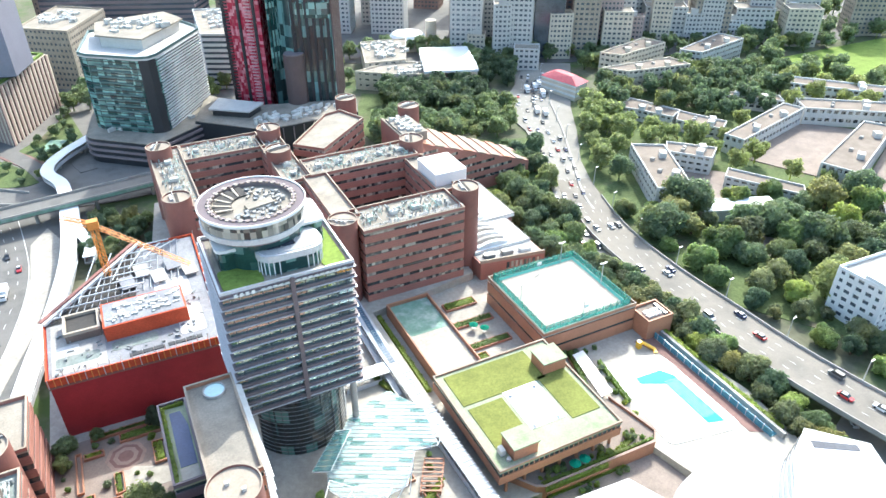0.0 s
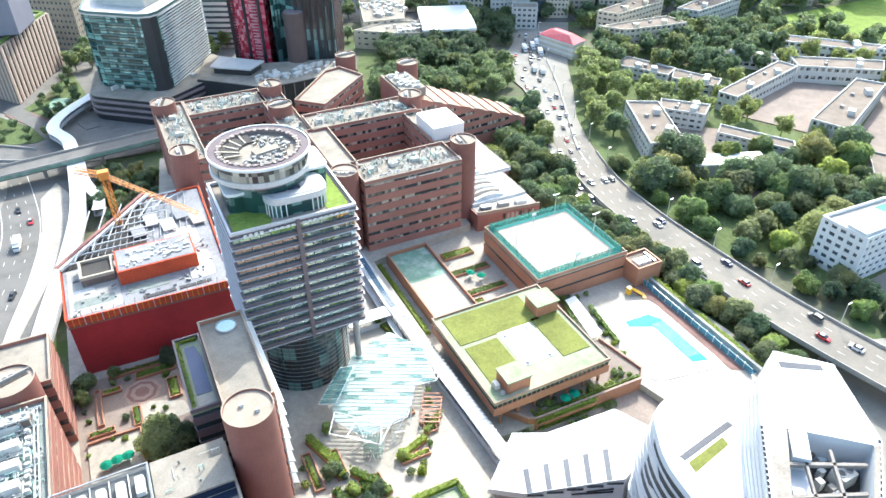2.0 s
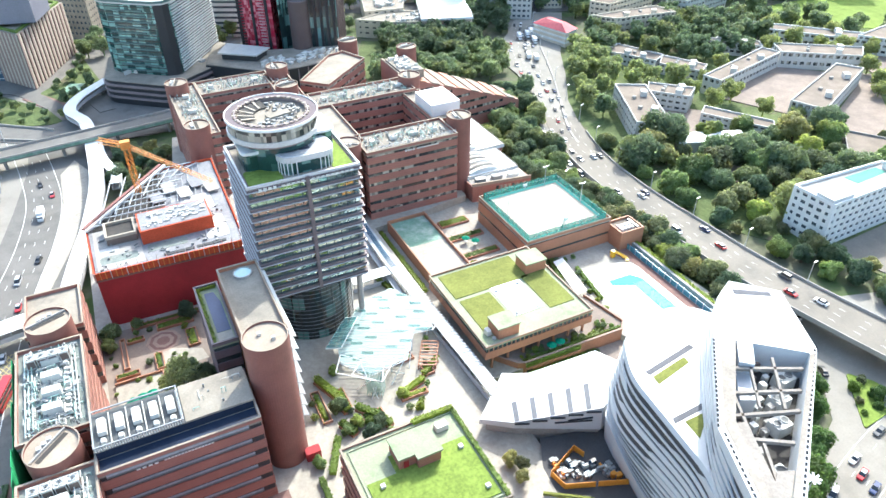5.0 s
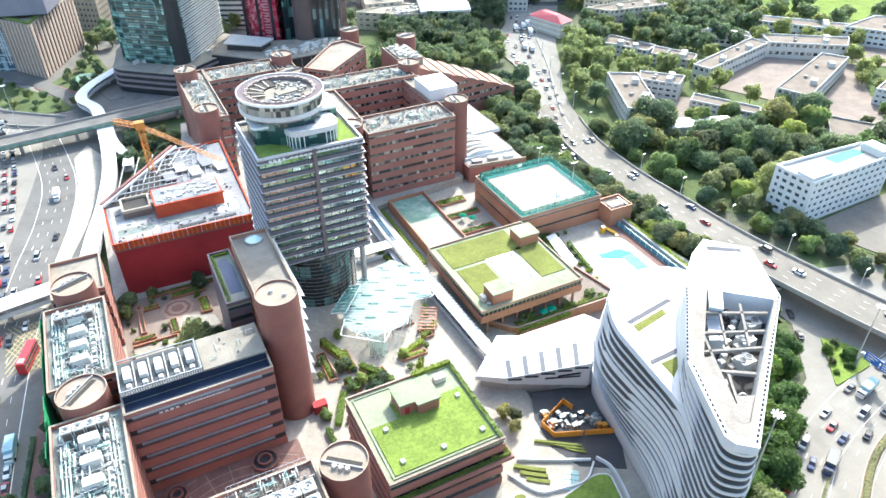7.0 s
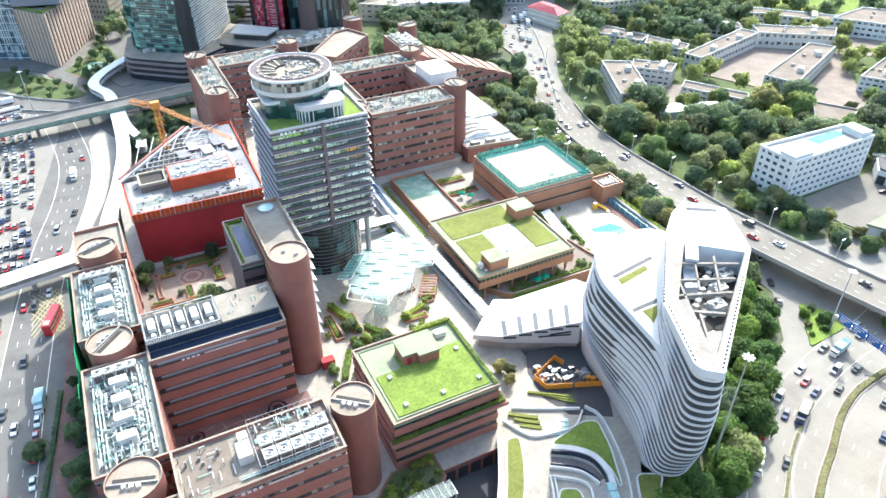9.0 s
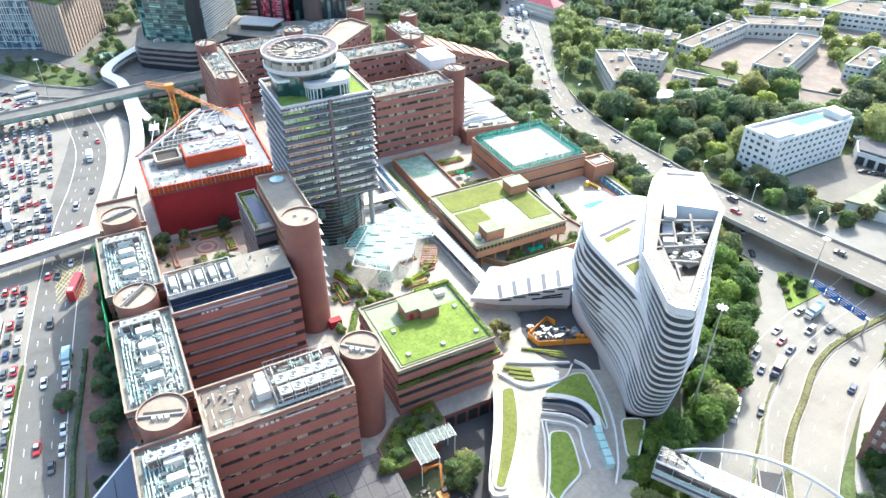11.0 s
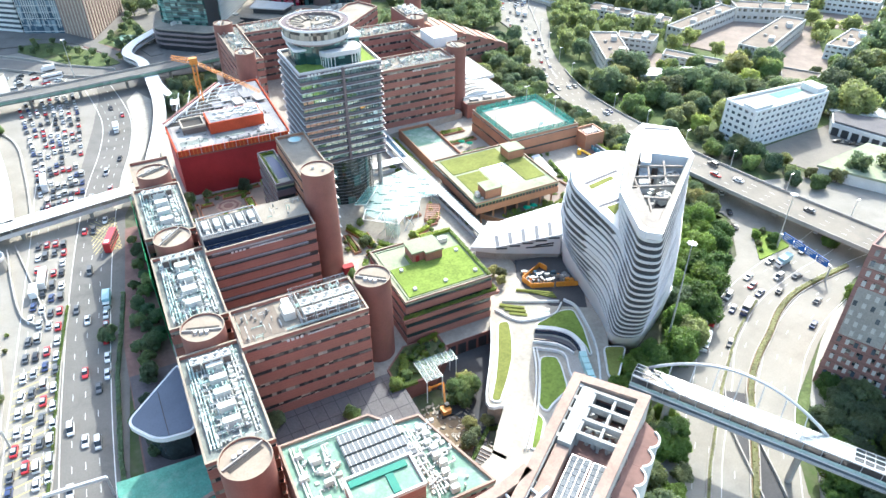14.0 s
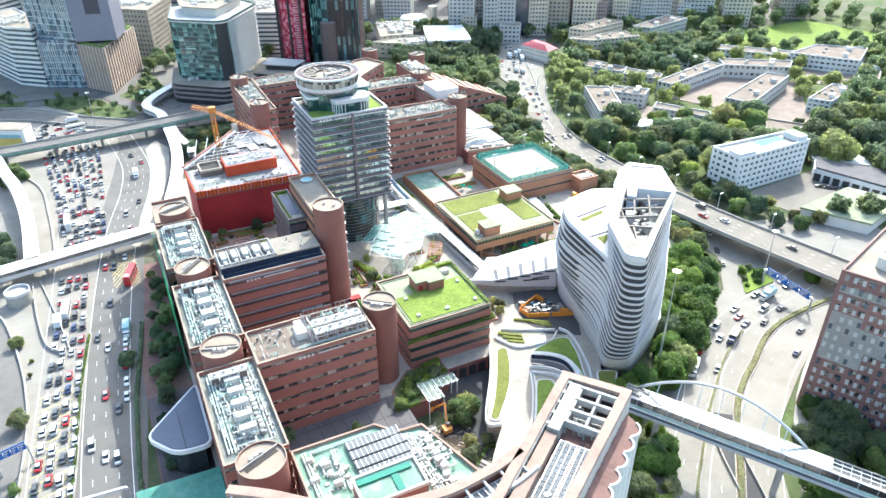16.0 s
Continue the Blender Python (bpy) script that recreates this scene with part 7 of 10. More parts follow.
part("inner_wall", Mesh().strip(AL, 0.8, CZ - 3.4, CZ - 4, side=-8.4), PALE, arm)
for p, d in along(AL, 1.15):
    q = Vector((d.y, -d.x, 0))
    part("glazing_bar", Mesh().bar(p + q * 1.2 + Vector((0, 0, CZ - 1.5)), p + q * 3.6 + Vector((0, 0, CZ - 1.5)), 0.14), WHITE, arm)
for p, d in along(AL, 3.4, 1.0):
    q = Vector((d.y, -d.x, 0))
    part("tie_beam", Mesh().bar(p + q * 0.5 + Vector((0, 0, CZ - 0.5)), p + q * 4.2 + Vector((0, 0, CZ - 0.7)), 0.3, 0.4), WHITEW, arm)
# plant on the inner roof between arm and block
for k in range(7):
    c = pb(-5 + 1.3 * k - 8, 4 + 1.6 * (k % 3) + 3)
    handler(c[0], c[1], CZ - 3.4, 1.4, 1.1, 1.2 + 0.2 * (k % 3), "grey-white roof fan coil")
for x, y in ((-20, -52), (-26, -53), (-33, -51), (-14, -52.6)):
    handler(x, y, CZ - 3.0, 2.4, 1.6, 1.6, "grey-white roof fan coil")
# blue wing roof and teal terrace beside the road
wg = thing("wing_pavilion", (-58, 48, 0), "pavilion under a dark blue wing-shaped roof with a white edge", "pavilion")
WP = rounded([(-67.8, 45.4), (-61, 36), (-51.2, 35), (-51.2, 62.5)], 3.4, 5)
part("roof_edge", Mesh().prism(WP, 10.4, 11.8), WHITE, wg)
WINGB = mat("blue_grey_metal_roof", (0.075, 0.10, 0.15), 0.4, 0.3, amount=0.1)
part("roof", Mesh().prism(inset(WP, 0.7), 11.8, 12.0), WINGB, wg)
part("seam", Mesh().bar((-58, 36.4, 12.05), (-58.4, 53, 12.05), 0.2), DARK, wg)
part("glass_wall", Mesh().prism(inset(WP, 2.2), 0.1, 10.4), GLASS, wg)
# mauve tone is that of paving in shadow, put into the base colour
MAUVEP = mat("dull_mauve_paving", (0.14, 0.12, 0.125), 0.85, amount=0.2, fine=0.12)
solid("paved_forecourt", Mesh().box(-66, -51.2, 30, 75, 0.15, 0.5), MAUVEP, "paved forecourt beside the pavilion, coloured dull mauve for shade", "paving", "structure")
# darker copy of the teal roof; part of its depth is painted shade
TEALT = mat("deep_teal_terrace_coat", (0.10, 0.27, 0.21), 0.8, amount=0.25, fine=0.2, stain=((0.2, 0.33, 0.28), 0.5, 0.72, 0.2))
tt = thing("teal_terrace", (-62, 24, 0), "low block with a weathered teal terrace roof", "terrace")
part("wall", Mesh().prism([(-72, 31), (-72, 8), (-51.2, 8), (-51.2, 30)], 0, 7.4), BRICK, tt)
part("roof", Mesh().prism([(-72.2, 31.2), (-72.2, 8), (-51.2, 8), (-51.2, 30.2)], 7.4, 7.8), TEALT, tt)
part("coping", Mesh().bar((-72.2, 12, 8.0), (-51.4, 17.5, 8.0), 1.0, 0.6), TERR, tt)
# yard garden: small glass roof, planters, digger
SHELTG = clear_glass("grey_shelter_glass", (0.22, 0.29, 0.27), 0.45, 0.1)
gl = thing("glass_shelter", (11, 27, P0), "small pale glass shelter roof on steel posts", "shelter")
for i in range(7):
    for j in range(4):
        if i < 3 or j > 1:
            x, y = 9.2 + 1.72 * i, 26.2 + 2.2 * j
            part("roof_pane", Mesh().box(x, x + 1.62, y, y + 2.1, 8.6, 8.68), SHELTG, gl)
for i in range(8):
    x = 9.15 + 1.72 * i
    part("roof_bar", Mesh().box(x - 0.06, x + 0.06, 26.1 if i < 4 else 30.5, 35.1, 8.45, 8.6), METAL, gl)
for x, y in ((9.4, 26.4), (14.2, 26.4), (9.4, 34.8), (20.9, 34.8), (20.9, 30.8)):
    part("post", Mesh().bar((x, y, -0.2), (x, y, 8.6), 0.2), WHITE, gl)
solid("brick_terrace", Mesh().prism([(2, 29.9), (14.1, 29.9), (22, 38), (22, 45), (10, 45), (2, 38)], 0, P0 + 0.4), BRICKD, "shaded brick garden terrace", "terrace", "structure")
solid("bare_earth", Mesh().prism([(-2, 24), (12, 22), (18, 12), (10, 2), (4, -4), (-2, 8)], -0.2, 0.3), SOIL, "bare earth and rubble of a garden works", "soil", "structure")
VOIDG = mat("dark_cab_glass", (0.03, 0.035, 0.04), 0.15)
dg = thing("excavator", (12, 20, 0.3), "orange excavator with raised boom on bare earth", "excavator")
for y in (18.6, 20.8):
    part("track", Mesh().prism(rounded(rect(10.4, 14.0, y, y + 0.7), 0.3, 2), 0.3, 1.2), FANB, dg)
part("house", Mesh().prism(rounded(rect(10.8, 13.4, 18.8, 21.4), 0.4, 2), 1.2, 2.6), CRANE, dg)
part("cab", Mesh().box(12.2, 13.3, 20.2, 21.3, 2.6, 3.5), VOIDG, dg)
part("boom", Mesh().bar((12.4, 21, 2.2), (14.6, 26.6, 5.4), 0.55), CRANE, dg)
part("arm", Mesh().bar((14.6, 26.6, 5.4), (11.4, 28.6, 3.0), 0.45), CRANE, dg)
part("bucket", Mesh().prism(turned(11.2, 28.8, 1.2, 0.9, 30), 2.0, 3.0), CRANE, dg)
rk = random.Random(12)
m = Mesh()
for k in range(120):
    x, y = rk.uniform(6, 19), rk.uniform(4, 26)
    m.prism(turned(x, y, rk.uniform(0.3, 1.4), rk.uniform(0.2, 0.7), rk.uniform(0, 180)), 0.28, 0.3 + rk.uniform(0.1, 0.5))
solid("rubble", m, TAN, "broken stone and timber strewn over bare earth", "rubble", "stuff")


# ---- city beyond the campus ----
def windowed(name, label, category, poly, z0, z1, storeys, bay, wall, glass=GLASS, share=0.45, pier=0.35, roof=ROOFC, group="", parapet=0.9, proud=0.05, single=False, far=False):
    """As banded(), with a row of upright piers on every side, which leaves single windows."""
    root = banded(name, label, category, poly, z0, z1, storeys, wall, glass, share, roof, parapet, 0.3, group, far=far)
    n, m = len(poly), Mesh()
    for i in range(n):
        a, b = Vector(poly[i]), Vector(poly[(i + 1) % n])
        d = b - a
        k = max(1, round(d.length / bay))
        w = d.length / k * pier
        u = d.normalized()
        out = Vector((u.y, -u.x))
        for j in range(k + 1):
            c = a + d * j / k + u * (w / 2 if j == 0 else -w / 2 if j == k else 0)
            p, q = c - u * w / 2, c + u * w / 2
            m.prism([tuple(p + out * proud), tuple(q + out * proud), tuple(q - out * 0.44), tuple(p - out * 0.44)], z0 + 0.01, z1 - 0.02)
            if single:
                part("pier", m, wall, root)
                m = Mesh()
    if not single:
        part("pier_course", m, wall, root, kind="stuff")
    return root


solid("city_paving", Mesh().prism([(-170, 398), (-60, 330), (20, 326), (118, 334), (128, 400), (130, 640), (-260, 640)], -0.33, -0.2), ASPH, "worn grey streets and paving between office blocks", "paving", "structure")
OFF = "office block"
GLASSO = celled("green_mirror_glass", (0.015, 0.06, 0.055), (0.30, 0.52, 0.46), (2.9, 2.9, 2.85), 0.62, 0.06)
BLUEO = celled("blue_mirror_glass", (0.07, 0.11, 0.15), (0.34, 0.42, 0.46), (2.2, 2.2, 4.2), 0.6, 0.07)
# red and dark glass: tones lightened to stand in for reflections and haze
REDO = celled("red_mirror_glass", (0.42, 0.02, 0.05), (0.72, 0.26, 0.30), (1.8, 1.8, 1.7), 0.6, 0.1)
GREENO = celled("dark_mirror_glass", (0.035, 0.06, 0.06), (0.22, 0.40, 0.38), (3.6, 3.6, 6.0), 0.45, 0.06)
PINKL = mat("pale_pink_metal", (0.62, 0.34, 0.36), 0.5, amount=0.1)
BROWND = mat("bronze_brown_cladding", (0.12, 0.085, 0.08), 0.5, amount=0.12)
MAUVEB = mat("mauve_blue_metal", (0.22, 0.22, 0.27), 0.45, 0.1, amount=0.06)
HEDGEB = mat("roof_edge_planting", (0.13, 0.19, 0.05), 0.95, amount=0.25, fine=0.2)
def face_bars(a, b, z0, z1, step, size, out, upright=False, skip=0.0, seed=1, reach=(0.0, 1.0)):
    """Bars over one face from a to b: level fins, or upright fins, standing out from it."""
    r, m = random.Random(seed), Mesh()
    a, b = Vector(a), Vector(b)
    u = (b - a).normalized()
    o = Vector((u.y, -u.x)) * out
    if upright:
        n = int((b - a).length / step)
        for k in range(n + 1):
            if r.random() < skip:
                continue
            c = a + u * step * k
            lo, hi = (z0 + (z1 - z0) * r.uniform(0, 0.35) if skip else z0), (z1 - (z1 - z0) * r.uniform(0, 0.3) if skip else z1)
            m.prism([tuple(c), tuple(c + o), tuple(c + o + u * size), tuple(c + u * size)], lo, hi)
    else:
        z = z0
        while z < z1:
            s0, s1 = reach
            if skip:
                s0, s1 = s0 + r.uniform(0, skip), s1 - r.uniform(0, skip)
            p, q = a.lerp(b, s0), a.lerp(b, s1)
            m.prism([tuple(p), tuple(p + o), tuple(q + o), tuple(q)], z, z + size)
            z += step
    return m


BROWNP = mat("pinkish_stone_rib", (0.36, 0.25, 0.22), 0.65, amount=0.1)
BLACKF = mat("dark_bronze_frame", (0.03, 0.032, 0.036), 0.4, amount=0.15)
GB = [(-9, 376), (-6, 371), (15, 354.6), (20, 353.4), (24, 356), (50, 394), (50, 400), (40, 426), (-2, 414)]
ga = thing("office_block", (20, 380, 0), "green-glass office block with stacked floors and pale sun fins", OFF)
part("glazing", Mesh().prism(GB, 12, 49), GLASSO, ga, "reflective green glass")
for i in range(13):
    z = 13.6 + 2.85 * i
    part("floor_edge", Mesh().prism(inset(GB, -0.25), z - 0.32, z), BLACKF, ga)
part("fin_course", face_bars((-6.4, 371.2), (14.6, 354.8), 14.2, 48, 2.85, 0.75, 0.5, skip=0.22, seed=4), PALETEAL, ga, "broken pale floor fins", kind="stuff")
part("fin_course", face_bars((24, 356), (50, 394), 13, 48.6, 1.42, 0.5, 0.9), WHITEW, ga, "pale level sun fins", kind="stuff")
part("corner_strip", Mesh().prism([(15.6, 354), (20, 352.9), (23.4, 354.8), (22, 357), (16, 356)], 12, 48.9), BLACKF, ga)
part("roof_deck", Mesh().prism(inset(GB, -0.5), 49, 49.8), PALE, ga)
part("parapet", Mesh().rim(inset(GB, -0.5), 0.5, 49.8, 51), PALETEAL, ga)
part("penthouse", Mesh().prism([(2, 384), (20, 368), (42, 398), (36, 416), (4, 408)], 49.8, 55), PALE, ga, "pale glazed roof storey")
part("penthouse_roof", Mesh().prism([(0, 384), (20, 366), (44, 398), (37, 418), (2, 410)], 55, 55.7), ROOFC, ga)
GP = rounded([(-16, 364), (14, 339), (44, 360), (40, 402), (-10, 402)], 6)
part("podium_base", Mesh().prism(GP, -0.3, 12), BLACKF, ga)
part("podium_roof", Mesh().prism(GP, 12, 12.4), ROOFC, ga)
for i in range(3):
    part("podium_band", Mesh().prism(inset(GP, -0.8), 3 + i * 3.2, 4.2 + i * 3.2), MAUVE, ga)
# office block of upright stone ribs, with a blue glass notch
SB = [(-68, 426), (-51, 401), (-27, 456), (-42, 468)]
st = thing("office_block", (-46, 436, 0), "pinkish stone office block with tight upright ribs", OFF)
part("glazing", Mesh().prism(SB, -0.3, 30), NAVY, st, "dark window slots")
part("ribbing", face_bars(SB[1], SB[2], 0, 30.6, 4.4, 1.5, 0.5, True), BROWNP, st, "pinkish brown upright ribs", kind="stuff")
part("ribbing", face_bars((-50.2, 402.9), SB[2], 0, 30.2, 4.4, 1.1, 0.3, True), CREAM, st, "pale upright ribs", kind="stuff")
part("ribbing", face_bars(SB[0], SB[1], 0, 30.6, 3.4, 1.3, 0.5, True), BROWNP, st, "pinkish brown upright ribs", kind="stuff")
part("ribbing", face_bars((-67, 424.6), SB[1], 0, 30.2, 3.4, 0.8, 0.3, True), CREAM, st, "pale upright ribs", kind="stuff")
part("notch_glass", Mesh().prism([(-41.6, 422.4), (-39.2, 427.8), (-40.6, 428.6), (-43.0, 423.0)], 6, 29.6), NAVY, st)
part("roof_deck", Mesh().prism(SB, 30, 30.5), ROOFC, st)
part("roof_hedge", Mesh().rim(inset(SB, 1.2), 1.6, 30.5, 31.6), HEDGEB, st, "planted roof edge")
# framed glass tower that overhangs it
gt = thing("glass_tower", (-64, 440, 0), "tall blue glass tower with white frame and mauve end wall", OFF)
LOWG, UPG = [(-90.4, 435), (-66, 423), (-57, 444), (-80, 462)], [(-92, 446), (-66, 420), (-41, 413), (-33, 438), (-62, 472)]
part("lower_glazing", Mesh().prism(LOWG, -0.3, 33), BLUEO, gt)
part("upper_glazing", Mesh().prism(UPG, 33, 96), BLUEO, gt)
part("end_wall", Mesh().prism([(-66, 419.8), (-40.8, 412.8), (-33, 437.6), (-35, 438.6), (-42.4, 415.2), (-65.6, 421.6)], 32.4, 96), MAUVEB, gt, "mauve-grey metal end wall")
part("end_window", Mesh().prism([(-56, 416.6), (-47, 414.1), (-46.8, 414.9), (-55.8, 417.4)], 50, 90), NAVY, gt)
part("soffit", Mesh().prism(inset(UPG, 0.1), 32.0, 33), DARK, gt)
for q0, q1, z0, z1, sd in ((LOWG[0], LOWG[1], 0, 33, 3), (UPG[0], UPG[1], 33, 96, 5)):
    part("white_frame", face_bars(q0, q1, z0, z1, 1.5, 0.28, 0.4, True, 0.15, sd), WHITEW, gt, "white upright frame bars", kind="stuff")
    part("floor_course", face_bars(q0, q1, z0 + 1, z1, 4.2, 0.3, 0.25), WHITEW, gt, "white floor lines", kind="stuff")
banded("office_block", "grey office block with slanting floor bands", OFF, [(-128, 500), (-108, 452), (-91.5, 438), (-84, 456), (-104, 520)], -0.3, 39, 12, WHITEW, GREYG, 0.5)
banded("office_block", "far grey office block with level bands", OFF, [(-150, 560), (-118, 524), (-100, 546), (-128, 590)], -0.3, 52, 15, PALE, GREYG, 0.5)
wfb = banded("office_block", "white office block with dark ribbon windows", OFF, [(58, 446), (78, 436), (100, 500), (64, 512)], -0.3, 33, 10, WHITEW, GREYG, 0.45)
part("fin_course", face_bars((78, 436), (100, 500), 1, 33, 1.65, 0.45, 0.8), WHITEW, wfb, kind="stuff")
banded("office_block", "long mauve-grey slab of offices behind the tan block", OFF, [(-30, 580), (70, 540), (84, 566), (-20, 606)], -0.3, 50, 14, MAUVE, GREYG, 0.45, far=True)
# red and green mirrored towers on a black podium
rt = thing("glass_tower", (78, 388, 0), "tower of red mirrored glass with black piers", OFF)
RTP = [(63, 386), (79, 371), (90, 393), (74, 408)]
part("glazing", Mesh().prism(RTP, -0.3, 120), REDO, rt, "red mirrored glass")
part("pier_course", face_bars(RTP[0], RTP[1], 10, 120, 9.0, 1.4, 0.8, True), BLACKF, rt, kind="stuff")
part("ledge_course", face_bars(RTP[0], RTP[1], 10, 120, 1.7, 0.5, 1.1, reach=(0.62, 0.78)), PINKL, rt, "pale pink ledges", kind="stuff")
part("ledge_course", face_bars(RTP[0], RTP[1], 11, 120, 1.7, 0.5, 1.1, reach=(0.0, 0.16)), BLACKF, rt, kind="stuff")
part("ledge_course", face_bars(RTP[3], RTP[0], 10, 120, 3.4, 1.2, 0.3), BLACKF, rt, kind="stuff")
dt = thing("glass_tower", (104, 380, 0), "dark mirrored glass tower with green strips and bronze piers", OFF)
DTP = [(82, 369), (88, 372), (93, 363), (112, 355), (127, 388), (95, 405)]
part("glazing", Mesh().prism(DTP, -0.3, 120), GREENO, dt, "dark green mirrored glass")
part("pier_course", face_bars(DTP[2], DTP[3], 8, 120, 3.6, 1.5, 0.9, True), BLACKF, dt, kind="stuff")
part("pier_course", face_bars(DTP[3], DTP[4], 8, 120, 4.2, 1.4, 0.9, True), BROWND, dt, kind="stuff")
part("green_strip", face_bars(DTP[0], DTP[1], 30, 120, 2.2, 1.0, 0.7, True), GLASSO, dt, kind="stuff")
part("setback_glass", Mesh().prism([(95, 361.4), (111, 354), (113, 358), (97, 366)], 58, 66), GLASSO, dt, "sloping green glass bay")
dr = thing("round_turret", (92, 362, 0), "round bronze-clad turret at a tower's foot", "turret")
part("shaft", Mesh().cyl(92, 362, 5.6, -0.3, 40, 32), BROWND, dr)
part("cap", Mesh().cyl(92, 362, 5.2, 40, 40.5, 32), MAUVE, dr)
bp = thing("black_podium", (80, 350, 0), "low black podium building with pale plant on its roof", OFF)
BPP = [(36, 358), (66, 330), (116, 334), (122, 352), (72, 366), (48, 396)]
part("wall", Mesh().prism(BPP, -0.3, 13.4), BLACKF, bp)
part("roof", Mesh().prism(inset(BPP, 0.4), 13.4, 13.8), ROOFC, bp)
for k in range(9):
    part("wall_rib", Mesh().prism(turned(*Vector((66, 329.8)).lerp(Vector((116, 333.8)), (k + 0.5) / 9), 0.5, 0.5, 5), 0, 13), MAUVE, bp)
wr = thing("white_roof_hall", (56, 366, 13.8), "low glazed pavilion with a sloping white roof", "hall")
part("wall", Mesh().prism([(46, 362), (62, 350), (70, 358), (52, 374)], 13.8, 17), DARK, wr)
part("roof", Mesh().prism([(44, 362), (62, 348.4), (72, 358), (52, 376)], 17, 17.8), PALE, wr)
windowed("office_block", "tan tiled office block", OFF, [(-42, 500), (-14, 478), (10, 528), (-18, 550)], -0.3, 36, 10, 3.0, TAN, GREYG, 0.45, 0.45)
for poly, h, lab in (([(140, 404), (160, 388), (206, 366), (214, 384), (168, 412)], 10.5, "low cream museum hall"), ([(150, 412), (176, 408), (196, 452), (164, 458)], 12, "cream museum wing with roof terrace")):
    windowed("museum_hall", lab, "museum", poly, -0.3, h, 3, 5, CREAM, GLASS, 0.3, 0.5)
wd = thing("wedge_hall", (198, 392, 0), "hall under a stepped white wedge roof", "hall")
part("wall", Mesh().prism([(174, 374), (204, 363), (222, 410), (192, 420)], -0.3, 11), CREAM, wd)
for k in range(4):
    part("roof_step", Mesh().prism([(173 + 5 * k, 373 + 13 * k), (204.6 + 5 * k, 362 + 13 * k), (211 + 5 * k, 378 + 13 * k), (180 + 5 * k, 389 + 13 * k)], 11 - 1.2 * k + 3, 15.4 - 1.0 * k), WHITE, wd)
dm = thing("planetarium", (205, 470, 0), "low white saucer roof on a round drum", "hall")
part("drum", Mesh().cyl(205, 470, 11, -0.3, 9, 40), CREAM, dm)
part("roof", Mesh().cyl(205, 470, 13, 9, 11, 40, 11), WHITE, dm)
part("mast_drum", Mesh().cyl(224, 470, 4, -0.3, 18, 24), CREAM, dm)
hs = thing("red_roof_house", (252, 340, 0), "three-storey cream house with a pinkish-red hip roof", "house")
HP = [(243, 350), (250, 324), (261, 328), (255, 355)]
part("wall", Mesh().prism(HP, -0.3, 9.5), CREAM, hs)
for k in range(3):
    part("gallery", Mesh().prism(inset(HP, -0.25), 2.2 + 3 * k, 3.4 + 3 * k), WHITEW, hs)
part("roof", Mesh().prism(inset(HP, -0.8), 9.5, 13, [(248.5, 345), (251.5, 331), (255.5, 333), (253, 346)]), PINK, hs)
SC = "pale rendered school wing with rows of windows and tan flat roof"
WINGS_NORTH = (
    ([(276, 334), (286, 321), (330, 315), (328, 332)], 13.5, 4, "cream hospital block with galleries", CREAM), ([(346, 342), (354, 330), (404, 342), (398, 360)], 13.5, 4, "white institutional block with glazed upper floor", PALE), ([(296, 362), (304, 350), (350, 360), (344, 376)], 13, 4, "long cream institutional block", CREAM), ([(255, 293), (263, 284), (273, 266), (284, 272), (272, 300)], 6, 2, SC, PALE),
    ([(273, 263), (286, 242), (296, 249), (284, 273)], 5.5, 2, SC, PALE), ([(202, 198), (216.5, 191), (236, 232), (222, 240)], 10.5, 3, SC, PALE),
)
WINGS_MIDDLE = (
    ([(235, 229), (249, 213), (260, 221), (243, 238)], 8.5, 3, SC, PALE), ([(246, 201), (264, 171), (271, 178), (254, 207)], 5, 2, "long low shed with a grey-green roof", PALE), ([(275, 231), (278, 221), (341, 238), (338, 249)], 9, 2, "arcaded school wing with tan flat roof", PALE), ([(342, 238), (378, 212), (392, 222), (350, 252)], 9, 2, "arcaded school wing with tan flat roof", PALE),
    ([(290, 186), (296, 170), (362, 199), (354, 211)], 9, 2, "arcaded school wing with tan flat roof", PALE), ([(318, 288), (322, 278), (345, 254), (350, 262)], 7, 2, SC, PALE),
)
WINGS_SOUTH = (
    ([(364, 282), (410, 228), (421, 238), (373, 291)], 8, 2, "long white school gallery", WHITEW), ([(405, 236), (432, 198), (468, 218), (442, 242)], 10, 3, "white school block with sunshades", WHITEW), ([(337, 163), (344, 152), (380, 163), (376, 176)], 8, 3, "white house with deep galleries", WHITEW), ([(404, 178), (412, 168), (446, 190), (438, 200)], 7, 2, "pale house with a green roof", PALE),
    ([(276, 140), (284, 130), (308, 140), (296, 158)], 3.5, 1, "low grey roofed shelter", CONC),
)
for poly, h, st, lab, wall in WINGS_NORTH + WINGS_MIDDLE + WINGS_SOUTH:
    sb = windowed("school_block", lab, "building", poly, -0.3, h, st, 3.6, wall, WIN, 0.42, 0.34, roof=RUSTROOF, group="institutional blocks", single=h in (9, 10.5, 8.5))
    cx, cy = sum(p[0] for p in poly) / len(poly), sum(p[1] for p in poly) / len(poly)
    for k in range(2 if h > 5 else 0):
        px, py = cx + (poly[k + 1][0] - cx) * 0.45, cy + (poly[k + 1][1] - cy) * 0.45
        part("stair_house", Mesh().prism(turned(px, py, 4.2, 3.2, 35 + 20 * k), h, h + 2.6), wall, sb)
        part("roof_tank", Mesh().prism(turned(cx - (px - cx) * 0.6, cy - (py - cy) * 0.6, 1.8, 1.6, 20), h, h + 1.3), CONC, sb)
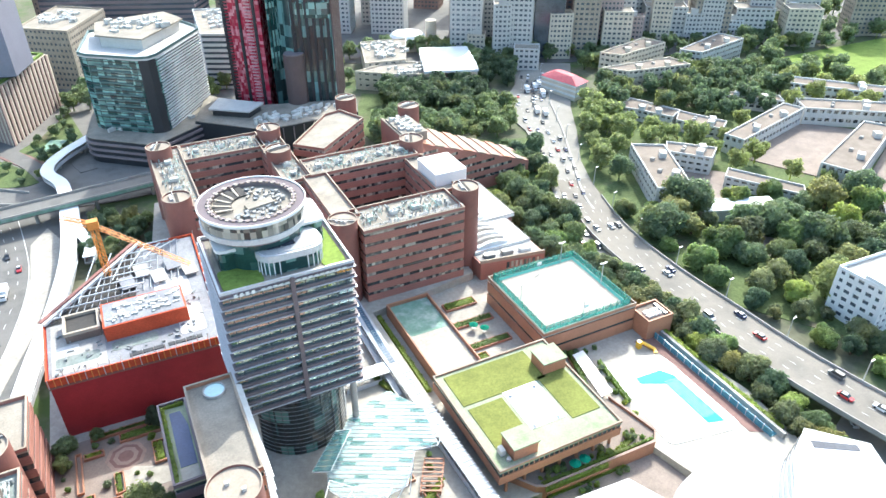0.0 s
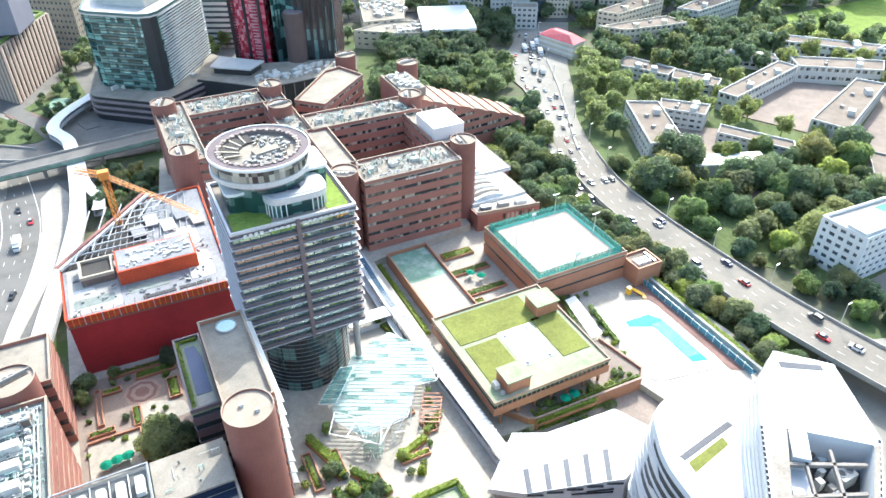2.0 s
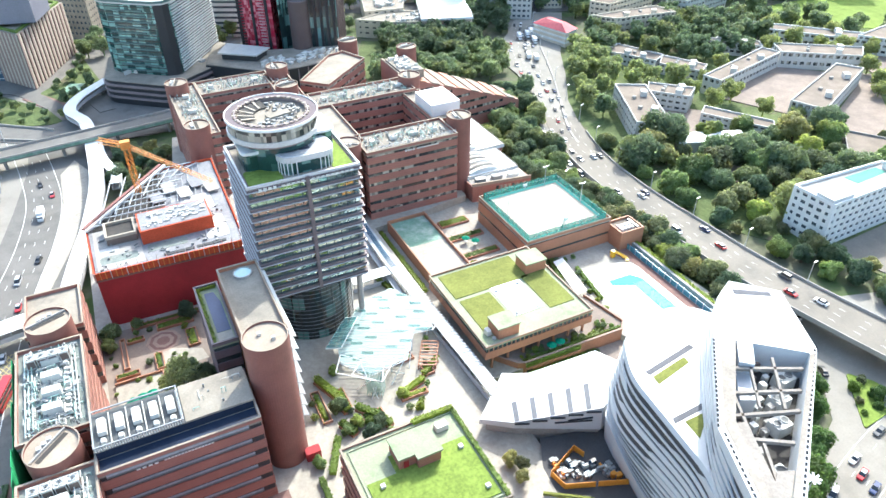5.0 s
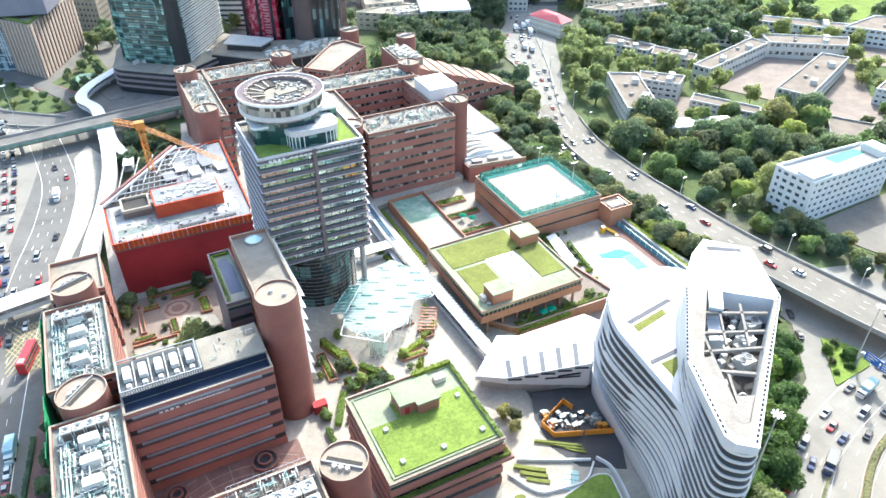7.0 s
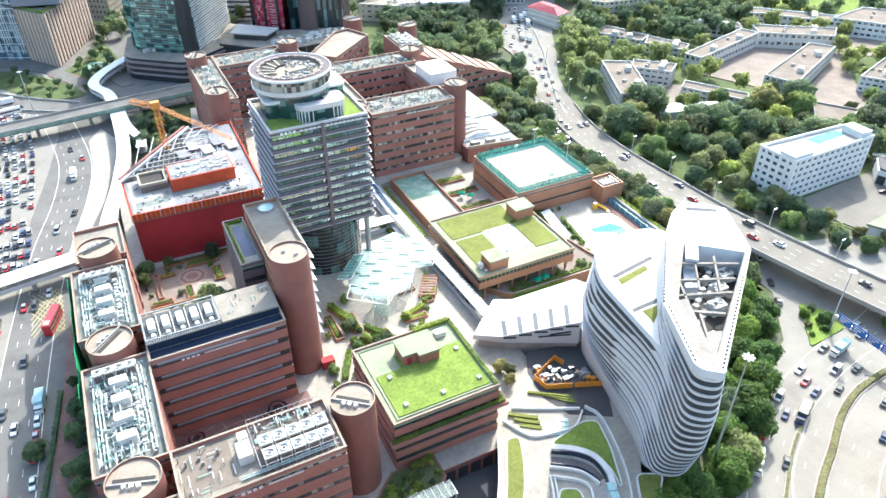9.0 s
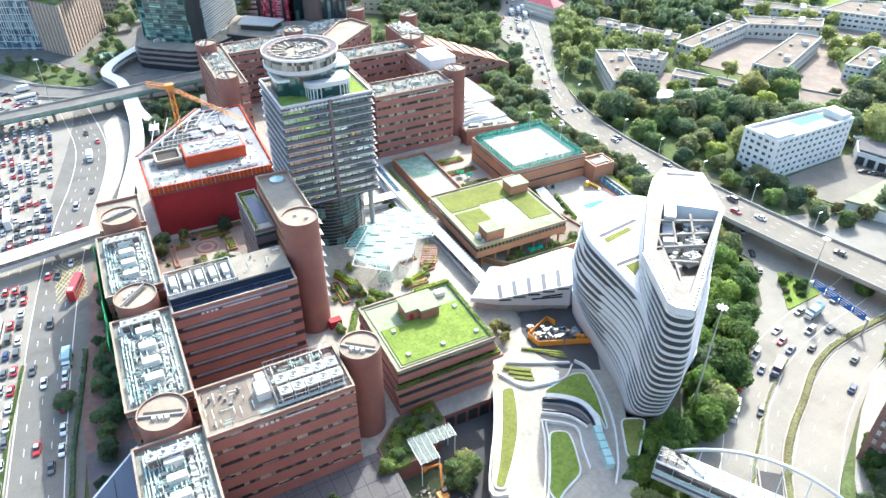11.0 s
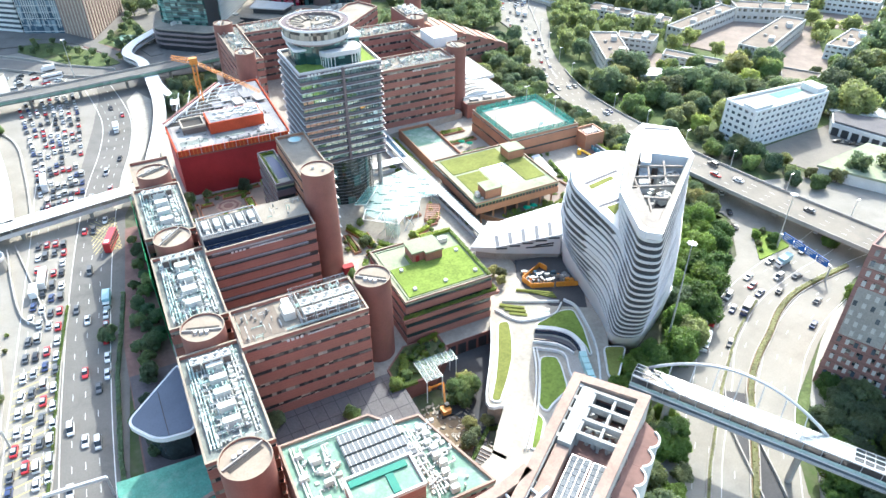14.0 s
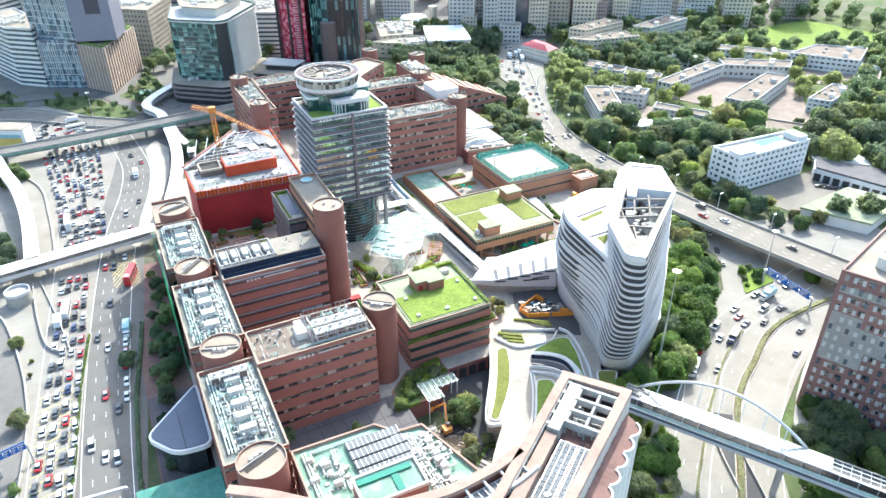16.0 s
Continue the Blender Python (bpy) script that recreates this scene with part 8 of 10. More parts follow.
ws = thing("white_shed", (230, 178, 0), "white-roofed shed among trees", "shed")
part("wall", Mesh().prism([(214, 180), (244, 168.5), (247, 177), (218, 188)], -0.3, 5.2), PALE, ws)
part("roof", Mesh().prism([(213, 180), (244.4, 167.8), (248, 177.4), (217.6, 189)], 5.2, 6), WHITE, ws)
solid("school_yard", Mesh().prism([(278, 221), (296, 186), (372, 208), (343, 240)], -0.3, 0.3), YARD, "worn pinkish school play yard", "yard", "structure")
for poly, lab in (([(297, 168), (296, 150), (318, 140), (338, 150), (346, 170), (382, 206), (372, 214), (362, 199)], "pale worn forecourt beside the school"), ([(217, 190), (238, 182), (264, 206), (254, 216), (240, 232)], "sunlit forecourt of the school wings"), ([(214, 152), (222, 146), (234, 152), (226, 164)], "small clearing among trees"), ([(392, 224), (410, 226), (440, 196), (404, 178), (384, 206)], "pale paved school approach")):
    solid("forecourt", Mesh().prism(poly, -0.3, 0.25), YARD, lab, "yard", "structure")
solid("depot_yard", Mesh().prism([(210, 96), (266, 99), (262, 60), (222, 60)], -0.3, 0.2), FLYC, "worn grey concrete depot yard", "yard", "structure")
solid("park_lawn", Mesh().prism([(430, 330), (410, 300), (470, 250), (560, 250), (540, 330)], -0.3, 0.2), GRASS, "bright park lawn", "lawn", "structure")
wb = windowed("white_block", "long white slab with small windows and a teal roof court", "building", [(207, 115), (208, 98), (257, 99.5), (253.5, 113)], -0.3, 18, 6, 3.4, WHITE, GREYG, 0.48, 0.4, roof=CONC, parapet=1.2, single=True)
part("roof_court", Mesh().prism([(230, 111.5), (231, 106), (249, 107), (248, 111.5)], 18, 18.06), TEAL, wb, "teal roof court")
part("lift_house", Mesh().box(208, 219, 99, 106, 18, 20.4), WHITEW, wb)
part("lift_house", Mesh().box(250, 256, 100.5, 110, 18, 21), WHITEW, wb)
for poly, h, roof, lab in (([(256, 92), (266, 100), (286, 74), (268, 58)], 7, YARDD, "fire station with a row of open bays"), ([(216, 66), (230, 42), (262, 50), (252, 70)], 6, MOSSROOF, "hall with a green-grey roof")):
    r = thing("depot_hall", (poly[0][0], poly[0][1], 0), lab, "hall")
    part("wall", Mesh().prism(poly, -0.3, h - 1), WHITEW, r)
    part("roof", Mesh().prism(inset(poly, -0.6), h - 1, h), roof, r)
    a, b = Vector(poly[3]), Vector(poly[0])
    for k in range(8):
        c = a + (b - a) * (k + 0.5) / 8
        part("bay_door", Mesh().prism(turned(c.x, c.y, 3.2, 0.6, math.degrees(math.atan2((b - a).y, (b - a).x))), -0.2, 4), DARK, r)
can = thing("white_canopy", (282, 96, 0), "white flat canopy roof behind the depot", "canopy")
part("roof", Mesh().prism([(268, 103), (274, 110), (306, 84), (296, 72)], 5, 5.6), WHITE, can)
for x, y in ((270, 103), (298, 75), (303, 84), (275, 108)):
    part("post", Mesh().cyl(x, y, 0.3, -0.3, 5, 8), METAL, can)
# plant boxes on the office roofs
rb = random.Random(15)
for x0, x1, y0, y1, z in ((8, 34, 384, 406, 55.7), (-48, -38, 430, 450, 30.5), (-112, -96, 462, 490, 39), (-28, -6, 500, 530, 36), (68, 86, 460, 500, 33), (60, 112, 338, 348, 13.8), (160, 196, 385, 400, 10.5), (160, 185, 418, 450, 12), (-6, 36, 366, 368, 12.4)):
    m = Mesh()
    for k in range(int((x1 - x0) * (y1 - y0) / 16) + 4):
        x, y = rb.uniform(x0, x1), rb.uniform(y0, y1)
        m.prism(turned(x, y, rb.uniform(0.8, 4.5), rb.uniform(0.8, 3), 35), z, z + rb.uniform(0.5, 2.4))
    solid("roof_clutter", m, PLANTW, "pale plant boxes on an office roof", "roof clutter", "stuff")
for poly in ([(-96, 398), (-62, 352), (-44, 346), (-36, 352), (-58, 384), (-84, 420)], [(-50, 392), (-38, 366), (-24, 372), (-18, 398), (-24, 440), (-40, 404)], [(-140, 420), (-124, 398), (-104, 402), (-112, 430), (-132, 446)]):
    solid("green_verge", Mesh().prism(rounded(poly, 4, 3), -0.2, 0.25), UNDER, "planted roadside verge below office towers", "verge", "structure")
solid("red_walk", Mesh().prism([(-58, 388), (-46, 368), (-36, 360), (-33, 364), (-44, 384), (-52, 396)], -0.2, 0.3), PAVER, "reddish paved walk below the offices", "pavement", "structure")
solid("play_court", Mesh().prism(turned(-33, 392, 9, 15, -24), -0.2, 0.32), TEALROOF, "green sports court between offices", "court", "structure")
for line, w, lab in (([(-240, 420, 0.3), (-160, 404, 0.3), (-112, 384, 0.3), (-76, 352, 0.3), (-44, 330, 0.3), (-10, 320, 0.3), (30, 322, 0.3)], 15, "broad grey street below the office towers"), ([(-18, 352, 0.3), (-22, 372, 0.3), (-14, 400, 0.3), (0, 450, 0.3), (20, 500, 0.3)], 8, "narrow street between office blocks"), ([(-240, 450, 0.3), (-150, 432, 0.3), (-108, 414, 0.3), (-76, 410, 0.3), (-58, 398, 0.3), (-44, 372, 0.3), (-36, 350, 0.3)], 8, "dark frontage street under the glass tower")):
    solid("slip_road", Mesh().strip(smoothline(line), w, 0.02, 0.3), ASPH, lab, "road", "structure")
for line in ([(-150, 392, 0), (-104, 368, 0), (-70, 340, 0), (-40, 322, 0)], [(-150, 412, 0), (-104, 392, 0), (-74, 362, 0), (-44, 338, 0)]):
    solid("road_barrier", Mesh().strip(smoothline(line), 0.5, 1.3, 1.2), CONC, "pale concrete barrier of a street ramp", "barrier", "structure")
# distant residential towers
rng = random.Random(5)
CITY_NEAR = (
    (258, 392, 17, 13, 14, PALE), (264, 414, 19, 19, 78, PALE), (288, 412, 20, 18, 70, GREYG), (312, 402, 18, 16, 74, TAN),
    (332, 392, 20, 14, 30, CREAM), (238, 440, 22, 20, 60, PALE), (212, 520, 26, 22, 62, PALE), (176, 540, 24, 20, 70, PALE),
    (300, 446, 24, 22, 62, PALE), (330, 436, 24, 20, 66, BROWN), (356, 420, 22, 20, 40, PALE), (384, 402, 30, 18, 26, PALE),
    (414, 386, 26, 18, 34, TAN), (446, 376, 28, 20, 24, PALE),
)
CITY_FAR = (
    (470, 352, 24, 18, 26, CREAM), (378, 446, 24, 20, 60, PALE), (412, 432, 24, 20, 58, PALE), (446, 420, 26, 20, 56, CREAM),
    (500, 380, 26, 20, 60, PALE), (540, 350, 26, 20, 50, TAN), (260, 480, 26, 22, 70, TAN), (150, 580, 26, 20, 60, PALE),
    (120, 560, 26, 22, 66, PALE), (60, 570, 30, 22, 64, BROWN), (20, 590, 30, 22, 64, TAN), (-70, 560, 34, 26, 62, BROWN),
    (-120, 560, 30, 24, 40, PALE),
)
for x, y, w, d, h, wall in CITY_NEAR + CITY_FAR:
    windowed("tower_block", "distant %d-storey block with a grid of windows" % round(h / 3.2), "tower block", turned(x, y, w, d, -32), -0.3, h, max(3, round(h / 3.3)), 3.4, wall, GREYG, 0.45, 0.4, group="distant city blocks", far=True)
solid("city_ground", Mesh().prism([(132, 470), (240, 402), (330, 380), (470, 345), (560, 340), (640, 420), (520, 620), (132, 660)], -0.32, -0.18), ASPH, "grey streets between distant blocks", "paving", "structure")
rc = random.Random(23)
PINKISH = mat("pinkish_grey_render", (0.42, 0.33, 0.30), 0.75, amount=0.15)
for k in range(26):
    x, y = 236 + 12.4 * (k % 13) * 1.6 + rc.uniform(-5, 5), 424 - 4.6 * (k % 13) + 34 * (k // 13) + rc.uniform(-6, 6)
    h = rc.choice((16, 22, 30, 38, 52, 60))
    tb2 = windowed("tower_block", "mid-rise block with stained walls and a crowded roof", "tower block", turned(x, y, rc.uniform(12, 18), rc.uniform(10, 15), -32 + rc.uniform(-6, 6)), -0.3, h, round(h / 3.2), 2.8, rc.choice((PALE, WHITEW, CREAM, PALE, PINKISH)), GREYG, 0.45, 0.42, group="distant city blocks", far=True)
    part("roof_house", Mesh().prism(turned(x, y, 5, 4, -32), h, h + 3.4), PALE, tb2)
# a further skyline of blocks behind them
for k in range(26):
    x, y = -190 + 33 * k + rng.uniform(-7, 7), 640 - 0.16 * 33 * k + rng.uniform(-28, 28)
    h = rng.uniform(44, 96)
    windowed("tower_block", "pale far-off block with a grid of windows", "tower block", turned(x, y, rng.uniform(18, 27), rng.uniform(16, 22), rng.uniform(-40, -20)), -0.3, h, max(3, round(h / 3.4)), 3.4, rng.choice((PALE, PALE, CREAM, TAN, BROWN, WHITEW)), GREYG, 0.45, 0.4, group="distant city blocks", far=True)
# tall red-brick slab beside the highway
# duller copy of the brick: shade and haze are mixed into its colour
BRICKM = striped("muted_brick_tile", (0.27, 0.145, 0.125), (0.20, 0.11, 0.095), 3.28, 0.08, 0.7, amount=0.16, fine=0.1, big=0.08)
windowed("office_block", "grey panelled block at the end of a footbridge", OFF, [(92, -64), (103, -56), (132, -92), (116, -112)], -0.3, 24, 7, 3.2, MAUVE, GREYG, 0.5, 0.35)
HB = [(114.6, -17.6), (133, -58), (172, -42), (152, -6)]
sl = windowed("apartment_slab", "tall red-brick slab with pale grey window grid and rooftop plant", "apartment block", HB, -0.3, 49, 15, 3.2, BRICKM, WIN, 0.5, 0.5, single=True)
a, b = Vector(HB[0]), Vector(HB[1])
d, out = (b - a).normalized(), Vector(((b - a).normalized().y, -(b - a).normalized().x))
for z0, z1, s0, s1 in ((43, 45.2, 1, 44), (26, 33.5, 1, 18), (33.5, 36.6, 1, 9), (20, 26, 1, 12)):
    m = Mesh()
    p, q = a + d * s0 + out * -0.1, a + d * s1 + out * -0.1
    m.prism([tuple(p - out * 0.0), tuple(q), tuple(q + out * -0.3), tuple(p + out * -0.3)], z0, z1)
    part("grey_panel", Mesh().prism([tuple(p + out * 0.16), tuple(p), tuple(q), tuple(q + out * 0.16)], z0, z1), CONC, sl, "pale grey wall panel")
for i in range(15):
    for j in range(19):
        c = a + d * (1.8 + 2.2 * j) + out * 0.12
        part("window_unit", Mesh().prism(turned(c.x, c.y, 0.95, 0.3, math.degrees(math.atan2(d.y, d.x))), 1.1 + 3.28 * i, 2.7 + 3.28 * i), (PALE, PALE, CONC, GREYG)[(i * 7 + j * 5 + i * j) % 4], sl)
handler(128, -22, 49, 6, 4, 3.5), handler(124, -30, 49, 4, 4, 2.5), handler(134, -30, 49, 5, 3, 2.5), handler(138, -18, 49, 6, 4, 3)


# ---- trees and hedges ----
LEAFE = leafmat("fresh_green_leaves", (0.11, 0.19, 0.06), 0.35)
LEAFD = leafmat("blue_green_leaves", (0.11, 0.168, 0.11), 0.35)
def crown_mesh(name, material, rad, high, blobs, leaves, size, seed, spread=0.7):
    """Leaf sprays on lumps round a crown, with a loose dark heart."""
    r, m = random.Random(seed), Mesh()
    centres = [(Vector((0, 0, high * 0.55)), rad * 0.62)]
    for k in range(blobs):
        a, q, z = r.uniform(0, 6.283), rad * spread * math.sqrt(r.random()), high * r.uniform(0.18, 0.86)
        q *= 1.15 - 0.5 * abs(z / high - 0.45)
        centres.append((Vector((q * math.cos(a), q * math.sin(a), z)), rad * r.uniform(0.18, 0.40)))
    for c, q in centres:
        ring = 6
        base = [c + Vector((0.5 * q * math.cos(k * 6.283 / ring), 0.5 * q * math.sin(k * 6.283 / ring), 0)) for k in range(ring)]
        m.add(base + [c + Vector((0, 0, 0.5 * q)), c - Vector((0, 0, 0.5 * q))], [(k, (k + 1) % ring, ring) for k in range(ring)] + [((k + 1) % ring, k, ring + 1) for k in range(ring)])
        for _ in range(int(leaves * (q / rad) ** 1.4 * 2.2)):
            n = Vector((r.gauss(0, 1), r.gauss(0, 1), r.gauss(0.25, 1))).normalized()
            p = c + n * q * (r.uniform(0.5, 1.3) if r.random() < 0.5 else r.uniform(0.85, 1.1))
            n = (n + Vector((r.gauss(0, 0.45), r.gauss(0, 0.45), r.gauss(0.2, 0.4)))).normalized()
            u = n.cross(Vector((r.gauss(0, 1), r.gauss(0, 1), r.gauss(0, 1)))).normalized()
            w = n.cross(u)
            s = size * r.uniform(0.6, 1.3)
            m.add([p - u * s, p + w * s * 0.55, p + u * s, p - w * s * 0.55], [(0, 1, 2, 3)])
    return m if material is None else m.data(name, material)


def trunk_mesh(name, high, r0, limbs, seed):
    r, m = random.Random(seed), Mesh()
    top = Vector((r.uniform(-0.3, 0.3), r.uniform(-0.3, 0.3), high))
    m.cyl(0, 0, r0, -0.3, high * 0.5, 7, r0 * 0.7)
    m.pipe([(0, 0, high * 0.48), tuple(top * 0.8), tuple(top)], r0 * 0.55, 6)
    for k in range(limbs):
        a = 6.283 * k / limbs + r.uniform(-0.4, 0.4)
        q = high * r.uniform(0.45, 0.75)
        m.pipe([(0, 0, high * 0.42), (0.4 * q * math.cos(a), 0.4 * q * math.sin(a), high * 0.66), (0.75 * q * math.cos(a), 0.75 * q * math.sin(a), high * 1.0)], r0 * 0.3, 5)
    return m.data(name, BARK)


KINDS = []
for k, (material, rad, high, blobs, leaves, size, lab) in enumerate((
    (LEAFA, 5.2, 7.0, 24, 800, 0.40, "broad leafy tree with dark-green crown"), (LEAFD, 4.2, 7.5, 22, 760, 0.37, "tall leafy tree with dark-green crown"),
    (LEAFB, 4.0, 5.5, 20, 760, 0.36, "bright green small leafy tree"), (LEAFC, 4.6, 6.5, 20, 560, 0.4, "olive-green tree with a thin crown"), (LEAFA, 6.6, 8.0, 30, 950, 0.44, "large spreading tree with dark-green crown"),
    (LEAFE, 5.0, 6.4, 26, 900, 0.38, "sunlit broad tree with a fresh green crown"), (LEAFE, 5.8, 8.0, 30, 1000, 0.42, "large sunlit tree with a fresh green crown"),
)):
    cr = crown_mesh("crown", material, rad, high, blobs, leaves, size, 11 + k)
    tk = trunk_mesh("trunk", 2.0 + 0.35 * high, 0.28 + 0.03 * rad, 4, 31 + k)
    KINDS.append((cr, tk, 0.6 + 0.04 * high, lab))


FARK = [crown_mesh("crown", None, 4.6 + 0.6 * k, 7.5 + k, 16, 170, 0.7, 51 + k) for k in range(3)]
for k in FARK:
    k.v = [(x, y, z + 2.2) for x, y, z in k.v]
    k.cyl(0, 0, 0.35, -0.3, 4.5, 6)


def tree(x, y, z, kind, scale, spin, group):
    cr, tk, lift, lab = KINDS[kind]
    root = thing("tree", (x, y, z), lab, "tree", group)
    root.scale, root.rotation_euler = (scale,) * 3, (0, 0, spin)
    for nm, me, h in (("trunk", tk, 0), ("crown", cr, lift)):
        ob = new(nm, me)
        ob.parent, ob.location = root, (0, 0, h)


def inside(x, y, poly):
    hit, n = False, len(poly)
    for i in range(n):
        (x0, y0), (x1, y1) = poly[i], poly[(i + 1) % n]
        if (y0 > y) != (y1 > y) and x < (x1 - x0) * (y - y0) / (y1 - y0) + x0:
            hit = not hit
    return hit


TAKEN = []


CARRIAGEWAY = [(150, 168), (155.9, 190), (165.5, 219), (187.5, 264), (200.6, 300), (211, 343), (234, 370), (262, 402), (296, 388), (272, 350), (247, 316), (229, 285), (208, 253), (195, 223), (186, 196), (184, 168)]


def wood(poly, gap, z, kinds, group, lo=0.75, hi=1.25, clear=(), seed=1, far=False):
    """Scatters trees over a polygon with a least distance, keeping off the cleared outlines; far: as one wood."""
    m = Mesh()
    r = random.Random(seed)
    xs, ys = [p[0] for p in poly], [p[1] for p in poly]
    area = (max(xs) - min(xs)) * (max(ys) - min(ys))
    for _ in range(int(area / gap ** 2 * 6)):
        x, y = r.uniform(min(xs), max(xs)), r.uniform(min(ys), max(ys))
        if not inside(x, y, poly) or inside(x, y, CARRIAGEWAY) or any(inside(x, y, c) for c in clear):
            continue
        if any((x - a) ** 2 + (y - b) ** 2 < gap ** 2 for a, b in TAKEN):
            continue
        TAKEN.append((x, y))
        if far:
            q, c, k = r.uniform(lo, hi) * 1.25, r.uniform(0, 6.28), r.choice(FARK)
            cs, sn = math.cos(c) * q, math.sin(c) * q
            m.add([(x + cs * a - sn * b, y + sn * a + cs * b, z + q * h) for a, b, h in k.v], k.f)
            continue
        tree(x, y, z, r.choice(kinds), 1.25 * r.uniform(lo, hi), r.uniform(0, 6.28), group)
    if far:
        solid("woodland", m, LEAFA, "distant mixed wood of dark-green leafy trees", "woodland", "stuff")


CLEAR_NEAR = (
    [(204, 118), (205, 95), (268, 97), (286, 72), (262, 48), (216, 62), (210, 96)], [(200, 196), (218, 188), (262, 220), (244, 240), (222, 243)], [(212, 180), (246, 166), (250, 178), (218, 190)], [(272, 232), (278, 219), (296, 168), (364, 198), (394, 222), (350, 254)],
    [(253, 294), (286, 240), (298, 250), (272, 302)], [(274, 338), (286, 318), (334, 312), (330, 336)],
)
CLEAR_FAR = (
    [(335, 163), (344, 150), (382, 162), (378, 178)], [(404, 236), (430, 196), (470, 218), (442, 244)], [(362, 284), (410, 226), (423, 238), (374, 293)], [(274, 141), (284, 128), (310, 140), (297, 160)],
    [(242, 356), (248, 320), (264, 328), (258, 360)], [(244, 201), (264, 169), (273, 178), (255, 209)],
)
CLEAR = list(CLEAR_NEAR + CLEAR_FAR) + [[(298, 166), (298, 152), (318, 143), (336, 153), (346, 174), (380, 206), (372, 212), (360, 198)], [(219, 190), (238, 185), (262, 206), (252, 215), (240, 230)], [(214, 152), (222, 146), (234, 152), (226, 164)], [(392, 224), (410, 226), (438, 196), (404, 180), (386, 206)]]
EW = "trees east of the road"
wood([(186, 132), (204, 118), (262, 102), (300, 96), (345, 120), (330, 165), (290, 165), (262, 190), (200, 196), (190, 226), (184, 190), (181, 150)], 10.2, -0.3, (0, 4, 1, 4, 4, 2, 3), EW, 0.6, 1.5, CLEAR, 3)
wood([(192, 232), (222, 245), (262, 226), (275, 245), (258, 262), (250, 300), (236, 330), (214, 290), (200, 258)], 11, -0.3, (0, 1, 2, 4), EW, 0.7, 1.3, CLEAR, 4, far=True)
wood([(255, 300), (300, 262), (340, 256), (400, 300), (350, 335), (270, 330)], 10.5, -0.3, (0, 1, 3, 4), EW, 0.8, 1.2, CLEAR, 5, far=True)
wood([(186, 128), (205, 112), (205, 96), (228, 60), (214, 52), (200, 66), (188, 96)], 7.4, -0.3, (0, 1, 2, 3), EW, 0.45, 1.0, CLEAR, 6)
wood([(216, 60), (240, 40), (270, 30), (300, 60), (330, 100), (300, 96), (270, 56)], 9.0, -0.3, (0, 2, 3), EW, 0.7, 1.1, CLEAR, 7, far=True)
wood([(345, 120), (420, 160), (520, 200), (480, 260), (440, 245), (470, 215), (380, 165), (330, 165)], 11, -0.3, (0, 1, 3, 4), EW, 0.8, 1.2, CLEAR, 8, far=True)
wood([(380, 300), (440, 240), (520, 210), (620, 280), (560, 420), (420, 360)], 15, -0.3, (0, 1, 3, 4), EW, 0.9, 1.3, CLEAR + [[(430, 330), (410, 300), (470, 250), (560, 250), (540, 330)]], 9, far=True)
wood([(222, 246), (275, 200), (300, 150), (340, 150), (400, 180), (470, 215), (440, 260), (380, 300), (260, 320), (230, 300)], 12.5, -0.3, (0, 1), EW, 0.6, 1.1, CLEAR, 61, far=True)
wood([(130, 420), (240, 400), (260, 372), (420, 362), (480, 330), (520, 360), (300, 440), (150, 470)], 9.0, -0.3, (0, 1), EW, 0.6, 1.0, [[(138, 402), (206, 362), (226, 412), (200, 458), (150, 460)]], 62, far=True)
RW = "trees along the campus edge"
wood([(196, 226), (206, 222), (218, 244), (262, 240), (268, 262), (250, 300), (238, 322), (222, 296), (206, 262)], 10.5, -0.3, (0, 1), RW, 0.5, 0.95, CLEAR, 81, far=True)
wood([(164, 296), (196, 300), (206, 330), (208, 348), (190, 340), (170, 318)], 7.4, -0.3, (0, 1), RW, 0.5, 0.9, (), 82, far=True)
wood([(141, 176), (156, 190), (166, 218), (178, 250), (190, 276), (178, 286), (160, 250), (146, 240), (126, 226), (128, 200), (134, 186)], 7.4, -0.3, (0, 0, 1, 2), RW, 0.75, 1.1, (), 12)
wood([(146, 60), (152, 96), (149, 130), (143, 176), (155, 186), (159, 140), (158, 100), (155, 66)], 4.7, 0.0, (3, 3, 2, 1), RW, 0.66, 1.0, (), 13)
wood([(140, 360), (170, 330), (204, 330), (208, 356), (168, 378), (150, 392)], 7.5, -0.3, (0, 1, 4), RW, 0.8, 1.15, (), 14, far=True)
wood([(120, 318), (135, 300), (165, 300), (185, 318), (150, 335), (128, 340)], 8, -0.3, (0, 1, 4), RW, 0.8, 1.1, (), 15, far=True)
wood([(212, 366), (232, 364), (240, 400), (228, 440), (210, 430)], 8, -0.3, (0, 2, 4), RW, 0.8, 1.1, (), 16, far=True)
IW = "trees beside the white tower"
wood([(82, 3), (92, 10.5), (101, 16.5), (114, 24.5), (128, 33.4), (143, 43), (146, 56), (132, 66), (107, 66), (106, 46), (98, 24)], 6.2, -0.2, (5, 0, 6, 5, 6), IW, 0.75, 1.1, (), 17)
wood([(62, -6), (72, 2), (78, 8), (66, 12), (57, 4), (52, -4)], 5.0, -0.2, (5, 6), IW, 0.55, 0.8, (), 18)
wood([(46, -14), (54, -20), (62, -14), (58, -6), (52, -6)], 4.6, -0.2, (5, 5, 0), IW, 0.6, 0.85, (), 19)
wood([(30, -50), (44, -34), (54, -24), (50, -20), (40, -28), (24, -46)], 5, -0.2, (5, 0), IW, 0.6, 0.8, (), 20)
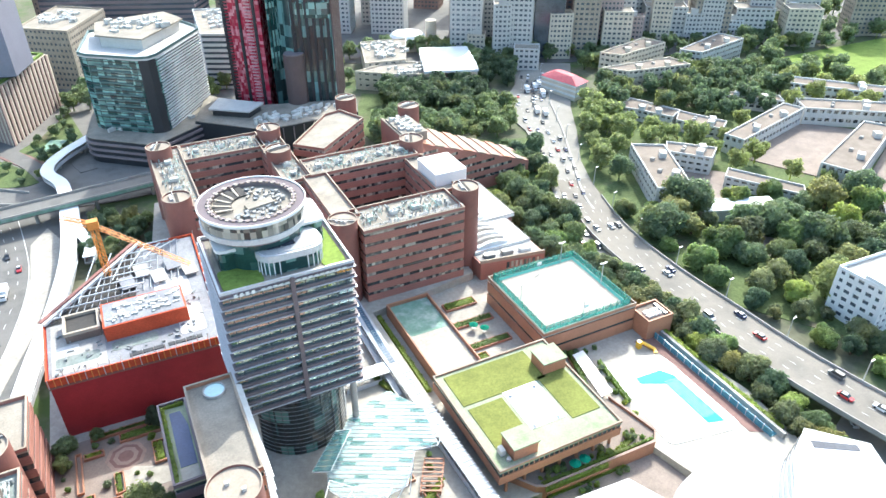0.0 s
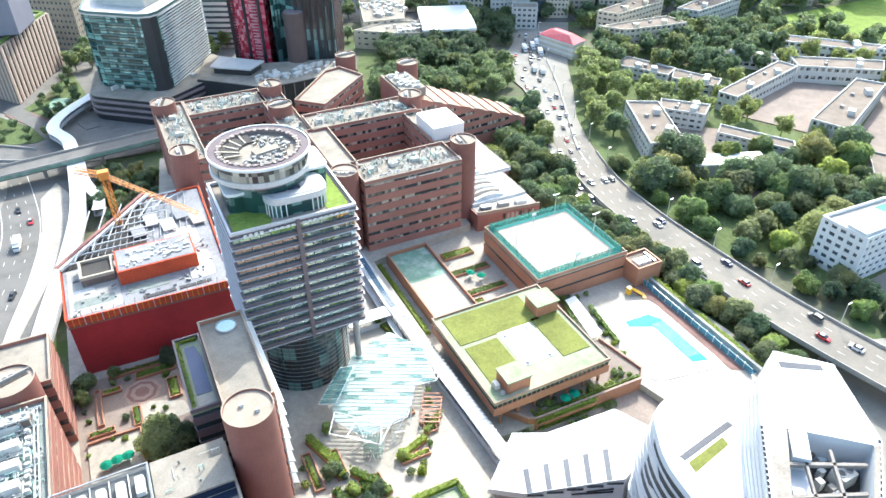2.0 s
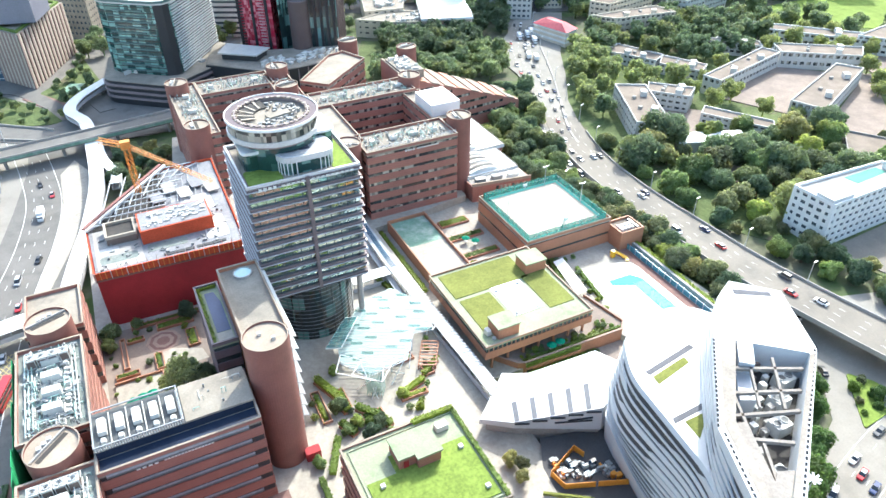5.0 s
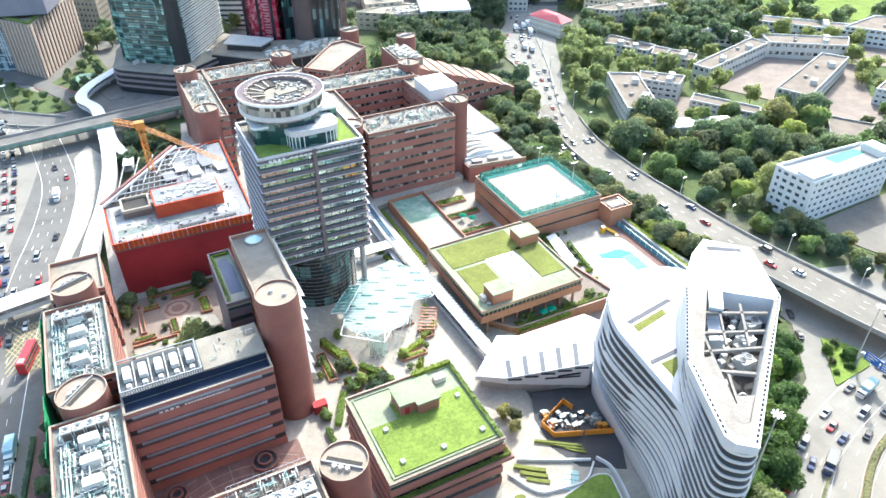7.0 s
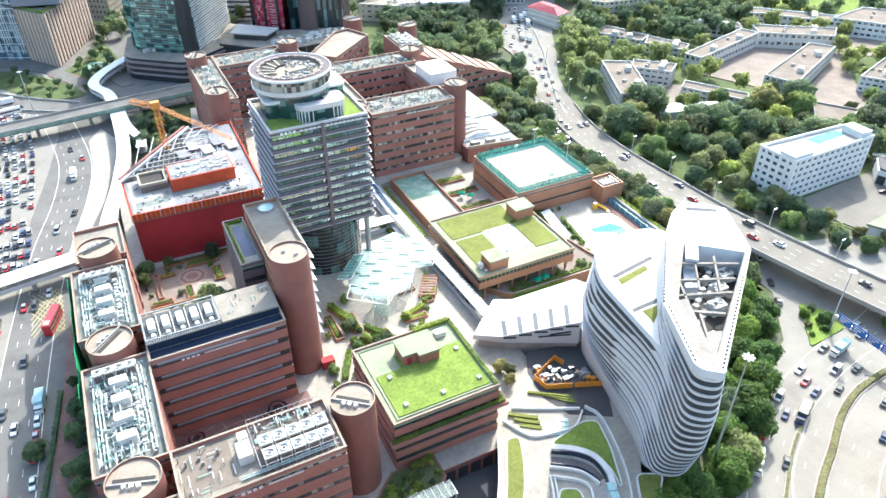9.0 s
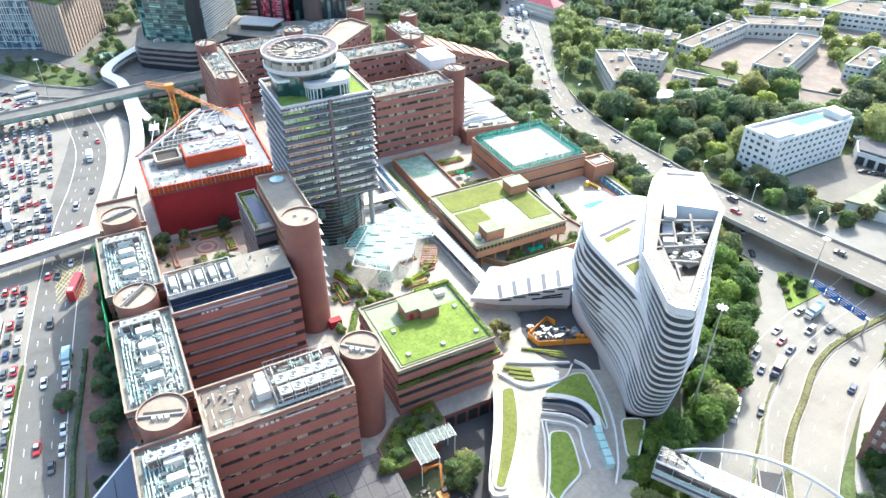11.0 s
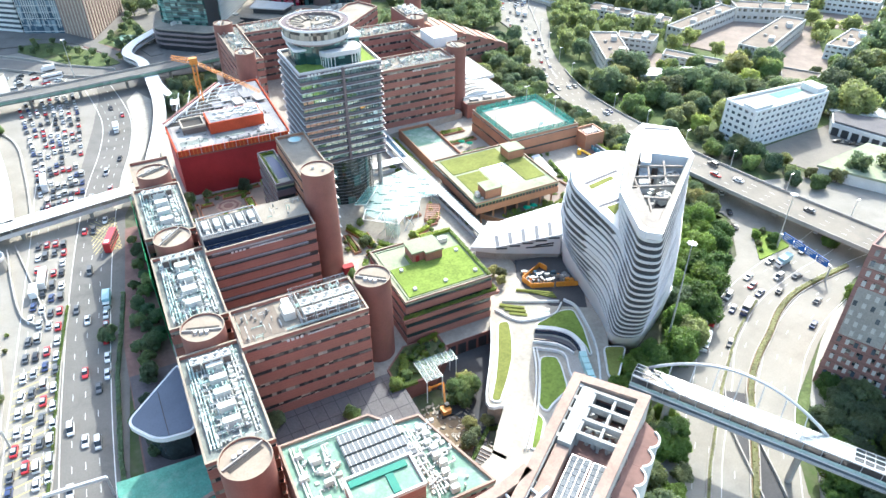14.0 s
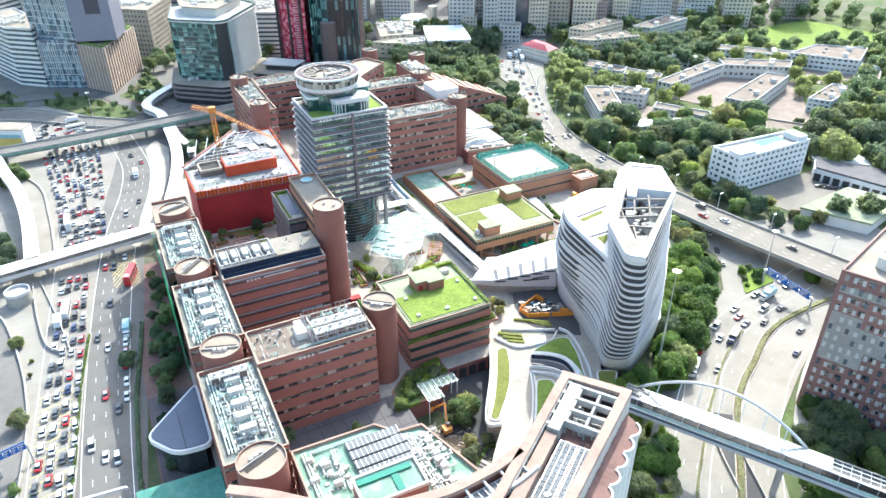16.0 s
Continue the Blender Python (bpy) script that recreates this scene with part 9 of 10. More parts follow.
wood([(106, -26), (114, -20), (124, -44), (116, -56), (98, -36)], 5.4, -0.2, (0, 2, 0), IW, 0.65, 0.9, (), 21)
wood([(84, -46), (98, -36), (112, -46), (110, -53), (103, -55), (92, -62), (82, -58)], 5.4, -0.2, (5, 6, 0), IW, 0.55, 0.85, (), 91)
for k, (x, y) in enumerate(((121, -17.5), (116, -21.4), (111.6, -26.5), (107, -31.6), (102.6, -36.4), (98, -42), (93, -47.6), (124, -21), (113, -33), (106, -40))):
    tree(x, y, -0.3, (5, 6, 5, 0)[k % 4], 0.62 + 0.08 * (k % 3), 1.1 * k, IW)
for k, (x, y, s) in enumerate(((157, 44, 0.4), (154, 40, 0.3), (160, 39, 0.45), (151.5, 36.5, 0.22), (161.5, 45, 0.35), (157, 36.4, 0.25), (176, 27, 0.7), (180, 30, 0.6), (158, 2, 0.7), (164, 3, 0.65), (152, -2, 0.6), (64, -15, 0.75), (60, -20, 0.8), (56, -26, 0.7), (66, -9, 0.6), (50, -30, 0.7))):
    tree(x, y, -0.2, (5, 3, 6)[k % 3], s, 1.7 * k, IW)
LW = "trees beside the expressway"
wood([(-68, 40), (-61, 40), (-57, 90), (-55, 120), (-53, 150), (-57, 152), (-60, 118), (-64, 88)], 6.2, 0.2, (1, 0, 1), LW, 0.36, 0.6, (), 22)
wood([(-58.4, 84), (-54.4, 84), (-53.6, 150), (-56.4, 150)], 4.0, 0.2, (1, 1, 0), LW, 0.42, 0.62, (), 93)
for k, (x, y, q) in enumerate(((-103.6, 123, 0.5), (-101.4, 80, 0.75), (-102.6, 53, 0.45), (-69.6, 96, 0.62), (-99.4, 104, 0.2), (-99, 112, 0.2))):
    tree(x, y, 0, (0, 3, 2)[k % 3], q, 1.3 * k, LW)
wood([(-122, 176), (-106, 176), (-107, 200), (-122, 206)], 7, 0, (0, 1), LW, 0.6, 0.8, (), 24)
wood([(-112, 262), (-103, 274), (-104, 290), (-114, 288)], 5, 0, (0, 2), LW, 0.4, 0.6, (), 29)
wood([(-22, 300), (-6, 292), (4, 290), (-2, 240), (-12, 232), (-22, 258)], 6.5, 0, (0, 1, 3), LW, 0.5, 0.8, (), 25)
wood([(-46, 392), (-38, 370), (-26, 374), (-20, 398), (-25, 436), (-38, 404)], 6.4, 0, (0, 3), LW, 0.3, 0.5, ([(-39, 384), (-27, 384), (-27, 400), (-39, 400)],), 26, far=True)
wood([(-24, 420), (-12, 440), (10, 480), (-6, 490), (-26, 450)], 8, 0, (0, 1), LW, 0.6, 0.9, (), 27, far=True)
wood([(40, 430), (62, 420), (70, 440), (50, 460)], 8, 0, (0, 1), LW, 0.6, 0.9, (), 28, far=True)
wood([(-94, 398), (-62, 354), (-46, 348), (-38, 352), (-58, 382), (-84, 418)], 7.4, 0, (2, 3, 0), LW, 0.25, 0.42, (), 71, far=True)
wood([(-138, 420), (-124, 400), (-106, 404), (-114, 428), (-132, 444)], 8, 0, (0, 1), LW, 0.3, 0.5, (), 72, far=True)
CW = "campus garden trees"
COURT_TREES = (
    (-17, 124, P0, 4, 1.05), (-12.2, 121, P0, 0, 1.15), (-14, 128, P0, 0, 0.8), (-33, 157, P0, 0, 0.6),
    (-25, 159, P0, 1, 0.5), (-10, 158, P0, 0, 0.6), (-16, 110, P0, 4, 0.9), (-11, 124, P0, 0, 0.75),
    (-22, 112, P0, 1, 0.7), (-12, 104, P0, 0, 0.9), (-20, 103, P0, 1, 0.7), (-34, 152, P0, 0, 0.5),
    (-31, 115, P0, 2, 0.5), (37, 96, P0, 2, 0.45), (24, 87, P0, 1, 0.55),
)
YARD_TREES = (
    (29, 83, P0, 0, 0.5), (22, 92, P0, 2, 0.5), (59, 81, P0, 2, 0.4), (19, 22.6, 0, 2, 1.25), (16, 13, 0, 3, 0.5),
    (13, 8, 0, 3, 0.6), (52, 63, P0, 3, 0.5), (6, 33, P0, 2, 0.45), (12, 36, P0, 2, 0.4),
    (68, 86, 2.5, 3, 0.5), (9, 84, P0, 2, 0.45), (2, 31, P0, 2, 0.5), (-33, 32, P0, 0, 0.6),
    (-13, 26, P0, 2, 0.6), (-50, 12, 0, 0, 0.5), (20, 2, 0, 3, 0.5),
)
for x, y, z, k, s in COURT_TREES + YARD_TREES:
    tree(x, y, z, k, s, x * 1.7, CW)


def hedge(line, width, high, z, label, group="hedges", material=HEDGE, dens=16, size=0.3):
    """A clipped or loose hedge: leaf sprays over a low box that follows a line."""
    r, m = random.Random(int(abs(line[0][0] * 7 + line[0][1] * 13))), Mesh()
    m.strip([(p[0], p[1]) for p in line], width * 0.8, z + high * 0.85, high * 0.85)
    for p, d in along([(q[0], q[1]) for q in line], 1.0):
        for _ in range(int(dens * width * 0.6)):
            side = Vector((-d.y, d.x, 0)) * r.uniform(-0.52, 0.52) * width
            c = p + side + d * r.uniform(-0.5, 0.5) + Vector((0, 0, z + high * r.uniform(0.45, 1.12)))
            n = Vector((r.gauss(0, 0.6), r.gauss(0, 0.6), r.uniform(0.2, 1))).normalized()
            u = n.cross(Vector((r.gauss(0, 1), r.gauss(0, 1), r.gauss(0, 1)))).normalized()
            w, s = n.cross(u), size * r.uniform(0.6, 1.4)
            m.add([c - u * s, c + w * s * 0.6, c + u * s, c - w * s * 0.6], [(0, 1, 2, 3)])
    return solid("hedge", m, material, label, "hedge", "", group)


hedge([(-72, -20), (-71.5, 45), (-69, 78), (-65.5, 100), (-63, 118)], 1.3, 1.1, 0.1, "long dark hedge between footway and road", material=LEAFD)
hedge([(-90.6, 30), (-87.7, 55), (-84.7, 90), (-80.7, 119)], 0.9, 0.7, 0.3, "thin low hedge on the road median", dens=10)
hedge(smoothline(MED1), 0.9, 0.5, 0.35, "sparse dry planting on a median", material=LEAFC, dens=5)
hedge(smoothline(MED2), 1.7, 0.8, 0.35, "dry dotted shrubs on a median", material=LEAFC, dens=7)
for ln, w, h, z in hedge_later:
    hedge(ln, w, h, z, "clipped roof terrace hedge")
for (a, b), w, h, z in BEDS:
    hedge([a, b], max(w, 1.0), h, z, "leafy shrubs filling a brick planter", "planter shrubs", dens=14, size=0.34)
gp = [(10.9, 44.6), (41.7, 44.6), (41.7, 74)]
solid("roof_ledge", Mesh().prism([(10.4, 43.6), (42.6, 43.6), (42.6, 74), (40.9, 74), (40.9, 45.3), (10.4, 45.3)], 15.6, 16.6), BRICK, "planted brick ledge round the lawn hall", "ledge", "structure")
hedge(gp, 1.2, 0.9, 16.6, "trailing bright hedge on a building ledge", size=0.32)
hedge([(40.2, 46), (40.2, 73)], 1.2, 0.8, 21.7, "trailing bright hedge along a roof edge", size=0.32)
hedge([(30, 73.2), (40.4, 73.2)], 1.4, 1.2, 21.7, "trailing bright hedge along a roof edge", size=0.32)
for ln, w, h, z in (([(8, 62), (8, 80)], 1.6, 1.6, P0), ([(11, 80), (16, 90)], 2, 1.6, P0), ([(50, 150), (53, 140), (53.5, 122)], 1.8, 1.4, P0), ([(103, 112), (105, 131)], 1.6, 1.6, 2.5), ([(114.6, 108), (117.4, 126)], 1.4, 1.4, 2.5), ([(145.4, 80), (145.4, 128)], 1.6, 2.2, 2.5), ([(75, 93.6), (110, 92.9)], 0.9, 0.7, 4.4), ([(76, 92.1), (100, 91.4)], 0.8, 0.6, 0.2), ([(0, 30), (8, 30)], 1.4, 1.2, P0), ([(8, 0), (20, 10), (25, 8)], 1.2, 1.0, 0.0), ([(64, 138), (64, 178)], 1.6, 1.4, 2.5), ([(-3, 160), (12, 160.6)], 1.8, 2, P0)):
    hedge(ln, w, h, z, "leafy green hedge along a campus path", size=0.34)


def bed(line, w, high, z, label):
    """A brick-edged planter along a line, filled with shrubs."""
    solid("planter", Mesh().strip(line, w, z + 0.7, 0.7), BRICKO, "low brick-edged garden planter", "planter", "", "garden planters")
    hedge(line, w * 0.9, high, z + 0.7, label, "planter shrubs", dens=15, size=0.36)


for line, w, h, z in (([(17.4, 112), (20.4, 104), (21.4, 97)], 2.6, 1.5, P0), ([(18.4, 94), (20.6, 89)], 2.4, 1.4, P0), ([(24, 97.6), (28, 92), (30, 87.6)], 2.2, 1.4, P0), ([(37, 96.4), (44.6, 99)], 2.0, 1.2, P0), ([(45.6, 100.4), (51.4, 104.4)], 1.8, 1.2, P0), ([(3.4, 31.6), (7.6, 37.6), (8.4, 41)], 2.8, 1.6, P0 - 0.4), ([(9.6, 38), (15.6, 41.4)], 2.2, 1.5, P0), ([(15, 43.6), (21, 44.4)], 1.6, 1.2, P0),
                      ([(104, 113), (108.6, 124), (111, 133)], 2.0, 1.4, 2.5), ([(102.4, 100), (106, 110)], 2.2, 1.3, 2.5), ([(75, 92.4), (84, 92.2), (94, 91.8)], 2.0, 1.5, 2.5), ([(98, 93.6), (107, 96.4)], 2.2, 1.4, 2.5)):
    bed(line, w, h, z, "dense leafy shrubs in a brick-edged bed")
for k, (x, y, z, q) in enumerate(((19.2, 99, P0, 0.5), (22.6, 113, P0, 0.4), (27.6, 89.6, P0, 0.45), (18.6, 90.4, P0, 0.4), (59.4, 94.4, P0, 0.3), (20.6, 24.6, 0.2, 0.92), (15.8, 9.4, 0.2, 0.42), (20.8, 11.6, 0.2, 0.45), (11.4, 7.2, 0.2, 0.4), (51.6, 57, 6.5, 0.42), (53.6, 60.4, 6.5, 0.45), (105, 96, 2.5, 0.35))):
    tree(x, y, z, 3 if 5 <= k <= 10 else (0, 2)[k % 2], q, 2.1 * k, CW)
# dark planting layer over the terrace, its tone also standing in for shade
solid("garden_soil", Mesh().prism([(2.6, 30.6), (13.7, 30.6), (21.4, 38.2), (21.4, 44.4), (10.2, 44.4), (2.6, 37.8)], P0 + 0.4, P0 + 0.46), UNDER, "planted soil, darkened in colour for the garden's shade", "soil", "structure")


# clipped round shrubs
SHRUBM = []
for k, ma in enumerate((HEDGE, LEAFB, LEAFA)):
    SHRUBM.append(crown_mesh("shrub", ma, 1.0, 1.5, 5, 120, 0.2, 71 + k, 0.45))
for i, (x, y, z, r) in enumerate(SHRUBS):
    ob = new("shrub", SHRUBM[i % 3])
    ob.location, ob.scale, ob.rotation_euler = (x, y, z - 0.2), (r, r, r * 0.9), (0, 0, 1.3 * i)
    tagged(ob, "rounded leafy garden shrub", "shrub", "garden shrubs")


# ---- flyovers and footbridges ----
def deck(name, label, category, line, width, material, thick=0.9, wall=1.0, wallmat=CONC, piers=0, kind=""):
    """An elevated deck along a line of (x, y, z) with side walls and piers."""
    p0 = line[0]
    root = thing(name, (p0[0], p0[1], 0), label, category, kind=kind)
    part("deck", Mesh().strip(line, width, 0, thick), material, root)
    for s in (1, -1):
        part("side_wall", Mesh().strip(line, 0.3, wall, wall + 0.5, side=s * width / 2), wallmat, root)
    if piers:
        for p, d in along(line, piers, piers / 2):
            if p.z > 3:
                part("pier", Mesh().cyl(p.x, p.y, 0.8, -0.3, p.z - thick + 0.02, 12), CONC, root)
    return root


def covered(name, label, line, width, high=3.2, roofmat=WHITE, piers=18, post=4.0, sidemat=ALU):
    """A roofed footbridge: deck, parapets, posts and a shallow roof."""
    root = deck(name, label, "footbridge", line, width, CONC, 0.6, 1.1, sidemat, piers)
    part("roof", Mesh().strip(line, width + 0.8, high, 0.25), roofmat, root)
    for p, d in along(line, post, 0.5):
        for s in (1, -1):
            q = p + Vector((-d.y, d.x, 0)) * s * (width / 2 - 0.1)
            part("post", Mesh().bar(q, q + Vector((0, 0, high - 0.2)), 0.18), METAL, root)
    return root


YELLOWP = mat("faded_yellow_paint", (0.55, 0.42, 0.12), 0.7, amount=0.2)
BLUEP = mat("faded_blue_paint", (0.25, 0.42, 0.50), 0.7, amount=0.2)
FW = smoothline([(-220, 296, 7.5), (-115, 300, 7.5), (-58, 304.5, 7.5), (8, 313, 7.5), (60, 322, 6.5)])
fw = deck("flyover", "pale concrete road flyover crossing the plaza", "flyover", FW, 10.5, ASPH, 1.6, 1.1, CONC, 24)
for s in (5.4, -5.4):
    part("edge_beam", Mesh().strip(FW, 0.2, 0.4, 1.4, side=s), TEALROOF, fw, "pale blue-green edge beam")
CURVE = smoothline([(-46, 176, 3.4), (-40, 205, 3.4), (-34, 230, 3.4), (-29, 262, 3.4), (-28, 298, 3.4), (-29, 328, 3.4), (-35, 346, 3.4), (-30, 362, 3.4), (-16, 380, 3.4), (-4, 392, 3.4)])
covered("footbridge", "curving white-roofed footbridge under the flyover", CURVE, 5.0, 2.7)
covered("footbridge", "short white-roofed footbridge branch", smoothline([(-26, 314, 3.4), (-25, 285, 3.4), (-21, 268, 3.4), (-22, 258, 3.4)]), 3.5, 2.6)
WFB = [(-180, 158, 4.6), (-110, 167.5, 4.6), (-50, 177.5, 4.6)]
covered("footbridge", "straight white-roofed footbridge over the expressway", WFB, 6.4, 3.0, piers=25)
covered("footbridge", "white-roofed footbridge branch beside the queue lanes", smoothline([(-116, 296, 4.6), (-111, 272, 4.6), (-104.5, 246, 4.6), (-99.6, 210, 4.6), (-97.6, 172, 4.6)]), 4.6, 3.0, piers=25)
sp = thing("stair_drum", (-103, 150, 0), "round concrete stair drum below a footbridge", "stair")
part("drum", Mesh().cyl(-103, 153, 4.4, -0.2, 4.6, 28), CONC, sp)
part("drum_rail", Mesh().tube(-103, 153, 4.4, 0.25, 4.6, 5.7, 28), ALU, sp)
for line, w, h, lab in ((smoothline([(-118, 300), (-97.6, 264), (-92.6, 226), (-90.6, 184), (-91.6, 172)]), 0.9, 0.9, "pale concrete barrier beside the queue lanes"), (smoothline([(-120, 158), (-109.6, 145), (-104, 122), (-100.6, 98), (-100, 74), (-103, 40)]), 0.6, 1.0, "curving concrete wall of the slip road"), (smoothline([(-96.5, 166), (-91.5, 140), (-88.4, 122), (-87, 112)]), 0.5, 0.8, "low concrete divider at the queue"), (smoothline([(-99, 164), (-97.4, 140), (-94.6, 120), (-90.4, 113)]), 0.5, 1.2, "ramp wall beside the slip road")):
    solid("road_barrier", Mesh().strip(line, w, h, h + 0.1), CONC, lab, "barrier", "structure")
solid("slip_lane", Mesh().strip(smoothline([(-122, 150), (-113, 138), (-108, 118), (-105.4, 96), (-105, 70), (-108, 36)]), 8.4, 0.05, 0.2), ASPH, "grey asphalt slip road curving beside the plaza", "road", "structure")
solid("kerb_apron", Mesh().prism([(-58, 176), (-49.4, 203), (-41.6, 226), (-35.4, 252), (-31, 284), (-37, 300), (-43.4, 288), (-43.4, 262), (-47.4, 232), (-55.4, 200), (-60.6, 178)], -0.1, 0.18), PAVE, "pale paved apron along the curving carriageway", "pavement", "structure")
bb = thing("billboard_house", (-110, 318, 0), "small pale building with a painted yellow and blue wall", "building")
part("wall", Mesh().prism([(-117, 324), (-102, 316), (-98, 326), (-114, 336)], -0.2, 12), WHITEW, bb)
part("poster", Mesh().prism([(-115.6, 322.6), (-104, 316.5), (-103.9, 316.9), (-115.5, 323)], 1.5, 7.5), YELLOWP, bb, "faded yellow wall painting")
part("poster", Mesh().prism([(-115.6, 322.6), (-104, 316.5), (-103.9, 316.9), (-115.5, 323)], 7.9, 9.6), BLUEP, bb, "pale blue painted strip")
part("roof", Mesh().prism([(-117, 324), (-102, 316), (-98, 326), (-114, 336)], 12, 12.5), ROOFC, bb)
# covered walkway over the plaza, along the garden hall
wk = covered("covered_walk", "long covered walkway with pale metal and glass roof", [(56.5, 183, P0 + 0.6), (56.5, 150, P0 + 0.6), (58.5, 100, P0 + 0.6), (59, 82, P0 + 0.6)], 3.2, 3.6, GREYM2, 0, 3.4)
for k in range(28):
    part("roof_light", Mesh().box(55.6 + 0.03 * max(0, k - 8), 57.4 + 0.03 * max(0, k - 8), 148 + k * 1.2 - 0.45, 148 + k * 1.2 + 0.45, P0 + 4.15, P0 + 4.3), BLUEG, wk)
part("side_roof", Mesh().strip([(53.8, 183, P0), (53.8, 136, P0)], 1.8, 2.2, 0.2), GREYM2, wk)
for k in range(40):
    y = 84 + 1.6 * k
    part("roof_bar", Mesh().bar((57.0 + 0.02 * (150 - y), y, P0 + 4.3), (59.6 + 0.02 * (150 - y), y, P0 + 4.3), 0.14), WHITE, wk)
covered("covered_walk", "white-roofed cross walk toward the round tower", [(41, 147, P0 + 0.4), (55, 147, P0 + 0.4)], 4.0, 3.4, WHITE, 0, 3.4)
solid("bridge_plaza", Mesh().prism([(50, 76), (58, 72.5), (72, 84), (64, 88)], P0 + 2.6, P0 + 4.0), WHITE, "white roof joining walkway and tower podium", "roof")
# arched footbridge over the highway
ARCH_H = 9.5
A0, A1 = Vector((57.6, -2.2, 13.4)), Vector((112, -89.5, 13.4))
dirn = (A1 - A0).normalized()
acr = Vector((-dirn.y, dirn.x, 0))
# dark deck surface carries the roof's shade in its colour
ab = deck("arch_footbridge", "steel footbridge with glazed roof hung from a single white arch", "footbridge", [tuple(A0), tuple(A0.lerp(A1, 0.5)), tuple(A1)], 6.2, ASPHD, 0.7, 1.0, GREYG)
PANEL = clear_glass("frosted_roof_glass", (0.33, 0.39, 0.375), 0.85, 0.3)
# pane tint darkened to show the shaded deck below
DIMG = clear_glass("smoked_roof_glass", (0.05, 0.065, 0.07), 0.78, 0.1)
NB = 48
for k in range(NB):
    p, q = A0.lerp(A1, (k + 0.04) / NB), A0.lerp(A1, (k + 0.96) / NB)
    for i in range(1, 4):
        o0, o1 = -3.1 + 1.57 * i, -3.1 + 1.57 * i + 1.45
        z0, z1 = 3.5 - 0.03 * o0 * o0, 3.5 - 0.03 * o1 * o1
        ma = DIMG if k < 3 or k > 24 else PANEL
        part("roof_pane", Mesh().add([tuple(c + acr * o + Vector((0, 0, z + h))) for h in (0, 0.06) for c, o, z in ((p, o0, z0), (q, o0, z0), (q, o1, z1), (p, o1, z1))], [(3, 2, 1, 0), (4, 5, 6, 7), (0, 1, 5, 4), (1, 2, 6, 5), (2, 3, 7, 6), (3, 0, 4, 7)]), ma, ab)
    c = A0.lerp(A1, k / NB)
    if k > 12:
        part("roof_bar", Mesh().bar(c - acr * 1.6 + Vector((0, 0, 3.52)), c + acr * 3.2 + Vector((0, 0, 3.3)), 0.1, 0.1), ALU, ab)
    if k % 2 == 0:
        part("roof_rib", Mesh().bar(c - acr * 1.7 + Vector((0, 0, 3.3)), c + acr * 3.25 + Vector((0, 0, 3.3)), 0.16, 0.3), GREYM3, ab)
        for q2 in (3.0, -1.5):
            part("post", Mesh().bar(c + acr * q2, c + acr * q2 + Vector((0, 0, 3.2)), 0.16), ALU, ab)
for s in (-1.6, 0, 1.58, 3.2):
    h = 3.56 - 0.03 * s * s
    part("roof_rail", Mesh().bar(A0 + acr * s + Vector((0, 0, h)), A1 + acr * s + Vector((0, 0, h)), 0.16), ALU, ab)
part("edge_girder", Mesh().bar(A0 - acr * 1.85 + Vector((0, 0, 3.3)), A1 - acr * 1.85 + Vector((0, 0, 3.3)), 0.3, 0.4), ALU, ab)
part("side_glass", Mesh().strip([tuple(A0), tuple(A1)], 0.08, 2.2, 1.2, side=-3.1), CANOT, ab)
for h, o in ((-0.9, -3.3), (-0.2, -3.5), (1.05, -3.3)):
    part("side_rail", Mesh().bar(A0 + acr * o + Vector((0, 0, h)), A1 + acr * o + Vector((0, 0, h)), 0.28), ALU, ab)
pts = [A0.lerp(A1, 0.03 + 0.43 * k / 24) + acr * 3.4 + Vector((0, 0, 3.2 + ARCH_H * (1 - (k / 12 - 1) ** 2))) for k in range(25)]
part("arch", Mesh().pipe([tuple(p) for p in pts], 0.42, 10), ALU, ab, "white tubular steel arch", smooth=True)
for k in range(3, 23, 3):
    b = A0.lerp(A1, 0.03 + 0.43 * k / 24) - acr * 1.8 + Vector((0, 0, 3.3))
    part("hanger", Mesh().bar(pts[k], b, 0.2), ALU, ab)
for s in (0.1, 0.42, 0.72, 0.97):
    c = A0.lerp(A1, s)
    part("pier", Mesh().cyl(c.x, c.y, 0.9, -0.3, 12.9, 14), CONC, ab)
for k in range(40):
    c = A0.lerp(A1, k / 40)
    d2 = A0.lerp(A1, (k + 1) / 40)
    part("side_brace", Mesh().bar(c - acr * 3.15 + Vector((0, 0, -0.6)), d2 - acr * 3.15 + Vector((0, 0, 1.0)), 0.14), METAL, ab)
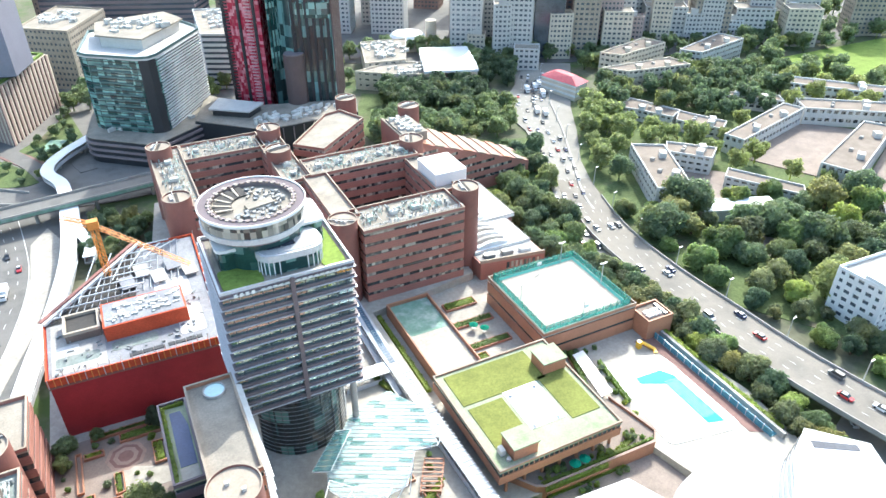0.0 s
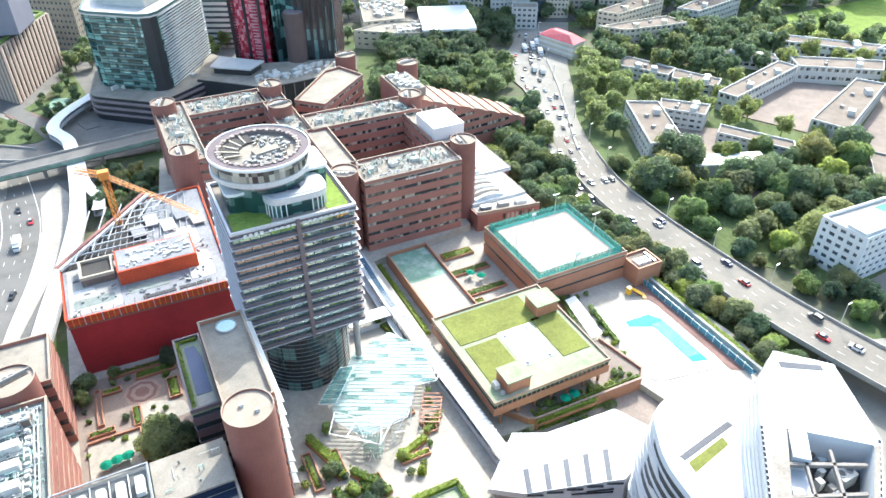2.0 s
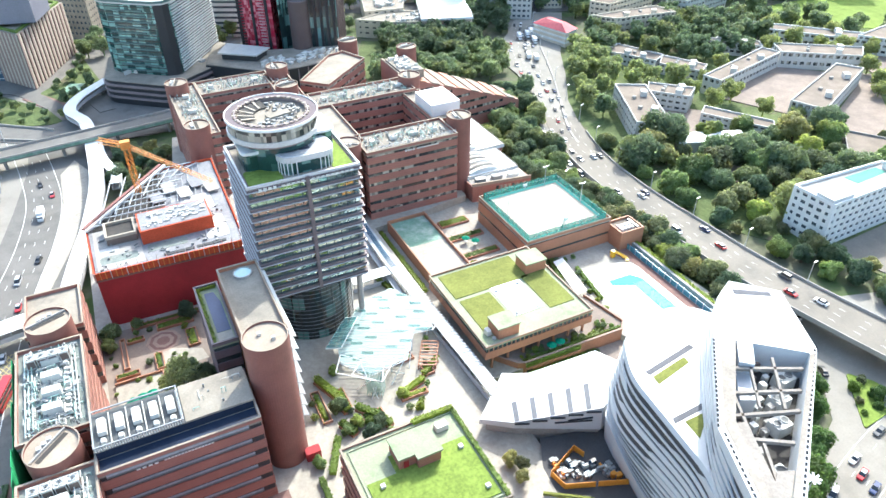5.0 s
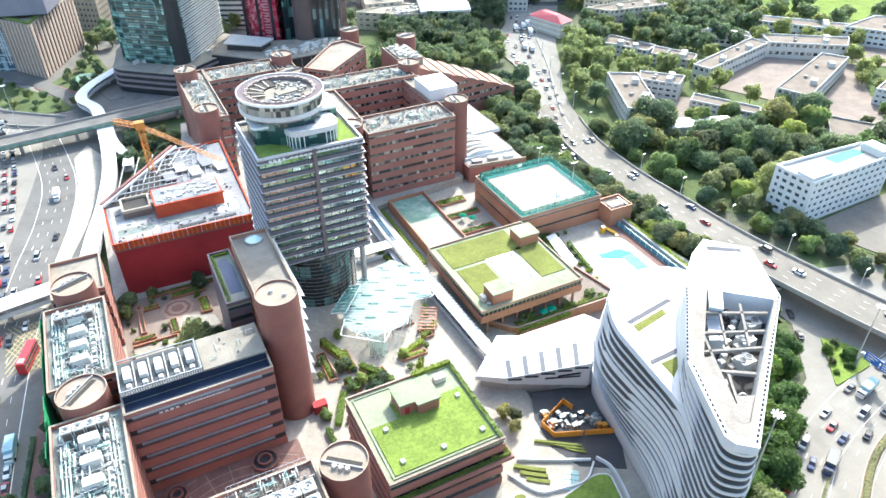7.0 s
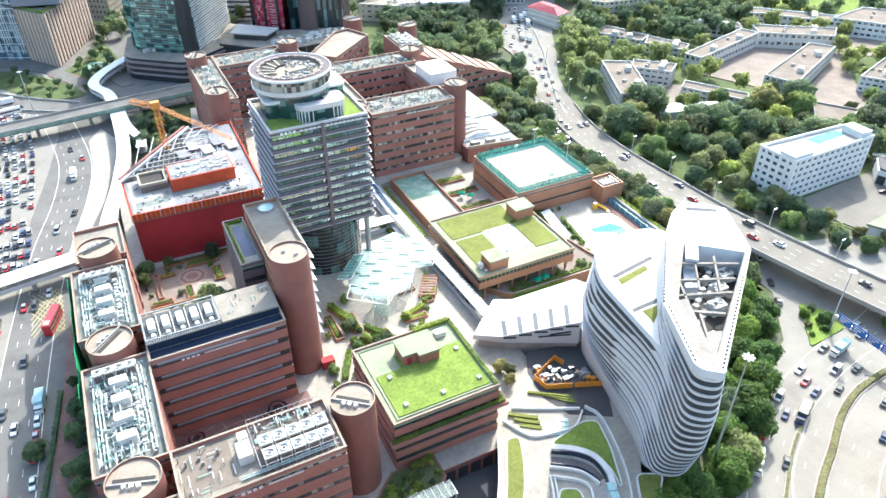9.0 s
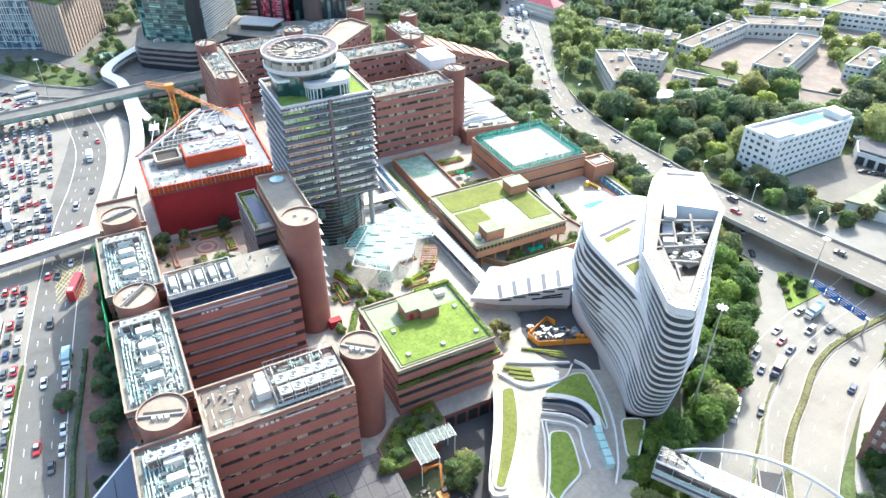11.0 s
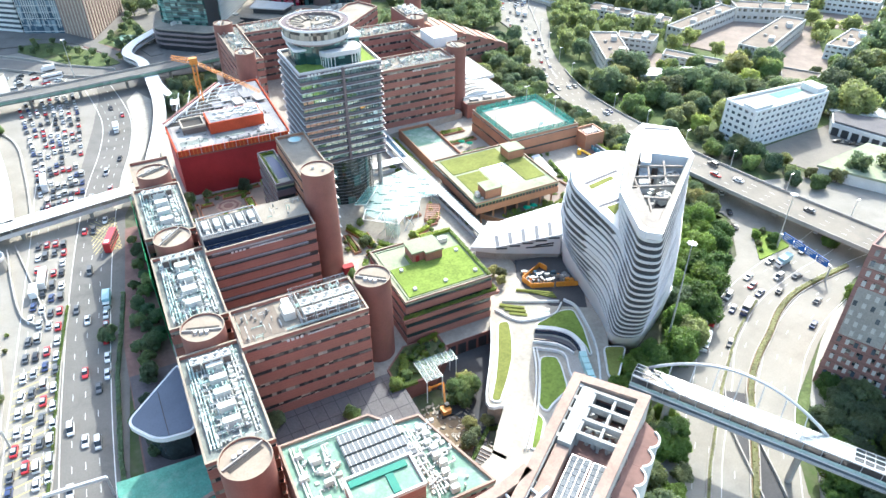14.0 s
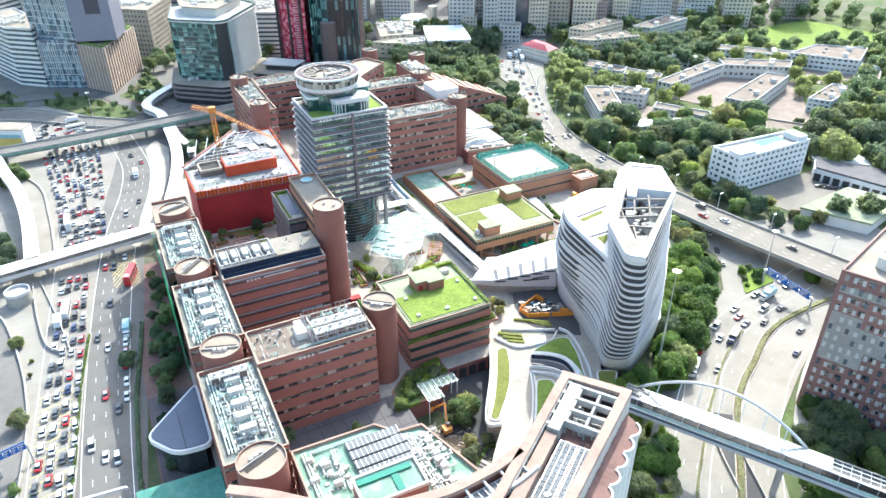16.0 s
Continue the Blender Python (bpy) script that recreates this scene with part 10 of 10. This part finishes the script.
# gantries and masts
def gantry(a, b, high, label, board=True):
    a, b = Vector((*a, 0)), Vector((*b, 0))
    root = thing("road_gantry", tuple((a + b) / 2), label, "gantry", "road gantries")
    for p in (a, b):
        part("post", Mesh().bar(p + Vector((0, 0, -0.2)), p + Vector((0, 0, high)), 0.5), METAL, root)
    part("beam", Mesh().bar(a + Vector((0, 0, high)), b + Vector((0, 0, high)), 0.6, 0.9), ALU, root)
    if board:
        d = (b - a).normalized()
        for k in range(4):
            p, q = a.lerp(b, 0.06 + 0.23 * k), a.lerp(b, 0.06 + 0.23 * k + 0.21)
            n = Vector((d.y, -d.x, 0)) * 0.5
            s = part("sign_board", Mesh().bar(p + n + Vector((0, 0, high + 0.6)), q + n + Vector((0, 0, high + 0.6)), 0.15, 2.8), SIGN, root, "blue direction sign")
            for j in range(3):
                u, v = p.lerp(q, 0.12), p.lerp(q, 0.85 - 0.2 * j)
                part("text_bar", Mesh().bar(u + n * 1.25 + Vector((0, 0, high + 1.4 - 0.8 * j)), v + n * 1.25 + Vector((0, 0, high + 1.4 - 0.8 * j)), 0.05, 0.3), PAINT, s)
    return root


SIGN = mat("blue_sign_enamel", (0.02, 0.12, 0.42), 0.5, amount=0.05)
gantry((158.6, 35.5), (158, 13.6), 6.4, "highway gantry with blue direction boards")
gantry((-88.4, 35.8), (-74.3, 34.7), 7, "pale steel gantry over the carriageway", False)
gantry((-106, 61), (-98, 63), 7, "sign gantry at the slip road with a blue board")


def mast(x, y, z, high, label, heads=1):
    root = thing("lamp_mast", (x, y, z), label, "street lamp", "lamp masts")
    part("pole", Mesh().cyl(x, y, 0.16 + 0.006 * high, z - 0.1, z + high, 10, 0.1), METAL, root)
    for k in range(heads):
        a = 6.283 * k / max(heads, 1)
        part("lamp_head", Mesh().bar((x, y, z + high), (x + 1.4 * math.cos(a), y + 1.4 * math.sin(a), z + high + 0.2), 0.4, 0.25), ALU, root)
    return root


mast(85.5, 12.8, 0, 40, "tall high-mast road light with a ring of lamps", 8)
mast(160.5, 37, 0, 22, "tall high-mast road light with a ring of lamps", 8)
mast(-66, 336, 0, 22, "tall high-mast road light with a ring of lamps", 6)
for k, (p, d) in enumerate(along(EASTZ, 26, 8)):
    q = p + Vector((-d.y, d.x, 0)) * 8.9
    mast(q.x, q.y, max(q.z - 1, -0.2), 9, "slim street lamp beside the road")
for x, y in ((118, 137), (104, 152), (130, 167), (135, 150)):
    mast(x, y, 12.4, 8, "slim floodlight pole at a sports court", 2)


# ---- vehicles ----
def paint(name, c):
    m = mat(name, c, 0.3, 0.0, amount=0.04, fine=0.02, spec=0.6)
    m.node_tree.nodes["Principled BSDF"].inputs["Coat Weight"].default_value = 0.5
    return m


COATS = [("white", paint("white_car_paint", (0.75, 0.75, 0.74))), ("black", paint("black_car_paint", (0.02, 0.02, 0.022))), ("silver", paint("silver_car_paint", (0.45, 0.46, 0.47))),
         ("red", paint("red_taxi_paint", (0.50, 0.02, 0.025))), ("dark grey", paint("grey_car_paint", (0.10, 0.105, 0.11))), ("dark blue", paint("blue_car_paint", (0.03, 0.05, 0.14)))]
TYRE = mat("tyre_rubber", (0.02, 0.02, 0.02), 0.9)
VGLASS = mat("vehicle_glass", (0.02, 0.025, 0.03), 0.08, spec=0.8)
AXLE = Mesh().pipe([(0, -0.89, 0), (0, -0.67, 0)], 0.32, 12).pipe([(0, 0.67, 0), (0, 0.89, 0)], 0.32, 12).pipe([(0, -0.68, 0), (0, 0.68, 0)], 0.06, 6).data("axle", TYRE)
AXLEB = Mesh().pipe([(0, -1.21, 0), (0, -0.89, 0)], 0.5, 12).pipe([(0, 0.89, 0), (0, 1.21, 0)], 0.5, 12).pipe([(0, -0.9, 0), (0, 0.9, 0)], 0.1, 6).data("axle", TYRE)


def loft(rows):
    """A closed body from cross-sections along x: (x, half width low, z low, half width top, z top)."""
    m, v, f = Mesh(), [], []
    for x, a, z0, b, z1 in rows:
        v += [(x, -a, z0), (x, a, z0), (x, b, z1), (x, -b, z1)]
    for i in range(len(rows) - 1):
        for k in range(4):
            f.append((4 * i + k, 4 * i + (k + 1) % 4, 4 * i + 4 + (k + 1) % 4, 4 * i + 4 + k))
    f += [(3, 2, 1, 0), tuple(4 * len(rows) - 4 + k for k in range(4))]
    return m.add(v, [q[::-1] for q in f])


def vehicle(name, label, category, body, cabin, coat, length, wheels, big=False, extra=()):
    root = thing(name, (0, 0, 0), label, category, "traffic")
    b = part("body", body, coat, root)
    part("cabin_glass", cabin, VGLASS, root)
    for nm, me, ma in extra:
        part(nm, me, ma, root)
    for x in wheels:
        w = new("axle", AXLEB if big else AXLE)
        w.parent, w.location = root, (x, 0, 0.5 if big else 0.32)
    return root


CARS = []
for cname, coat in COATS:
    body = loft([(-2.25, 0.78, 0.35, 0.72, 0.85), (-2.0, 0.88, 0.25, 0.82, 0.98), (-0.2, 0.9, 0.22, 0.84, 0.95), (1.0, 0.9, 0.22, 0.82, 0.92), (2.0, 0.85, 0.25, 0.74, 0.78), (2.28, 0.75, 0.35, 0.66, 0.62)])
    cabin = loft([(-1.75, 0.8, 0.94, 0.62, 1.0), (-1.15, 0.8, 0.94, 0.62, 1.4), (0.35, 0.8, 0.92, 0.62, 1.42), (1.15, 0.8, 0.9, 0.66, 0.95)])
    roof = Mesh().prism([(-1.1, -0.6), (0.3, -0.6), (0.3, 0.6), (-1.1, 0.6)], 1.4, 1.46)
    CARS.append(vehicle("car", "%s saloon car on the road" % cname if cname != "red" else "red taxi saloon on the road", "car", body, cabin, coat, 4.5, (-1.4, 1.4), extra=(("roof_panel", roof, COATS[2][1] if cname == "red" else coat),)))
for cname, coat in (COATS[0], COATS[2], COATS[4]):
    body = loft([(-2.4, 0.85, 0.35, 0.8, 1.05), (-2.2, 0.92, 0.25, 0.88, 1.1), (1.3, 0.92, 0.25, 0.86, 1.05), (2.2, 0.88, 0.28, 0.78, 0.9), (2.4, 0.8, 0.35, 0.7, 0.7)])
    cabin = loft([(-2.3, 0.86, 1.05, 0.74, 1.1), (-2.1, 0.86, 1.05, 0.74, 1.85), (0.6, 0.86, 1.05, 0.74, 1.88), (1.6, 0.84, 1.0, 0.74, 1.08)])
    roof = Mesh().prism([(-2.05, -0.72), (0.55, -0.72), (0.55, 0.72), (-2.05, 0.72)], 1.86, 1.94)
    CARS.append(vehicle("van", "%s people carrier on the road" % cname, "van", body, cabin, coat, 4.8, (-1.5, 1.5), extra=(("roof_panel", roof, coat),)))


def bus(label, coat, high, length=11.5):
    body = loft([(-length / 2, 1.2, 0.4, 1.15, high), (-length / 2 + 0.2, 1.25, 0.35, 1.22, high + 0.08), (length / 2 - 0.4, 1.25, 0.35, 1.22, high + 0.08), (length / 2, 1.2, 0.4, 1.15, high - 0.1)])
    band = Mesh().box(-length / 2 + 0.4, length / 2 - 0.3, -1.27, 1.27, 1.5, 2.3)
    extra = [("front_window", Mesh().box(length / 2 - 0.2, length / 2 + 0.03, -1.1, 1.1, 1.2, high - 0.4), VGLASS)]
    if high > 3.8:
        extra.append(("upper_window", Mesh().box(-length / 2 + 0.4, length / 2 - 0.3, -1.27, 1.27, 2.95, 3.75), VGLASS))
    extra.append(("roof_unit", Mesh().box(-length / 2 + 0.6, -length / 2 + 2.6, -0.8, 0.8, high + 0.08, high + 0.28), COATS[2][1]))
    return vehicle("bus", label, "bus", body, band, coat, length, (-3.4, 3.6), True, extra)


def lorry(label, coat, box):
    body = loft([(2.1, 1.1, 0.5, 1.1, 2.4), (3.4, 1.1, 0.5, 1.05, 2.4), (3.9, 1.1, 0.5, 1.0, 1.4)])
    cab = Mesh().box(3.2, 3.72, -1.0, 1.0, 1.45, 2.2)
    return vehicle("lorry", label, "truck", body, cab, coat, 7.8, (-2.4, 2.8), True, (("cargo_box", Mesh().box(-3.9, 1.95, -1.2, 1.2, 0.9, 3.4), box), ("chassis", Mesh().box(-3.8, 2.1, -0.6, 0.6, 0.55, 0.9), TYRE)))


BUSW, BUSR = bus("white double-decker bus on the road", COATS[0][1], 4.3), bus("red double-decker bus on the road", COATS[3][1], 4.3)
COACH = bus("white single-deck coach on the road", COATS[0][1], 3.2, 10.5)
LORW, LORB = lorry("white box lorry on the road", COATS[0][1], WHITE), lorry("blue-cabbed lorry with grey box", COATS[5][1], COATS[4][1])
LORT = lorry("light lorry with a pale blue box", COATS[0][1], mat("pale_blue_box", (0.34, 0.52, 0.58), 0.5))
PROTOS = CARS + [BUSW, BUSR, COACH, LORW, LORB, LORT]
rv = random.Random(77)
used = set()


def park(proto, x, y, z, yaw):
    """Uses the first-built one itself, then copies."""
    if proto.name not in used:
        used.add(proto.name)
        proto.location, proto.rotation_euler = (x, y, z), (0, 0, yaw)
    else:
        copy_thing(proto, Matrix.Translation((x, y, z)) @ Matrix.Rotation(yaw, 4, "Z"))


def queue(line, off, gap, away, z=0.03, start=2.0, full=1.0, heavy=0.08, lo=0, hi=1e9):
    """Vehicles along a lane; away: they face along the line (1) or against it (-1)."""
    s = start
    pts = along(smoothline(line), 0.5)
    while s / 0.5 < len(pts) - 1:
        p, d = pts[int(s / 0.5)]
        big = rv.random() < heavy
        proto = rv.choice((COACH, COACH, COACH, LORW, LORW, LORW, LORB, LORB, BUSW, LORW, LORT)) if big else rv.choice((CARS[0], CARS[0], CARS[1], CARS[1], CARS[2], CARS[3], CARS[3], CARS[4], CARS[4], CARS[5], CARS[6], CARS[7], CARS[8]))
        if rv.random() < full and lo < p.y < hi:
            n = Vector((-d.y, d.x, 0)) * (off + rv.uniform(-0.25, 0.25))
            park(proto, p.x + n.x, p.y + n.y, p.z + z, math.atan2(d.y, d.x) + (0 if away > 0 else math.pi) + rv.uniform(-0.03, 0.03))
        s += (gap + (7 if big else 0)) * rv.uniform(0.85, 1.35)


# packed queue, fanning out toward the flyover
for k in range(4):
    queue([(-98.8 + 3.1 * k, 38), (-94 + 2.9 * k, 92), (-90.6 + 2.8 * k, 131), (-88 + 2.9 * k, 166)], 0, 6.6, 1, full=0.92, heavy=0.12)
for k in range(8):
    queue([(-86.4 + 2.1 * k, 182), (-87 + 2.4 * k, 205), (-88.8 + 2.9 * k, 246), (-93 + 3.6 * k, 290), (-96 + 3.9 * k, 312)], 0, 6.4, 1, full=0.9, heavy=0.03)
for o in (-3.6, 0, 3.6):
    queue(WEST_R, o, 24, -1, full=0.55, lo=20, hi=285)
park(BUSR, -63.6, 151, 0.03, 1.25)
queue(WEST_R, -6.0, 7, -1, full=0.75, lo=75, hi=160, heavy=0.2)
for k in range(7):
    queue([(-128, 318 + 5 * k), (-100, 321 + 5 * k), (-72, 326 + 5 * k)], 0, 7, -1, full=0.85, heavy=0.03)
for o, a, g, f in ((-5, 1, 14, 0.5), (-1.8, 1, 12, 0.6), (1.8, -1, 15, 0.55), (5, -1, 15, 0.5)):
    queue(NORTHL, o * 1.3, g * 0.75, a, z=0.52, full=f, heavy=0.05)
for o, a in ((-5, 1), (-1.8, 1), (1.8, -1), (5, -1)):
    line = [(x, y, z) for (x, y), z in zip(EAST, ROADZ)][4:]
    queue(line, o, 34, a, z=0.08, full=0.5, heavy=0.03)
for k in range(6):
    queue([(258 - 5 * k, 372 - 4 * k), (244 - 4 * k, 342 - 3 * k)], 0, 8, 1, z=0.55, full=0.85, heavy=0.3)
for line, o, a, f in ((LANE_A, -3.6, 1, 0.75), (LANE_A, 0, 1, 0.7), (LANE_A, 3.6, 1, 0.65), (LANE_B, 0, -1, 0.3), (LANE_C, -3.7, -1, 0.3), (LANE_C, 0, -1, 0.4), (LANE_C, 3.7, -1, 0.35)):
    queue(line, o, 13, a, full=f, heavy=0.16)
queue([(170, 76), (161, 62), (152, 48)], 0, 12, -1, full=0.7)
for k in range(5):
    park(CARS[1 + k % 2 * 3], 252 + 3.4 * k * 0.62, 84 - 3.4 * k * 0.72, 0.25, 2.45)
for ob in PROTOS:
    if ob.name not in used:
        for o in (*ob.children_recursive, ob):
            bpy.data.objects.remove(o)
